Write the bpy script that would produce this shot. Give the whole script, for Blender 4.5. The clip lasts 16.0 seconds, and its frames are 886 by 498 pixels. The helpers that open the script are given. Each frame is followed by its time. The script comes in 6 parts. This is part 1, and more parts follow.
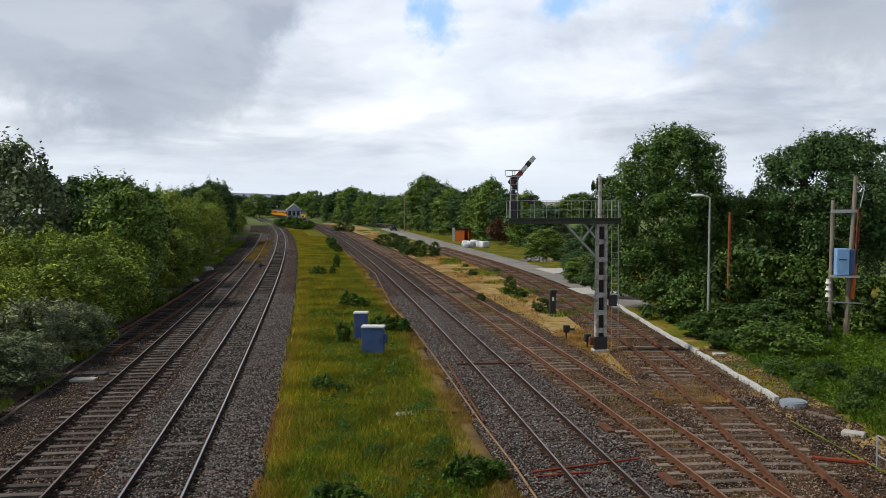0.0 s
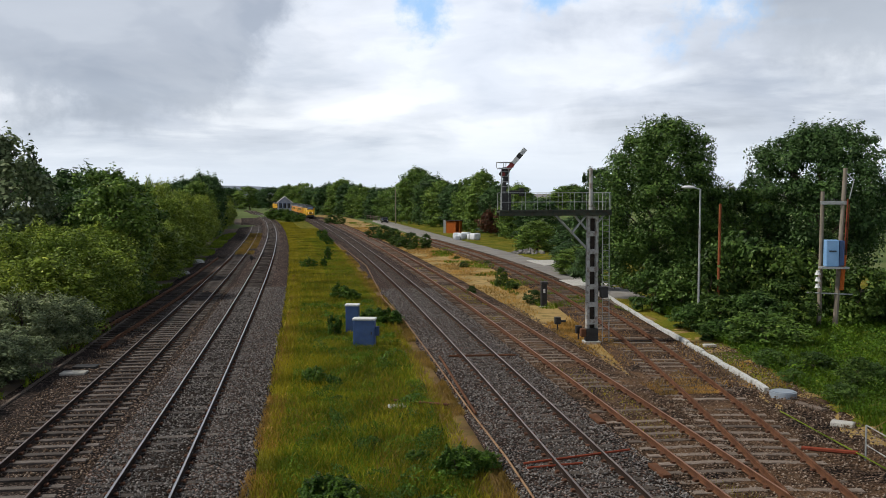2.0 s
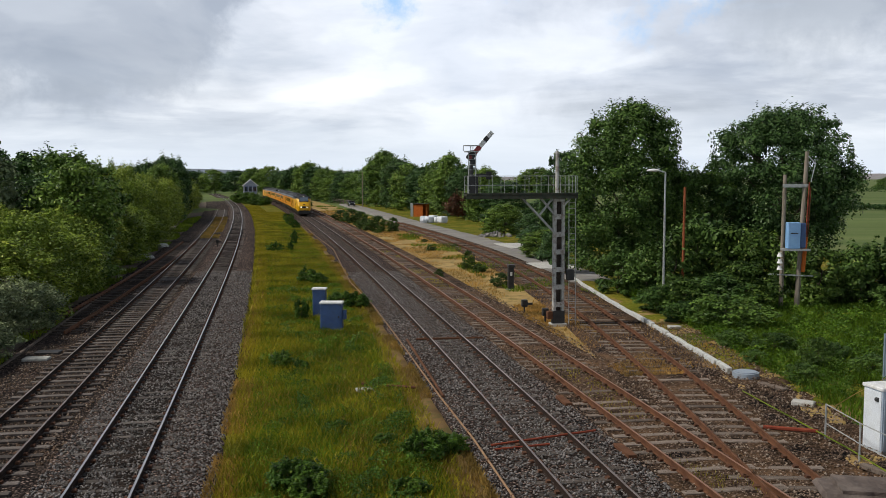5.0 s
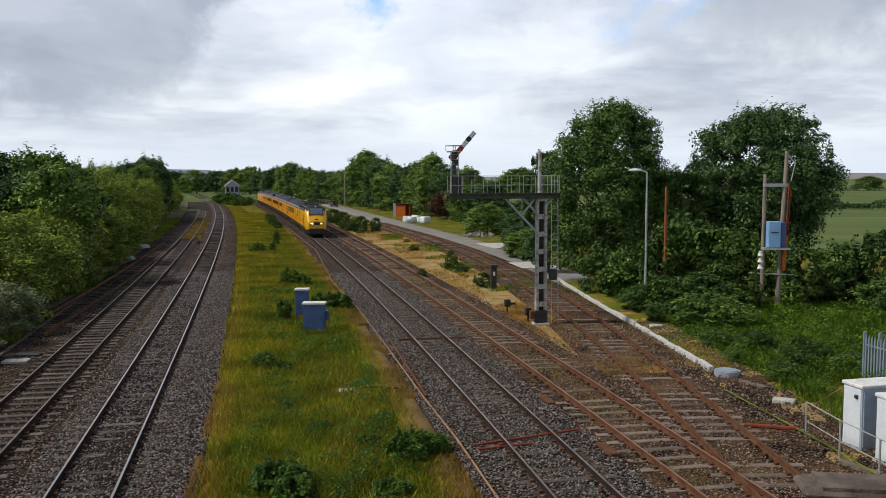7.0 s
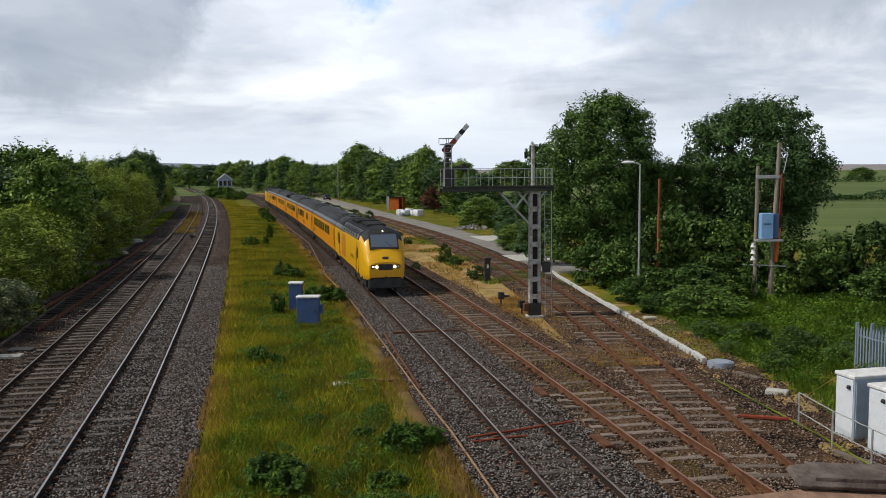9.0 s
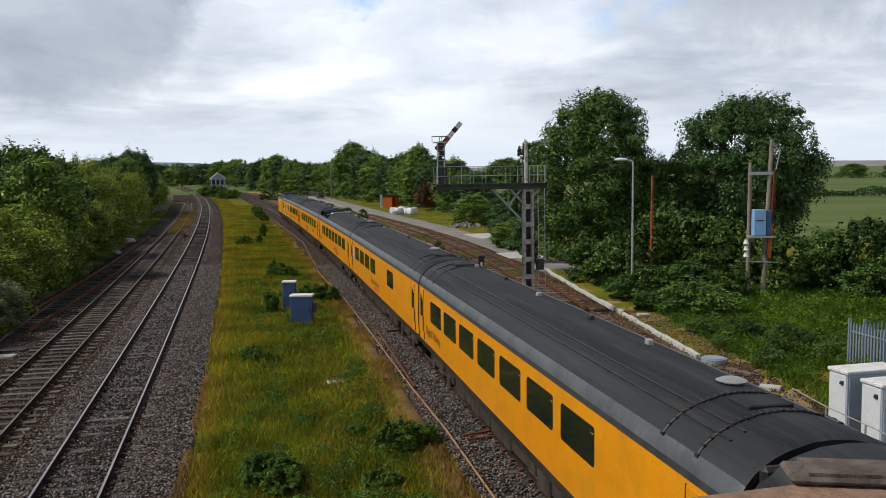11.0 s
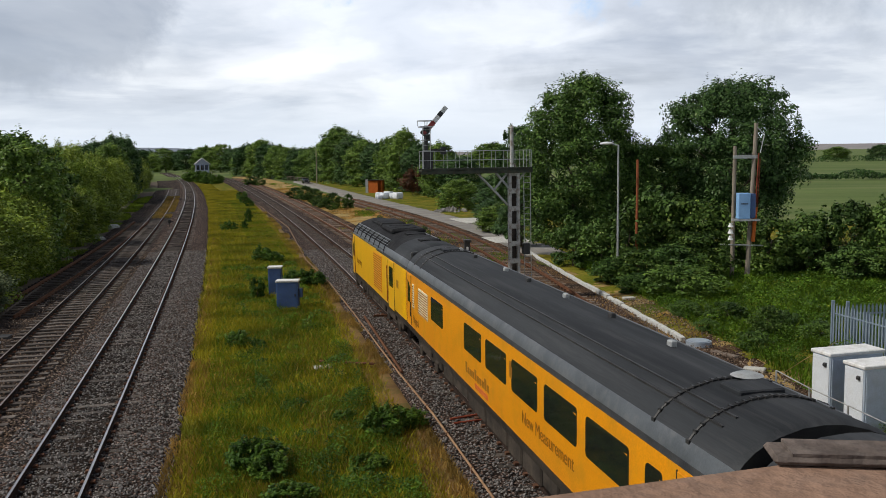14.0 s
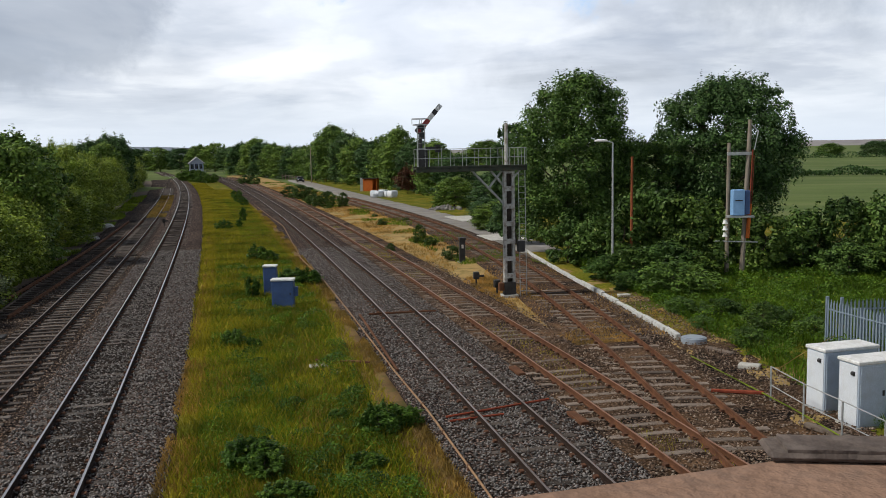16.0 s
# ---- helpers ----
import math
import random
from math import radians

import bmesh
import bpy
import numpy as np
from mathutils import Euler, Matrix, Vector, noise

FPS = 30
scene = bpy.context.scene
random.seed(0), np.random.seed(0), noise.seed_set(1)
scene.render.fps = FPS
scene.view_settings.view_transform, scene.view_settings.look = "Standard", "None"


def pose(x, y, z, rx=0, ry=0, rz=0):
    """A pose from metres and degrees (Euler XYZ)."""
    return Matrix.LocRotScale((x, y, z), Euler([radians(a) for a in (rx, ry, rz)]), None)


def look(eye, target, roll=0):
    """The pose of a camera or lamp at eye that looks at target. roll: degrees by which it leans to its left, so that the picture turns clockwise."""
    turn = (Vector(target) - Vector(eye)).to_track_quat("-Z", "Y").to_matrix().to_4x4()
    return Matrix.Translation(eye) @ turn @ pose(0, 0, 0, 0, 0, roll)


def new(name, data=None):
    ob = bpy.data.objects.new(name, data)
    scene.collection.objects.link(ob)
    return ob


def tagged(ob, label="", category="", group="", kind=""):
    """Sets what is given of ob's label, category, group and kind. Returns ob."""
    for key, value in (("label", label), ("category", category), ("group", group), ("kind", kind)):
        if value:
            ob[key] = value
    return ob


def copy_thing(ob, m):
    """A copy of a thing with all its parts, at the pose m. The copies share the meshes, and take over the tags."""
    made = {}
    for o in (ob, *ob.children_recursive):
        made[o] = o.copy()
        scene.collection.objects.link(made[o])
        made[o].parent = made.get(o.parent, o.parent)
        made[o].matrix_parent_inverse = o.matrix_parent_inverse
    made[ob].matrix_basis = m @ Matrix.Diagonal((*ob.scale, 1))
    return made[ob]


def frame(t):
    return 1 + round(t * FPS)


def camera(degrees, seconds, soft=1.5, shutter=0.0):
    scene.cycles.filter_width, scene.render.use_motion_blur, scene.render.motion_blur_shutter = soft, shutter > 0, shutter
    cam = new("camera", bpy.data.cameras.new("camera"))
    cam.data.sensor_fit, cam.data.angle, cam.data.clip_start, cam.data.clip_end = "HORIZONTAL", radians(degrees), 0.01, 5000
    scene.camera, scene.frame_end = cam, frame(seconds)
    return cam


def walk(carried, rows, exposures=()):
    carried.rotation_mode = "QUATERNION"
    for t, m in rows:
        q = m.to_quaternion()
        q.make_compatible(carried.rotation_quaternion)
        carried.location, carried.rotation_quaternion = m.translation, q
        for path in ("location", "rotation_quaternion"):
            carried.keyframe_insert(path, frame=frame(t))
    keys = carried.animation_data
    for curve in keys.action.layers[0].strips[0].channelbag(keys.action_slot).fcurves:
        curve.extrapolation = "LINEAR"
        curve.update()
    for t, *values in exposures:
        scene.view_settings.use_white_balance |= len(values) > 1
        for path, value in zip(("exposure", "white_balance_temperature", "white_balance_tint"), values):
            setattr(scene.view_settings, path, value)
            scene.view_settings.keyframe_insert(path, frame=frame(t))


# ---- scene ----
cam = camera(52.21, 16.0, soft=0.85)
walk(cam, [
    (0.0, pose(0, 0, 7.2, 87.016, 0.004, 5.729)),
    (0.5, pose(0, 0, 7.2, 86.928, 0.087, 5.664)),
    (1.0, pose(0, 0, 7.2, 86.851, 0.194, 5.463)),
    (1.5, pose(0, 0, 7.2, 86.722, 0.097, 5.367)),
    (2.0, pose(0, 0, 7.2, 86.521, 0.101, 5.165)),
    (2.5, pose(0, 0, 7.2, 85.757, -0.033, 4.894)),
    (3.0, pose(0, 0, 7.2, 85.686, 0.018, 4.486)),
    (3.5, pose(0, 0, 7.2, 85.585, 0.013, 4.368)),
    (4.0, pose(0, 0, 7.2, 85.497, 0.082, 4.037)),
    (6.5, pose(0, 0, 7.2, 85.445, 0.142, 2.064)),
    (7.0, pose(0, 0, 7.2, 85.457, 0.213, 1.982)),
    (7.5, pose(0, 0, 7.2, 85.317, 0.277, 1.911)),
    (8.0, pose(0, 0, 7.2, 85.283, 0.370, 1.806)),
    (8.5, pose(0, 0, 7.2, 85.073, 0.360, 1.634)),
    (9.0, pose(0, 0, 7.2, 85.010, 0.434, 1.557)),
    (11.5, pose(0, 0, 7.2, 84.827, 0.698, 1.024)),
    (12.0, pose(0, 0, 7.2, 84.787, 0.719, 0.921)),
    (12.5, pose(0, 0, 7.2, 84.724, 0.802, 0.751)),
    (13.0, pose(0, 0, 7.2, 84.265, 0.781, 0.506)),
    (13.5, pose(0, 0, 7.2, 83.917, 0.786, 0.336)),
    (14.0, pose(0, 0, 7.2, 83.892, 0.855, 0.221)),
    (14.5, pose(0, 0, 7.2, 83.812, 0.915, 0.154)),
    (15.0, pose(0, 0, 7.2, 83.754, 0.959, 0.057)),
    (15.5, pose(0, 0, 7.2, 83.776, 1.028, -0.006)),
    (16.0, pose(0, 0, 7.2, 83.757, 1.093, -0.120)),
])

# ---- world, sun, exposure ----
SUN_AZ, SUN_EL = radians(-100), radians(48)
world = bpy.data.worlds.new("sky")
scene.world = world
world.use_nodes = True


def build_sky():
    nt = world.node_tree
    nt.nodes.clear()
    N = nt.nodes.new
    out, bg = N("ShaderNodeOutputWorld"), N("ShaderNodeBackground")
    nt.links.new(bg.outputs[0], out.inputs[0])
    sky = N("ShaderNodeTexSky")
    sky.sky_type, sky.sun_disc = "NISHITA", False
    sky.sun_elevation, sky.sun_rotation = SUN_EL, SUN_AZ
    tc = N("ShaderNodeTexCoord")
    sep = N("ShaderNodeSeparateXYZ")
    nt.links.new(tc.outputs["Generated"], sep.inputs[0])

    def math_node(op, a, b=None, clamp=False):
        m = N("ShaderNodeMath")
        m.operation, m.use_clamp = op, clamp
        for k, v in enumerate((a, b)):
            if v is None:
                continue
            if isinstance(v, (int, float)):
                m.inputs[k].default_value = v
            else:
                nt.links.new(v, m.inputs[k])
        return m.outputs[0]

    def ramp(fac, stops):
        r = N("ShaderNodeValToRGB")
        r.color_ramp.interpolation = "EASE"
        while len(r.color_ramp.elements) < len(stops):
            r.color_ramp.elements.new(0.5)
        for e, (p, c) in zip(r.color_ramp.elements, stops):
            e.position, e.color = p, (*c, 1)
        nt.links.new(fac, r.inputs[0])
        return r.outputs[0]

    def mix(fac, a, b, mode="MIX"):
        m = N("ShaderNodeMix")
        m.data_type, m.blend_type = "RGBA", mode
        for sock, v in ((m.inputs[0], fac), (m.inputs[6], a), (m.inputs[7], b)):
            if isinstance(v, (int, float)):
                sock.default_value = v
            elif isinstance(v, tuple):
                sock.default_value = (*v, 1)
            else:
                nt.links.new(v, sock)
        return m.outputs[2]

    z = math_node("MAXIMUM", sep.outputs[2], 0.0)
    zz = math_node("ADD", z, 0.11)
    comb = N("ShaderNodeCombineXYZ")
    nt.links.new(math_node("DIVIDE", sep.outputs[0], zz), comb.inputs[0])
    nt.links.new(math_node("DIVIDE", sep.outputs[1], zz), comb.inputs[1])

    def noise_tex(scale, detail, rough, dist, shift):
        mp = N("ShaderNodeMapping")
        mp.inputs["Location"].default_value = shift
        nt.links.new(comb.outputs[0], mp.inputs[0])
        n = N("ShaderNodeTexNoise")
        n.inputs["Scale"].default_value, n.inputs["Detail"].default_value = scale, detail
        n.inputs["Roughness"].default_value, n.inputs["Distortion"].default_value = rough, dist
        nt.links.new(mp.outputs[0], n.inputs["Vector"])
        return n.outputs["Fac"]

    big = noise_tex(0.62, 7, 0.55, 0.25, (3.1, 0.4, 0))
    puff_n = N("ShaderNodeTexNoise")
    puff_n.inputs["Scale"].default_value, puff_n.inputs["Detail"].default_value, puff_n.inputs["Roughness"].default_value = 7.0, 8, 0.6
    nt.links.new(tc.outputs["Generated"], puff_n.inputs["Vector"])
    puff = puff_n.outputs["Fac"]
    fine = noise_tex(1.3, 5, 0.5, 0.3, (7.0, 2.0, 1))
    # cloud masses: a dark bank over the western lines, a bright bank ahead, a grey one to the east
    def mass(at, inner, outer, rag):
        d = N("ShaderNodeVectorMath")
        d.operation = "DISTANCE"
        nt.links.new(tc.outputs["Generated"], d.inputs[0])
        d.inputs[1].default_value = at
        edge = math_node("ADD", d.outputs["Value"], math_node("MULTIPLY", math_node("SUBTRACT", puff, 0.5), rag))
        return ramp(edge, [(inner, (1, 1, 1)), (outer, (0, 0, 0))])

    cloud = ramp(big, [(0.26, (0.50, 0.53, 0.58)), (0.42, (0.66, 0.69, 0.74)), (0.52, (0.84, 0.86, 0.88)), (0.64, (1.0, 1.0, 1.0))])
    wisps = ramp(fine, [(0.30, (0.88, 0.89, 0.91)), (0.62, (1.04, 1.04, 1.04))])
    cloud = mix(1.0, cloud, wisps, "MULTIPLY")
    # rounded heaps, wider than high
    heap_map = N("ShaderNodeMapping")
    heap_map.inputs["Scale"].default_value = (1, 1, 2.6)
    nt.links.new(tc.outputs["Generated"], heap_map.inputs[0])
    heap = N("ShaderNodeTexNoise")
    heap.inputs["Scale"].default_value, heap.inputs["Detail"].default_value, heap.inputs["Roughness"].default_value = 5.0, 6, 0.5
    heap.inputs["Distortion"].default_value = 0.5
    nt.links.new(heap_map.outputs[0], heap.inputs["Vector"])
    heaps = ramp(heap.outputs["Fac"], [(0.34, (0.76, 0.79, 0.84)), (0.47, (0.93, 0.94, 0.96)), (0.56, (1.06, 1.06, 1.06))])
    cloud = mix(mass((-0.06, 0.98, 0.175), 0.02, 0.26, 0.45), cloud, mix(fine, (0.80, 0.84, 0.90), (1.12, 1.13, 1.15)))
    cloud = mix(mass((0.34, 0.92, 0.23), 0.08, 0.16, 0.25), cloud, mix(fine, (0.40, 0.43, 0.47), (0.62, 0.65, 0.69)))
    cloud = mix(mass(CLOUD_AT, 0.15, 0.21, 0.34), cloud, mix(fine, (0.44, 0.47, 0.52), (0.66, 0.69, 0.73)))
    cloud = mix(0.9, cloud, heaps, "MULTIPLY")
    # blue gaps high up, pale haze low down
    gap = math_node("MULTIPLY", ramp(noise_tex(1.1, 6, 0.55, 0.3, (1.7, 5.2, 3)), [(0.58, (0, 0, 0)), (0.70, (1, 1, 1))]),
                    ramp(z, [(0.165, (0, 0, 0)), (0.2, (1, 1, 1))]))
    lum = N("ShaderNodeVectorMath")
    lum.operation = "SCALE"
    nt.links.new(sky.outputs[0], lum.inputs[0])
    lum.inputs["Scale"].default_value = 0.16
    cloud = mix(gap, cloud, mix(0.55, lum.outputs[0], (0.55, 0.72, 0.95)))
    for at, inner, outer in (((-0.12, 0.97, 0.226), 0.0, 0.045), ((0.03, 0.978, 0.210), 0.0, 0.045), ((0.19, 0.957, 0.198), 0.0, 0.05)):
        cloud = mix(mass(at, inner, outer, 0.32), cloud, (0.42, 0.66, 0.97))
    cloud = mix(ramp(z, [(0.0, (1, 1, 1)), (0.085, (0, 0, 0))]), cloud, (0.80, 0.87, 0.95))
    # unseen overhead sky darkened to lower the fill light on the ground
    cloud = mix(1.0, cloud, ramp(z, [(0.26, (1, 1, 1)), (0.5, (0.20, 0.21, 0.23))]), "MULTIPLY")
    total = mix(1.0, mix(0.08, cloud, lum.outputs[0]), (0.98, 1.0, 1.045), "MULTIPLY")
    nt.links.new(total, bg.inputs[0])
    bg.inputs[1].default_value = SKY


CLOUD_AT = (-0.42, 0.87, 0.235)
SKY = 1.0
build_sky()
sun_data = bpy.data.lights.new("sun", "SUN")
sun_data.energy, sun_data.angle, sun_data.color = 3.3, radians(6), (1.0, 0.95, 0.86)
sun = new("sun", sun_data)
sun.matrix_world = look((0, 0, 0), (-math.sin(SUN_AZ) * math.cos(SUN_EL), -math.cos(SUN_AZ) * math.cos(SUN_EL), -math.sin(SUN_EL)))
scene.view_settings.exposure = 0.0


# ---- materials ----
def nodes_of(name):
    m = bpy.data.materials.new(name)
    m.use_nodes = True
    return m, m.node_tree, m.node_tree.nodes["Principled BSDF"]


def link_ramp(nt, fac, stops):
    r = nt.nodes.new("ShaderNodeValToRGB")
    while len(r.color_ramp.elements) < len(stops):
        r.color_ramp.elements.new(0.5)
    for e, (p, c) in zip(r.color_ramp.elements, stops):
        e.position, e.color = p, (*c, 1)
    nt.links.new(fac, r.inputs[0])
    return r.outputs[0]


def tex(nt, kind, vec, scale, detail=4.0, rough=0.55):
    n = nt.nodes.new(kind)
    n.inputs["Scale"].default_value = scale
    if kind == "ShaderNodeTexNoise":
        n.inputs["Detail"].default_value, n.inputs["Roughness"].default_value = detail, rough
    nt.links.new(vec, n.inputs["Vector"])
    return n


def mixer(nt, fac, a, b, mode="MIX"):
    m = nt.nodes.new("ShaderNodeMix")
    m.data_type, m.blend_type = "RGBA", mode
    for sock, v in ((m.inputs[0], fac), (m.inputs[6], a), (m.inputs[7], b)):
        if isinstance(v, (int, float)):
            sock.default_value = v
        elif isinstance(v, tuple):
            sock.default_value = (*v, 1)
        else:
            nt.links.new(v, sock)
    return m.outputs[2]


def coords(nt, stretch=(1, 1, 1)):
    tc, mp = nt.nodes.new("ShaderNodeTexCoord"), nt.nodes.new("ShaderNodeMapping")
    mp.inputs["Scale"].default_value = stretch
    nt.links.new(tc.outputs["Object"], mp.inputs[0])
    return mp.outputs[0]


def bump(nt, bsdf, height, strength, dist=0.02):
    b = nt.nodes.new("ShaderNodeBump")
    b.inputs["Strength"].default_value, b.inputs["Distance"].default_value = strength, dist
    nt.links.new(height, b.inputs["Height"])
    nt.links.new(b.outputs[0], bsdf.inputs["Normal"])


def plain(name, c1, c2, scale=3.0, rough=0.6, metal=0.0, strength=0.15, fine=40.0, stretch=(1, 1, 1), dirt=None, amount=0.4, vary=0.0):
    """Two colours mottled at two scales, an optional dirt colour in patches, and fine relief."""
    m, nt, b = nodes_of(name)
    v = coords(nt, stretch)
    big, small = tex(nt, "ShaderNodeTexNoise", v, scale, 5), tex(nt, "ShaderNodeTexNoise", v, fine, 3)
    col = link_ramp(nt, big.outputs["Fac"], [(0.32, c1), (0.68, c2)])
    col = mixer(nt, 0.5, col, link_ramp(nt, small.outputs["Fac"], [(0.3, (0.72, 0.72, 0.72)), (0.7, (1.15, 1.15, 1.15))]), "MULTIPLY")
    if dirt:
        patch = tex(nt, "ShaderNodeTexNoise", v, scale * 2.3, 8, 0.65)
        f = link_ramp(nt, patch.outputs["Fac"], [(0.48, (0, 0, 0)), (0.66, (amount, amount, amount))])
        col = mixer(nt, f, col, dirt)
    if vary:
        oi = nt.nodes.new("ShaderNodeObjectInfo")
        col = mixer(nt, 1.0, col, link_ramp(nt, oi.outputs["Random"], [(0, (1 - vary,) * 3), (1, (1 + vary,) * 3)]), "MULTIPLY")
    nt.links.new(col, b.inputs["Base Color"])
    b.inputs["Roughness"].default_value, b.inputs["Metallic"].default_value = rough, metal
    b.inputs["Specular IOR Level"].default_value = 0.5 if rough < 0.62 else 0.1
    bump(nt, b, small.outputs["Fac"], strength)
    return m


def ballast_material(name, tint, dirt, amount, cell=12.5):
    m, nt, b = nodes_of(name)
    v = coords(nt)
    vor = tex(nt, "ShaderNodeTexVoronoi", v, cell)
    sep = nt.nodes.new("ShaderNodeSeparateColor")
    nt.links.new(vor.outputs["Color"], sep.inputs[0])
    col = link_ramp(nt, sep.outputs[0], [(0.0, (0.04, 0.036, 0.034)), (0.45, (0.16, 0.145, 0.138)), (0.8, (0.30, 0.27, 0.255)), (1.0, (0.44, 0.40, 0.38))])
    col = mixer(nt, 1.0, col, tint, "MULTIPLY")
    # crevice shade between the stones is put into the colour by cell distance
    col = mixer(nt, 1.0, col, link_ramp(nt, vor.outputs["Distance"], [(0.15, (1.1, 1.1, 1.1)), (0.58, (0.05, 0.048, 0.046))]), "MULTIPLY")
    patch = tex(nt, "ShaderNodeTexNoise", v, 0.55, 8, 0.65)
    f = link_ramp(nt, patch.outputs["Fac"], [(0.40, (0, 0, 0)), (0.68, (amount,) * 3)])
    col = mixer(nt, f, col, dirt)
    big = tex(nt, "ShaderNodeTexNoise", v, 0.16, 4)
    col = mixer(nt, 1.0, col, link_ramp(nt, big.outputs["Fac"], [(0.3, (0.75, 0.75, 0.75)), (0.7, (1.2, 1.2, 1.2))]), "MULTIPLY")
    nt.links.new(col, b.inputs["Base Color"])
    b.inputs["Roughness"].default_value, b.inputs["Specular IOR Level"].default_value = 0.92, 0.08
    bump(nt, b, vor.outputs["Distance"], 1.0, -0.05)
    return m


def leaf_material(name, dark, light, warm, scale=0.8, thin=0.08, gloss=0.15):
    m, nt, b = nodes_of(name)
    geo = nt.nodes.new("ShaderNodeNewGeometry")
    v = coords(nt)
    low = tuple(a + (b - a) * 0.3 for a, b in zip(dark, light))
    col = link_ramp(nt, geo.outputs["Random Per Island"], [(0.0, low), (0.6, light), (0.93, light), (1.0, warm)])
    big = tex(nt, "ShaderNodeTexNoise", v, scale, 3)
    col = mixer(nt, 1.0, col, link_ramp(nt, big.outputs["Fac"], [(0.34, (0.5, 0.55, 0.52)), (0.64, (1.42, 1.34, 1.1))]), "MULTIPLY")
    oi = nt.nodes.new("ShaderNodeObjectInfo")
    col = mixer(nt, 1.0, col, link_ramp(nt, oi.outputs["Random"], [(0, (0.8, 0.85, 0.8)), (1, (1.2, 1.12, 1.05))]), "MULTIPLY")
    nt.links.new(col, b.inputs["Base Color"])
    b.inputs["Roughness"].default_value = 0.5
    b.inputs["Specular IOR Level"].default_value = gloss
    tr = nt.nodes.new("ShaderNodeBsdfTranslucent")
    nt.links.new(col, tr.inputs[0])
    mx = nt.nodes.new("ShaderNodeMixShader")
    mx.inputs[0].default_value = thin
    nt.links.new(b.outputs[0], mx.inputs[1])
    nt.links.new(tr.outputs[0], mx.inputs[2])
    nt.links.new(mx.outputs[0], nt.nodes["Material Output"].inputs[0])
    return m


def grass_ground(name):
    m, nt, b = nodes_of(name)
    v = coords(nt)
    a, c, d = tex(nt, "ShaderNodeTexNoise", v, 0.45, 6, 0.6), tex(nt, "ShaderNodeTexNoise", v, 9, 4), tex(nt, "ShaderNodeTexNoise", v, 0.09, 3)
    col = link_ramp(nt, a.outputs["Fac"], [(0.3, (0.055, 0.085, 0.010)), (0.5, (0.13, 0.13, 0.016)), (0.68, (0.22, 0.175, 0.035))])
    col = mixer(nt, 0.8, col, link_ramp(nt, c.outputs["Fac"], [(0.3, (0.5, 0.5, 0.5)), (0.7, (1.3, 1.3, 1.3))]), "MULTIPLY")
    col = mixer(nt, 0.6, col, link_ramp(nt, d.outputs["Fac"], [(0.35, (0.8, 0.95, 0.7)), (0.65, (1.2, 1.05, 0.9))]), "MULTIPLY")
    nt.links.new(col, b.inputs["Base Color"])
    b.inputs["Roughness"].default_value, b.inputs["Specular IOR Level"].default_value = 0.95, 0.05
    bump(nt, b, c.outputs["Fac"], 0.8, 0.1)
    return m


def glow(name, colour, strength):
    m, nt, b = nodes_of(name)
    b.inputs["Base Color"].default_value = (*colour, 1)
    b.inputs["Emission Color"].default_value = (*colour, 1)
    b.inputs["Emission Strength"].default_value = strength
    return m


def glass(name, colour, rough=0.05):
    m, nt, b = nodes_of(name)
    b.inputs["Base Color"].default_value = (*colour, 1)
    b.inputs["Roughness"].default_value = rough
    b.inputs["Specular IOR Level"].default_value = 0.6
    return m


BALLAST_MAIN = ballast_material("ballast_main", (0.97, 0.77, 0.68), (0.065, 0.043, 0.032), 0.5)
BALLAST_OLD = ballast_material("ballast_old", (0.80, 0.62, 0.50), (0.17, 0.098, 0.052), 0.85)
BALLAST_DEEP_BROWN = ballast_material("deep_brown_ballast", (0.30, 0.235, 0.20), (0.026, 0.018, 0.013), 0.7)
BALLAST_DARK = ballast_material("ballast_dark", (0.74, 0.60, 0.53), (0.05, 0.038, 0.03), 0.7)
DIRT = plain("cinder_soil", (0.085, 0.068, 0.056), (0.165, 0.135, 0.11), 0.5, 0.95, 0, 0.8, 14, dirt=(0.16, 0.12, 0.06), amount=0.6)
DRY_SOIL = plain("dry_straw_soil", (0.30, 0.20, 0.075), (0.42, 0.29, 0.12), 0.7, 0.95, 0, 0.8, 16, dirt=(0.10, 0.10, 0.025), amount=0.7)
STRAW_SOIL = plain("brown_straw_soil", (0.12, 0.075, 0.034), (0.23, 0.145, 0.06), 0.9, 0.95, 0, 0.9, 18, dirt=(0.09, 0.095, 0.022), amount=0.75)
TARMAC = plain("grey_lane", (0.19, 0.18, 0.17), (0.28, 0.265, 0.25), 0.4, 0.9, 0, 0.3, 22, dirt=(0.22, 0.19, 0.13), amount=0.5)
GRASS_SOIL = grass_ground("rough_grass_soil")
FIELD = plain("meadow", (0.06, 0.10, 0.025), (0.13, 0.165, 0.05), 0.02, 0.95, 0, 0.5, 1.5, (0.5, 2.5, 1), dirt=(0.17, 0.17, 0.075), amount=0.5)
RAIL_RUST = plain("rusted_rail", (0.10, 0.046, 0.026), (0.18, 0.085, 0.046), 2.0, 0.8, 0.2, 0.3, 60, dirt=(0.07, 0.035, 0.025), amount=0.5)
RAIL_DARK = plain("dark_rail_web", (0.022, 0.015, 0.012), (0.045, 0.029, 0.022), 2.0, 0.8, 0.2, 0.3, 60)
RAIL_SHINE = plain("polished_rail_head", (0.52, 0.50, 0.48), (0.64, 0.62, 0.60), 1.2, 0.3, 0.9, 0.05, 80)
RAIL_WORN = plain("dulled_rail_head", (0.22, 0.17, 0.15), (0.34, 0.28, 0.25), 0.8, 0.4, 0.7, 0.1, 60)
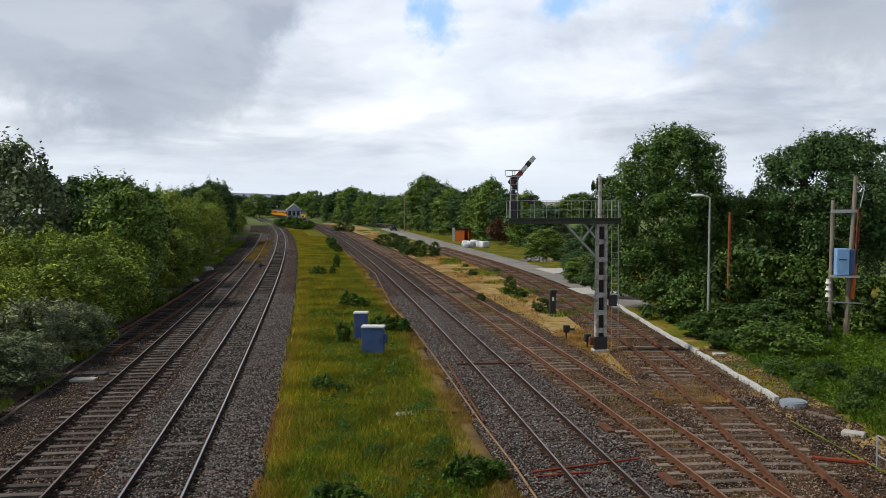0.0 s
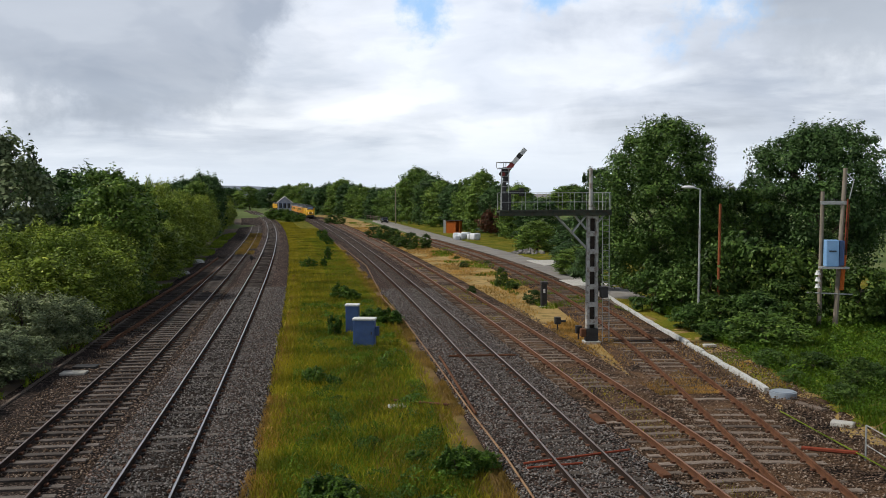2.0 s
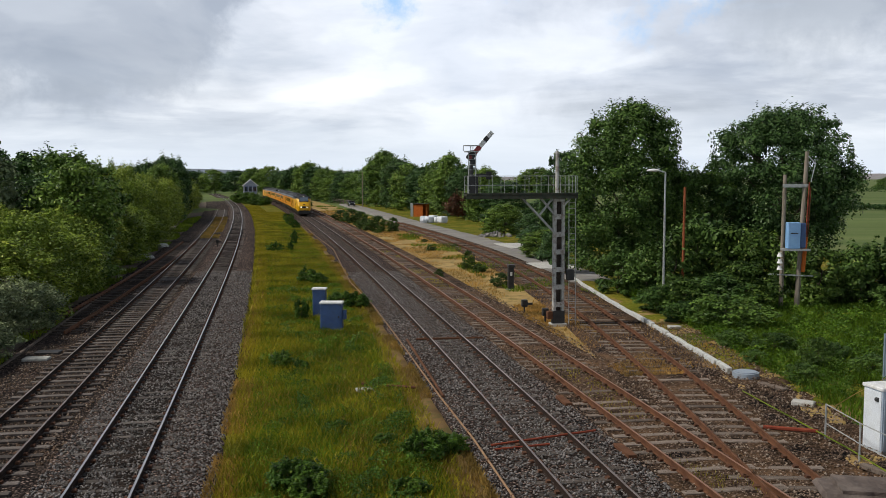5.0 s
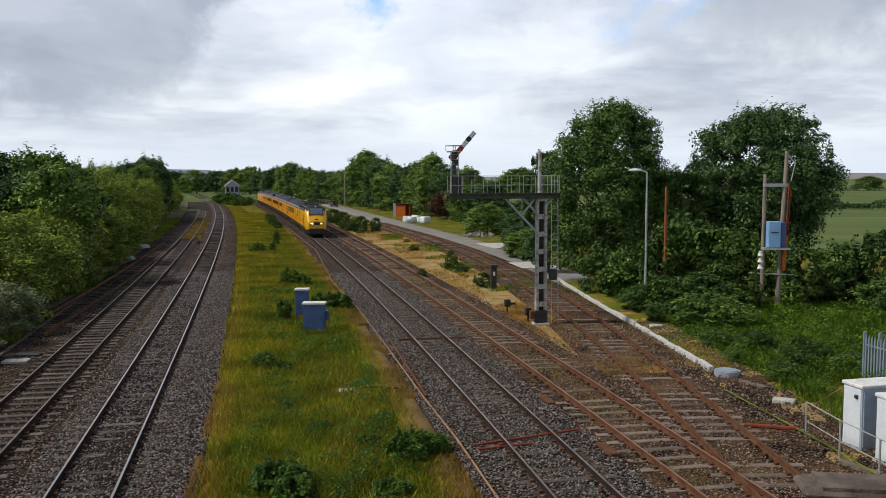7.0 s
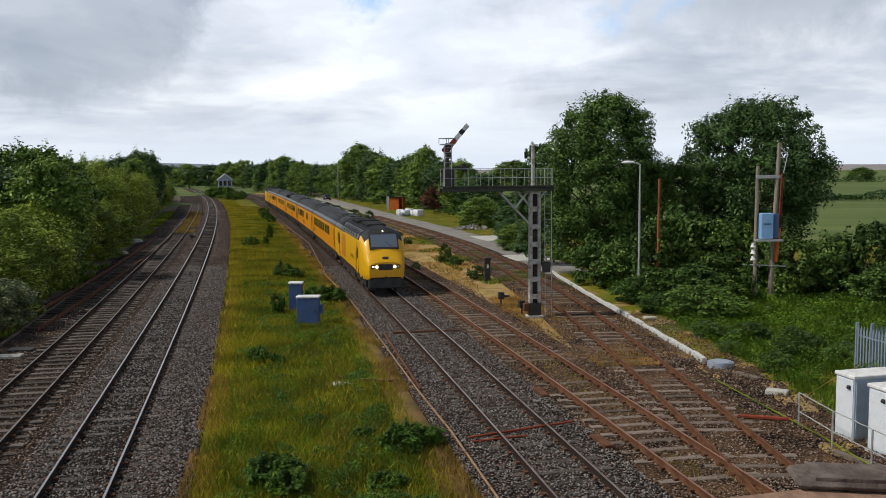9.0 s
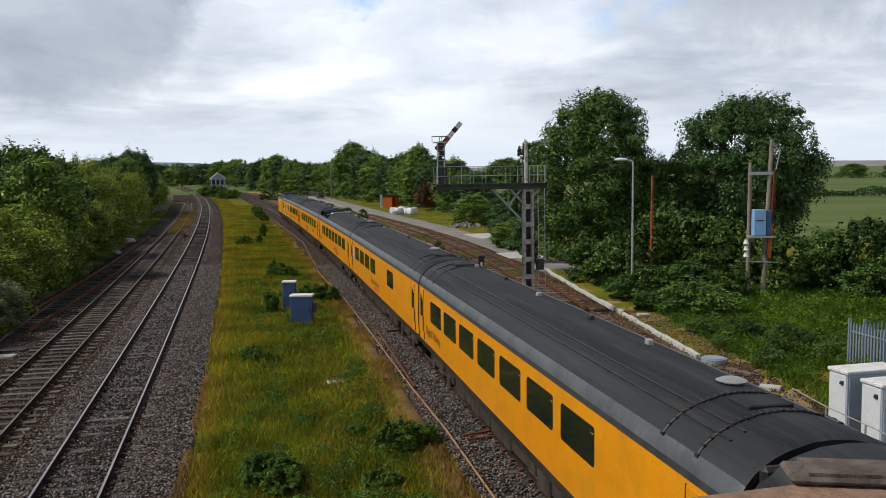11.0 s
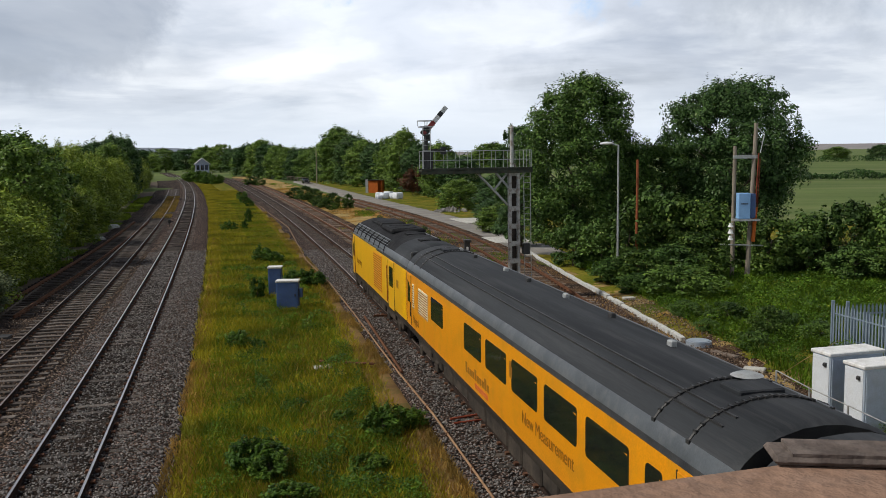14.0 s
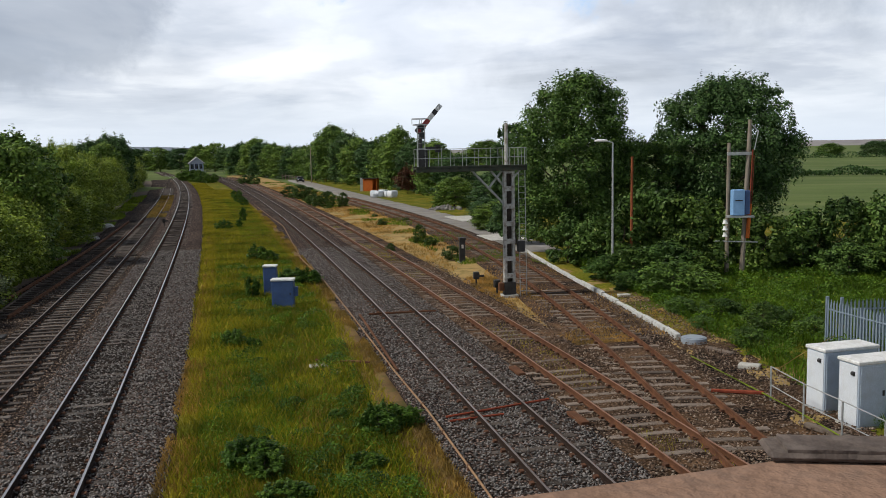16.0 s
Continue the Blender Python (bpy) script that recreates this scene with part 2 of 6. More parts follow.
RAIL_BROWN = plain("browned_rail_head", (0.26, 0.13, 0.08), (0.36, 0.19, 0.12), 1.2, 0.5, 0.5, 0.1, 80)
WOOD_DARK = plain("creosoted_timber", (0.055, 0.045, 0.038), (0.11, 0.092, 0.08), 3, 0.9, 0, 0.5, 30, (1, 6, 1), vary=0.35)
WOOD_PALE = plain("weathered_timber", (0.13, 0.103, 0.084), (0.24, 0.20, 0.168), 3, 0.9, 0, 0.5, 30, (1, 6, 1), dirt=(0.10, 0.06, 0.04), amount=0.6, vary=0.4)
WOOD_GREY = plain("grey_concrete_brown_timber", (0.085, 0.072, 0.064), (0.17, 0.148, 0.132), 3, 0.9, 0, 0.5, 30, (1, 6, 1), dirt=(0.05, 0.04, 0.034), amount=0.7, vary=0.4)
CHAIR_IRON = plain("rusty_chair_iron", (0.09, 0.045, 0.03), (0.15, 0.075, 0.045), 6, 0.85, 0.1, 0.3, 50)
YELLOW = plain("yellow_coach_paint", (0.72, 0.265, 0.005), (0.78, 0.30, 0.007), 0.7, 0.32, 0, 0.03, 30, dirt=(0.42, 0.22, 0.02), amount=0.35)
YELLOW_NOSE = plain("bright_yellow_cab_paint", (0.74, 0.38, 0.007), (0.80, 0.43, 0.010), 0.9, 0.3, 0, 0.03, 30, dirt=(0.5, 0.34, 0.03), amount=0.25)
ROOF_GREY = plain("sooty_grey_roof", (0.020, 0.022, 0.025), (0.040, 0.043, 0.047), 0.5, 0.66, 0, 0.06, 12, (5, 0.22, 5), dirt=(0.065, 0.065, 0.068), amount=0.5)
SOOT = plain("soot_black_roof", (0.008, 0.008, 0.009), (0.022, 0.022, 0.023), 1.2, 0.75, 0, 0.2, 25, dirt=(0.05, 0.05, 0.05), amount=0.4)
# cantrail: sky sheen put into a lighter grey; on louvre ribs plain grey trim
ROOF_EDGE = plain("grey_trim_and_sky_sheen", (0.058, 0.065, 0.072), (0.10, 0.11, 0.12), 1.5, 0.4, 0.1, 0.08, 30, dirt=(0.15, 0.15, 0.15), amount=0.5)
FAIRING = plain("grey_brown_housing", (0.12, 0.115, 0.11), (0.18, 0.17, 0.16), 2, 0.5, 0, 0.1, 30)
BLACK = plain("black_equipment", (0.012, 0.012, 0.013), (0.035, 0.034, 0.033), 3, 0.55, 0, 0.2, 30)
GRIME = plain("brake_dust_underframe", (0.03, 0.026, 0.022), (0.075, 0.06, 0.048), 2, 0.85, 0, 0.4, 20)
WINDOW = glass("tinted_window", (0.012, 0.014, 0.012), 0.06)
SCREEN = glass("windscreen", (0.10, 0.13, 0.17), 0.08)
LAMP_ON = glow("lit_headlamp", (1.0, 0.85, 0.55), 2.2)
WHITE_GRILLE = plain("cream_louvre", (0.62, 0.56, 0.38), (0.72, 0.66, 0.46), 3, 0.5, 0, 0.05, 30)
RED_PAINT = plain("faded_red_paint", (0.17, 0.04, 0.025), (0.26, 0.065, 0.035), 4, 0.8)
WHITE_PAINT = plain("white_paint", (0.66, 0.67, 0.66), (0.78, 0.78, 0.77), 2, 0.55, 0, 0.1, 30, dirt=(0.4, 0.38, 0.33), amount=0.4)
BLUE_STEEL = plain("blue_cabinet_steel", (0.032, 0.072, 0.19), (0.048, 0.102, 0.25), 2, 0.5, 0, 0.08, 30, dirt=(0.05, 0.08, 0.12), amount=0.4)
GREY_STEEL = plain("grey_cabinet_steel", (0.26, 0.31, 0.37), (0.32, 0.37, 0.43), 2, 0.5, 0, 0.08, 30, dirt=(0.2, 0.2, 0.19), amount=0.4)
GALV = plain("galvanised_steel", (0.34, 0.36, 0.36), (0.46, 0.47, 0.47), 4, 0.5, 0.4, 0.1, 40, dirt=(0.2, 0.17, 0.13), amount=0.4)
POST_PAINT = plain("flaking_white_post_paint", (0.36, 0.36, 0.34), (0.5, 0.5, 0.47), 2, 0.7, 0, 0.2, 30, dirt=(0.16, 0.11, 0.08), amount=0.8)
DECK_STEEL = plain("dark_green_deck_steel", (0.035, 0.045, 0.035), (0.07, 0.08, 0.06), 3, 0.7, 0, 0.2, 30, dirt=(0.1, 0.06, 0.04), amount=0.5)
CONCRETE = plain("pale_concrete", (0.42, 0.41, 0.38), (0.55, 0.54, 0.5), 1.5, 0.9, 0, 0.3, 25, dirt=(0.2, 0.19, 0.15), amount=0.6)
KERB_WHITE = plain("whitewashed_kerb", (0.46, 0.47, 0.46), (0.58, 0.58, 0.56), 1.5, 0.85, 0, 0.3, 25, dirt=(0.2, 0.19, 0.15), amount=0.85)
POLE_WOOD = plain("grey_pole_timber", (0.2, 0.17, 0.13), (0.3, 0.26, 0.21), 2, 0.9, 0, 0.4, 30, (6, 6, 0.6))
ORANGE = plain("orange_plastic", (0.5, 0.12, 0.025), (0.6, 0.16, 0.035), 3, 0.65)
LIGHT_BLUE = plain("sky_blue_steel", (0.18, 0.36, 0.62), (0.24, 0.43, 0.7), 3, 0.45)
BARK = plain("grey_bark", (0.06, 0.048, 0.036), (0.12, 0.1, 0.08), 3, 0.95, 0, 0.7, 20, (3, 3, 0.7))
SANDSTONE = plain("pink_sandstone_coping", (0.21, 0.13, 0.09), (0.30, 0.19, 0.135), 6, 0.95, 0, 0.5, 45, dirt=(0.16, 0.12, 0.1), amount=0.4)
MORTAR = plain("dark_lichened_stone", (0.07, 0.055, 0.048), (0.16, 0.128, 0.112), 9, 0.95, 0, 0.5, 40, dirt=(0.24, 0.20, 0.175), amount=0.4)
SLATE = plain("slate_roof", (0.14, 0.15, 0.17), (0.2, 0.21, 0.23), 2, 0.6, 0, 0.3, 20)
BAG_WHITE = plain("white_bulk_bag", (0.6, 0.63, 0.68), (0.75, 0.77, 0.8), 3, 0.7, 0, 0.4, 9)
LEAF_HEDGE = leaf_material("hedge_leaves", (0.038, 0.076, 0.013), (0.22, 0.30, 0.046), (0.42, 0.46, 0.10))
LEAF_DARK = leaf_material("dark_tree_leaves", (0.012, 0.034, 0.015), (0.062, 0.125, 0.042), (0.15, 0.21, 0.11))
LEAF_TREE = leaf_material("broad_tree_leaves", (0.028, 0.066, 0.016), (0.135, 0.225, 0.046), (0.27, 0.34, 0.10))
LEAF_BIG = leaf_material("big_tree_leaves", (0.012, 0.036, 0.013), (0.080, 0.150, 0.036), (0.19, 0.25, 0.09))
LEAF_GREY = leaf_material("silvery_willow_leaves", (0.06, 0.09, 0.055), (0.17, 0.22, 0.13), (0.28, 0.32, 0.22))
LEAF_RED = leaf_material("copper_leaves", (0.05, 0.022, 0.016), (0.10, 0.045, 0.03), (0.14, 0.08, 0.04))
GRASS_GREEN = leaf_material("green_grass", (0.055, 0.11, 0.010), (0.14, 0.215, 0.020), (0.28, 0.30, 0.05), 0.35, 0.25, 0.1)
GRASS_BANK = leaf_material("bank_grass", (0.028, 0.065, 0.007), (0.085, 0.155, 0.015), (0.19, 0.23, 0.04), 0.5, 0.2, 0.12)
GRASS_OLIVE = leaf_material("olive_grass", (0.17, 0.165, 0.015), (0.30, 0.275, 0.028), (0.44, 0.37, 0.10), 0.35, 0.25, 0.1)
GRASS_DRY = leaf_material("straw_grass", (0.22, 0.135, 0.035), (0.36, 0.235, 0.08), (0.46, 0.34, 0.15), 0.5, 0.2, 0.1)
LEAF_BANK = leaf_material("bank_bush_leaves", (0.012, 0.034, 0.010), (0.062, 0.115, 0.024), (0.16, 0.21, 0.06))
LEAF_WEED = leaf_material("broad_weed_leaves", (0.016, 0.05, 0.008), (0.075, 0.15, 0.022), (0.16, 0.22, 0.04), 1.2, 0.2, 0.15)
LEAF_CLOVER = leaf_material("low_weed_leaves", (0.03, 0.075, 0.009), (0.105, 0.195, 0.021), (0.25, 0.28, 0.05), 0.5, 0.2, 0.1)

# ---- mesh helpers ----
UP = Vector((0, 0, 1))
rng = np.random.default_rng(7)


def mesh_from(name, verts, faces, mat, smooth=False):
    me = bpy.data.meshes.new(name)
    me.from_pydata([tuple(v) for v in verts], [], [tuple(f) for f in faces])
    me.materials.append(mat)
    if smooth:
        me.polygons.foreach_set("use_smooth", [True] * len(me.polygons))
    me.update()
    return me


def quads_mesh(name, co, mat):
    """co: (n, 4, 3), one loose quad each."""
    n = len(co)
    me = bpy.data.meshes.new(name)
    me.vertices.add(4 * n)
    me.vertices.foreach_set("co", co.astype(np.float32).ravel())
    me.loops.add(4 * n)
    me.loops.foreach_set("vertex_index", np.arange(4 * n, dtype=np.int32))
    me.polygons.add(n)
    me.polygons.foreach_set("loop_start", np.arange(0, 4 * n, 4, dtype=np.int32))
    me.materials.append(mat)
    me.update(calc_edges=True)
    return me


def thing(name, label, category, group="", kind=""):
    ob = new(name)
    ob.empty_display_size = 0.2
    return tagged(ob, label, category, group, kind)


def part(name, bm, mat, parent=None, label="", smooth=False, kind=""):
    """Links a bmesh (or ready mesh data) as one mesh object under its thing."""
    if isinstance(bm, bmesh.types.BMesh):
        me = bpy.data.meshes.new(name)
        bm.normal_update()
        bm.to_mesh(me)
        bm.free()
        me.materials.append(mat)
    else:
        me = bm
    if smooth:
        me.polygons.foreach_set("use_smooth", [True] * len(me.polygons))
    ob = new(name, me)
    ob.parent = parent
    return tagged(ob, label, kind=kind)


def box(bm, lo, hi, bev=0.0, m=None):
    r = bmesh.ops.create_cube(bm, size=1)
    lo, hi = Vector(lo), Vector(hi)
    size, mid = hi - lo, (hi + lo) / 2
    for v in r["verts"]:
        v.co = Vector((v.co[k] * size[k] + mid[k] for k in range(3)))
        if m is not None:
            v.co = m @ v.co
    if bev:
        es = {e for v in r["verts"] for e in v.link_edges}
        bmesh.ops.bevel(bm, geom=list(es), offset=bev, segments=1, affect="EDGES")


def rod(bm, a, b, r, r2=None, n=8):
    a, b = Vector(a), Vector(b)
    d = b - a
    m = Matrix.Translation((a + b) / 2) @ d.to_track_quat("Z", "Y").to_matrix().to_4x4()
    bmesh.ops.create_cone(bm, cap_ends=True, segments=n, radius1=r, radius2=r if r2 is None else r2, depth=d.length, matrix=m)


def boxes(*items, bev=0.0):
    bm = bmesh.new()
    for lo, hi in items:
        box(bm, lo, hi, bev)
    return bm


def rods(*items, n=8):
    bm = bmesh.new()
    for it in items:
        rod(bm, *it, n=n)
    return bm


# ---- lines of the railway: x as a smooth function of y ----
class Line:
    def __init__(self, pts, degree=0, lo=0, hi=0, y0=-170, y1=480, step=1.0):
        pts = np.array(pts)
        if not degree:
            self.p = pts
            self.finish()
            return
        poly = np.polyfit(pts[:, 1] / 100, pts[:, 0], degree)
        der = np.polyder(poly)
        y = np.arange(y0, y1, step)
        yc = np.clip(y, lo, hi)
        x = np.polyval(poly, yc / 100) + np.polyval(der, yc / 100) / 100 * (y - yc)
        self.p = np.c_[x, y]
        self.finish()

    def finish(self):
        d = np.gradient(self.p, axis=0)
        self.t = d / np.linalg.norm(d, axis=1, keepdims=True)
        self.n = np.c_[self.t[:, 1], -self.t[:, 0]]
        seg = np.linalg.norm(np.diff(self.p, axis=0), axis=1)
        s = np.concatenate([[0], np.cumsum(seg)])
        self.s = s - np.interp(0, self.p[:, 1], s)

    def offset(self, d):
        return Line(self.p + self.n * d)

    def at(self, s):
        return np.array([np.interp(s, self.s, self.p[:, k]) for k in (0, 1)])

    def dirn(self, s):
        d = self.at(s + 0.5) - self.at(s - 0.5)
        return d / np.linalg.norm(d)

    def s_of(self, y):
        return float(np.interp(y, self.p[:, 1], self.s))

    def x(self, y):
        return np.interp(y, self.p[:, 1], self.p[:, 0])


UP_MAIN = Line([(-8.85, 18.7), (-14.3, 41.2), (-18.1, 57.1), (-21.3, 70.0), (-27.3, 92.6), (-35, 121.2), (-44, 154.1), (-57, 199.4), (-74.5, 257.2),
                (-92, 308.2), (-113, 368.3), (-128, 409.1)], 4, 18, 409)
DOWN_MAIN = Line([(2.65, 19.7), (-0.1, 31.7), (-2.9, 43.6), (-5.8, 57.0), (-8.95, 70.3), (-13.3, 86.7), (-21.8, 119.0), (-30.3, 149.6), (-44.5, 201.7),
                  (-62, 260.6), (-70.5, 286.7), (-85, 329.7), (-101, 373.9), (-121, 421.5)], 4, 19.5, 421)
UP_SIDING = UP_MAIN.offset(-3.4)
GOODS = DOWN_MAIN.offset(3.35)
BRANCH = Line([(7.6, 5.7), (7.38, 11.3), (7.1, 21.5), (6.67, 31.3), (6.15, 40.8), (5.7, 46.5), (4.3, 58.2), (2.3, 72.0), (-0.7, 87.3), (-3.8, 102.0), (-6.1, 109.9), (-17, 149.6)], 4, 9, 149)
SPUR = Line([(-19.6, 34.0), (-21.6, 45.3), (-24.0, 56.7), (-26.6, 68.0), (-29.2, 79.3), (-31.9, 90.7), (-34.6, 102.0)], 2, 34, 102)


def sweep(line, s0, s1, profile, step=1.0, wobble=0.0, closed=False):
    """Sweeps (offset, z) points along a line; wobble roughens the inner points."""
    ss = np.arange(s0, s1 + step * 0.5, step)
    P = np.array([line.at(s) for s in ss])
    D = np.array([line.dirn(s) for s in ss])
    Nn = np.c_[D[:, 1], -D[:, 0]]
    k, verts = len(profile), []
    for i in range(len(ss)):
        for o, z in profile:
            q = P[i] + Nn[i] * o
            dz = wobble * (noise.noise((q[0] * 0.9, q[1] * 0.9, 3)) + 0.6 * noise.noise((q[0] * 2.7, q[1] * 2.7, 9))) if wobble else 0
            verts.append((q[0], q[1], z + dz))
    faces = []
    m = k if closed else k - 1
    for i in range(len(ss) - 1):
        for j in range(m):
            a, b = i * k + j, i * k + (j + 1) % k
            faces.append((a, a + k, b + k, b))
    if closed:
        faces += [tuple(range(k)), tuple(range((len(ss) - 1) * k, len(ss) * k))[::-1]]
    return verts, faces


def strip(name, line, s0, s1, o0, o1, z, mat, label, category="ground", cols=8, step=1.0, wobble=0.03, skirt=0.35):
    prof = [(o0 - skirt * 0.9, z - skirt)] + [(o0 + (o1 - o0) * j / cols, z) for j in range(cols + 1)] + [(o1 + skirt * 0.9, z - skirt)]
    v, f = sweep(line, s0, s1, prof, step, wobble)
    return tagged(new(name, mesh_from(name, v, f, mat, True)), label, category, kind="structure")


HEAD = [(-0.029, -0.003), (-0.023, 0.001), (0.023, 0.001), (0.029, -0.003), (0.029, -0.02), (-0.029, -0.02)]
WEB = [(-0.035, -0.010), (-0.03, -0.004), (0.03, -0.004), (0.035, -0.010), (0.035, -0.035), (0.012, -0.04), (0.015, -0.135), (0.068, -0.15), (0.068, -0.16), (-0.068, -0.16), (-0.068, -0.15), (-0.015, -0.135), (-0.012, -0.04), (-0.035, -0.035)]


def sleeper_mesh(mat, half=1.3, w=0.125):
    bm = bmesh.new()
    box(bm, (-half, -w, -0.30), (half, w, -0.165), 0.012)
    me = bpy.data.meshes.new("sleeper")
    bm.to_mesh(me)
    bm.free()
    me.materials.append(mat)
    return me


def chair_boxes(me_v, me_f, p, d, half=0.7525):
    n = np.array((d[1], -d[0]))
    for side in (-1, 1):
        c = p + n * side * half
        for o, w, h in ((-0.11, 0.05, -0.11), (0.11, 0.05, -0.11), (0, 0.18, -0.150)):
            q, i = c + n * o, len(me_v)
            for sx, sy in ((-1, -1), (1, -1), (1, 1), (-1, 1)):
                r = q + n * sx * w + d * sy * 0.075
                me_v.extend([(r[0], r[1], -0.17), (r[0], r[1], h)])
            me_f.extend([(i + 1, i + 3, i + 5, i + 7), (i, i + 2, i + 3, i + 1), (i + 2, i + 4, i + 5, i + 3), (i + 4, i + 6, i + 7, i + 5), (i + 6, i, i + 1, i + 7)])


def track(line, s0, s1, label, head, web, wood, gap=0.77, parts_to=60, sink=0.0, half=1.3, buried=0.0):
    t = thing("railway_track", label, "railway track", "railway tracks", "structure")
    for side in (-0.7525, 0.7525):
        v, f = sweep(line.offset(side), s0, s1, WEB, 1.0, closed=True)
        r = part("rail", mesh_from("rail", v, f, web), web, t)
        v, f = sweep(line.offset(side), s0, s1, HEAD, 1.0, closed=True)
        part("rail_head", mesh_from("rail_head", v, f, head), head, r)
    me = sleeper_mesh(wood, half)
    rest_v, rest_f, ch_v, ch_f, count = [], [], [], [], 0
    base_v = [tuple(v.co) for v in me.vertices]
    base_f = [tuple(p.vertices) for p in me.polygons]
    r = random.Random(int(s0 * 10) + 5)
    s = s0 + 0.3
    while s < s1:
        p, d = line.at(s), line.dirn(s)
        ang = math.atan2(d[1], d[0]) - math.pi / 2 + r.uniform(-0.02, 0.02)
        low = sink + (r.uniform(0.02, 0.07) if buried and r.random() < buried else 0)
        m = pose(p[0] + r.uniform(-0.04, 0.04), p[1], -low + r.uniform(-0.012, 0.008), 0, r.uniform(-0.6, 0.6), math.degrees(ang))
        if s < parts_to and count < 280:
            ob = new("sleeper", me)
            ob.parent, ob.matrix_basis = t, m
            count += 1
        else:
            i = len(rest_v)
            rest_v.extend(tuple(m @ Vector(q)) for q in base_v)
            rest_f.extend(tuple(i + k for k in f) for f in base_f)
        if s < 110:
            chair_boxes(ch_v, ch_f, p, d)
        s += gap + r.uniform(-0.03, 0.03)
    if rest_v:
        part("sleepers", mesh_from("sleepers", rest_v, rest_f, wood), wood, t, kind="stuff")
    part("rail_chairs", mesh_from("rail_chairs", ch_v, ch_f, CHAIR_IRON), CHAIR_IRON, t, kind="stuff")
    return t

# ---- ground, beds, lane ----
def build_ground():
    ys = np.concatenate([np.arange(-160, 300, 10), np.arange(300, 700, 40), np.array([800, 1000, 1400, 2000, 3000, 4500])])
    xs = np.concatenate([[-4000, -2000, -1000, -600, -400, -300], np.arange(-240, 121, 8), [140, 170, 220, 300, 500, 900, 2000, 4000]])
    verts = [(x, y, -0.55 + (1.2 * noise.noise((x / 60, y / 60, 0)) if abs(x) > 60 else 0) * min(1, max(0, (abs(x - 30) - 40) / 60))) for y in ys for x in xs]
    k = len(xs)
    faces = [(j * k + i, j * k + i + 1, (j + 1) * k + i + 1, (j + 1) * k + i) for j in range(len(ys) - 1) for i in range(k - 1)]
    tagged(new("ground", mesh_from("ground", verts, faces, FIELD, True)), "green meadow ground reaching the horizon", "ground", kind="structure")


build_ground()
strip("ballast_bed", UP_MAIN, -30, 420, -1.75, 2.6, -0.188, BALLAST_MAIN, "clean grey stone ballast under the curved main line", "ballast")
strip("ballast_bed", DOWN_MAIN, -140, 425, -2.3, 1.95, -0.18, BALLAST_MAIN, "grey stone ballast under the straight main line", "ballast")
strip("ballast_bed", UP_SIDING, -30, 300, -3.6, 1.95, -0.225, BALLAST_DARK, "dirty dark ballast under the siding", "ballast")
strip("cinder_path", UP_SIDING, -30, 300, -8.5, -3.2, -0.30, DIRT, "bare dark cinder path beside the hedge", "path")
strip("ballast_bed", GOODS, -30, 300, -1.6, 2.0, -0.198, BALLAST_OLD, "brown weedy ballast under rusty goods line", "ballast")
strip("straw_verge", GOODS, -30, 330, 1.6, 9.5, -0.29, DRY_SOIL, "dry straw-coloured verge beside the goods line", "verge", cols=14)
strip("ballast_bed", BRANCH, -20, 150, -1.9, 2.0, -0.207, BALLAST_OLD, "brown rusty ballast under the branch track", "ballast")
strip("grass_verge", DOWN_MAIN, -30, 300, -8.9, -2.5, -0.24, GRASS_SOIL, "rough green and olive grass verge between the lines", "verge", cols=16, wobble=0.06)
strip("straw_edge", DOWN_MAIN, -20, 140, -3.35, -2.4, -0.205, STRAW_SOIL, "dry straw edge between verge grass and ballast", "verge", cols=4, wobble=0.05)
strip("grass_verge", UP_MAIN, 30, 300, 2.75, 6.0, -0.235, GRASS_SOIL, "olive grass edge beside the curved main line", "verge", cols=6, wobble=0.05)
strip("gravel_lane", BRANCH, 64, 260, 1.9, 5.4, -0.24, TARMAC, "pale grey gravel lane beside the branch", "lane")
strip("grass_verge", BRANCH, 78, 260, 5.2, 16, -0.25, GRASS_SOIL, "rough green verge between lane and trees", "verge", cols=12, wobble=0.08)
strip("grass_bank", BRANCH, 35, 80, 2.5, 60, -0.27, GRASS_SOIL, "lush green grass bank beyond the kerb", "verge", cols=30, wobble=0.12)
strip("grass_bank", BRANCH, -20, 35, 3.9, 60, -0.28, GRASS_SOIL, "lush green grass bank beyond the kerb", "verge", cols=30, wobble=0.12)
strip("earth_strip", BRANCH, -20, 35.4, 1.9, 4.2, -0.27, BALLAST_OLD, "bare brown earth strewn with stones", "ground", cols=6, wobble=0.08)
strip("cinder_path", BRANCH, 35, 72, 1.8, 2.6, -0.25, DIRT, "dark cinder strip beside the white kerb", "path", cols=3)

track(UP_MAIN, -20, 420, "main line with polished rails on buried sleepers", RAIL_SHINE, RAIL_DARK, WOOD_GREY, parts_to=150, sink=0.004, buried=0.25)
track(UP_SIDING, -20, 210, "rusty siding with pale weathered timber sleepers", RAIL_WORN, RAIL_DARK, WOOD_GREY, parts_to=120)
track(DOWN_MAIN, -140, 420, "main line with dulled rails and dark sleepers", RAIL_WORN, RAIL_DARK, WOOD_DARK, parts_to=50)
strip("four_foot", UP_MAIN, -20, 420, -0.66, 0.66, -0.178, BALLAST_DEEP_BROWN, "dark brown ballast between the main line rails", "ballast", wobble=0.03, skirt=0.06)
strip("four_foot", DOWN_MAIN, -60, 420, -0.66, 0.66, -0.186, BALLAST_DEEP_BROWN, "dark brown ballast between the straight main line rails", "ballast", wobble=0.03, skirt=0.06)
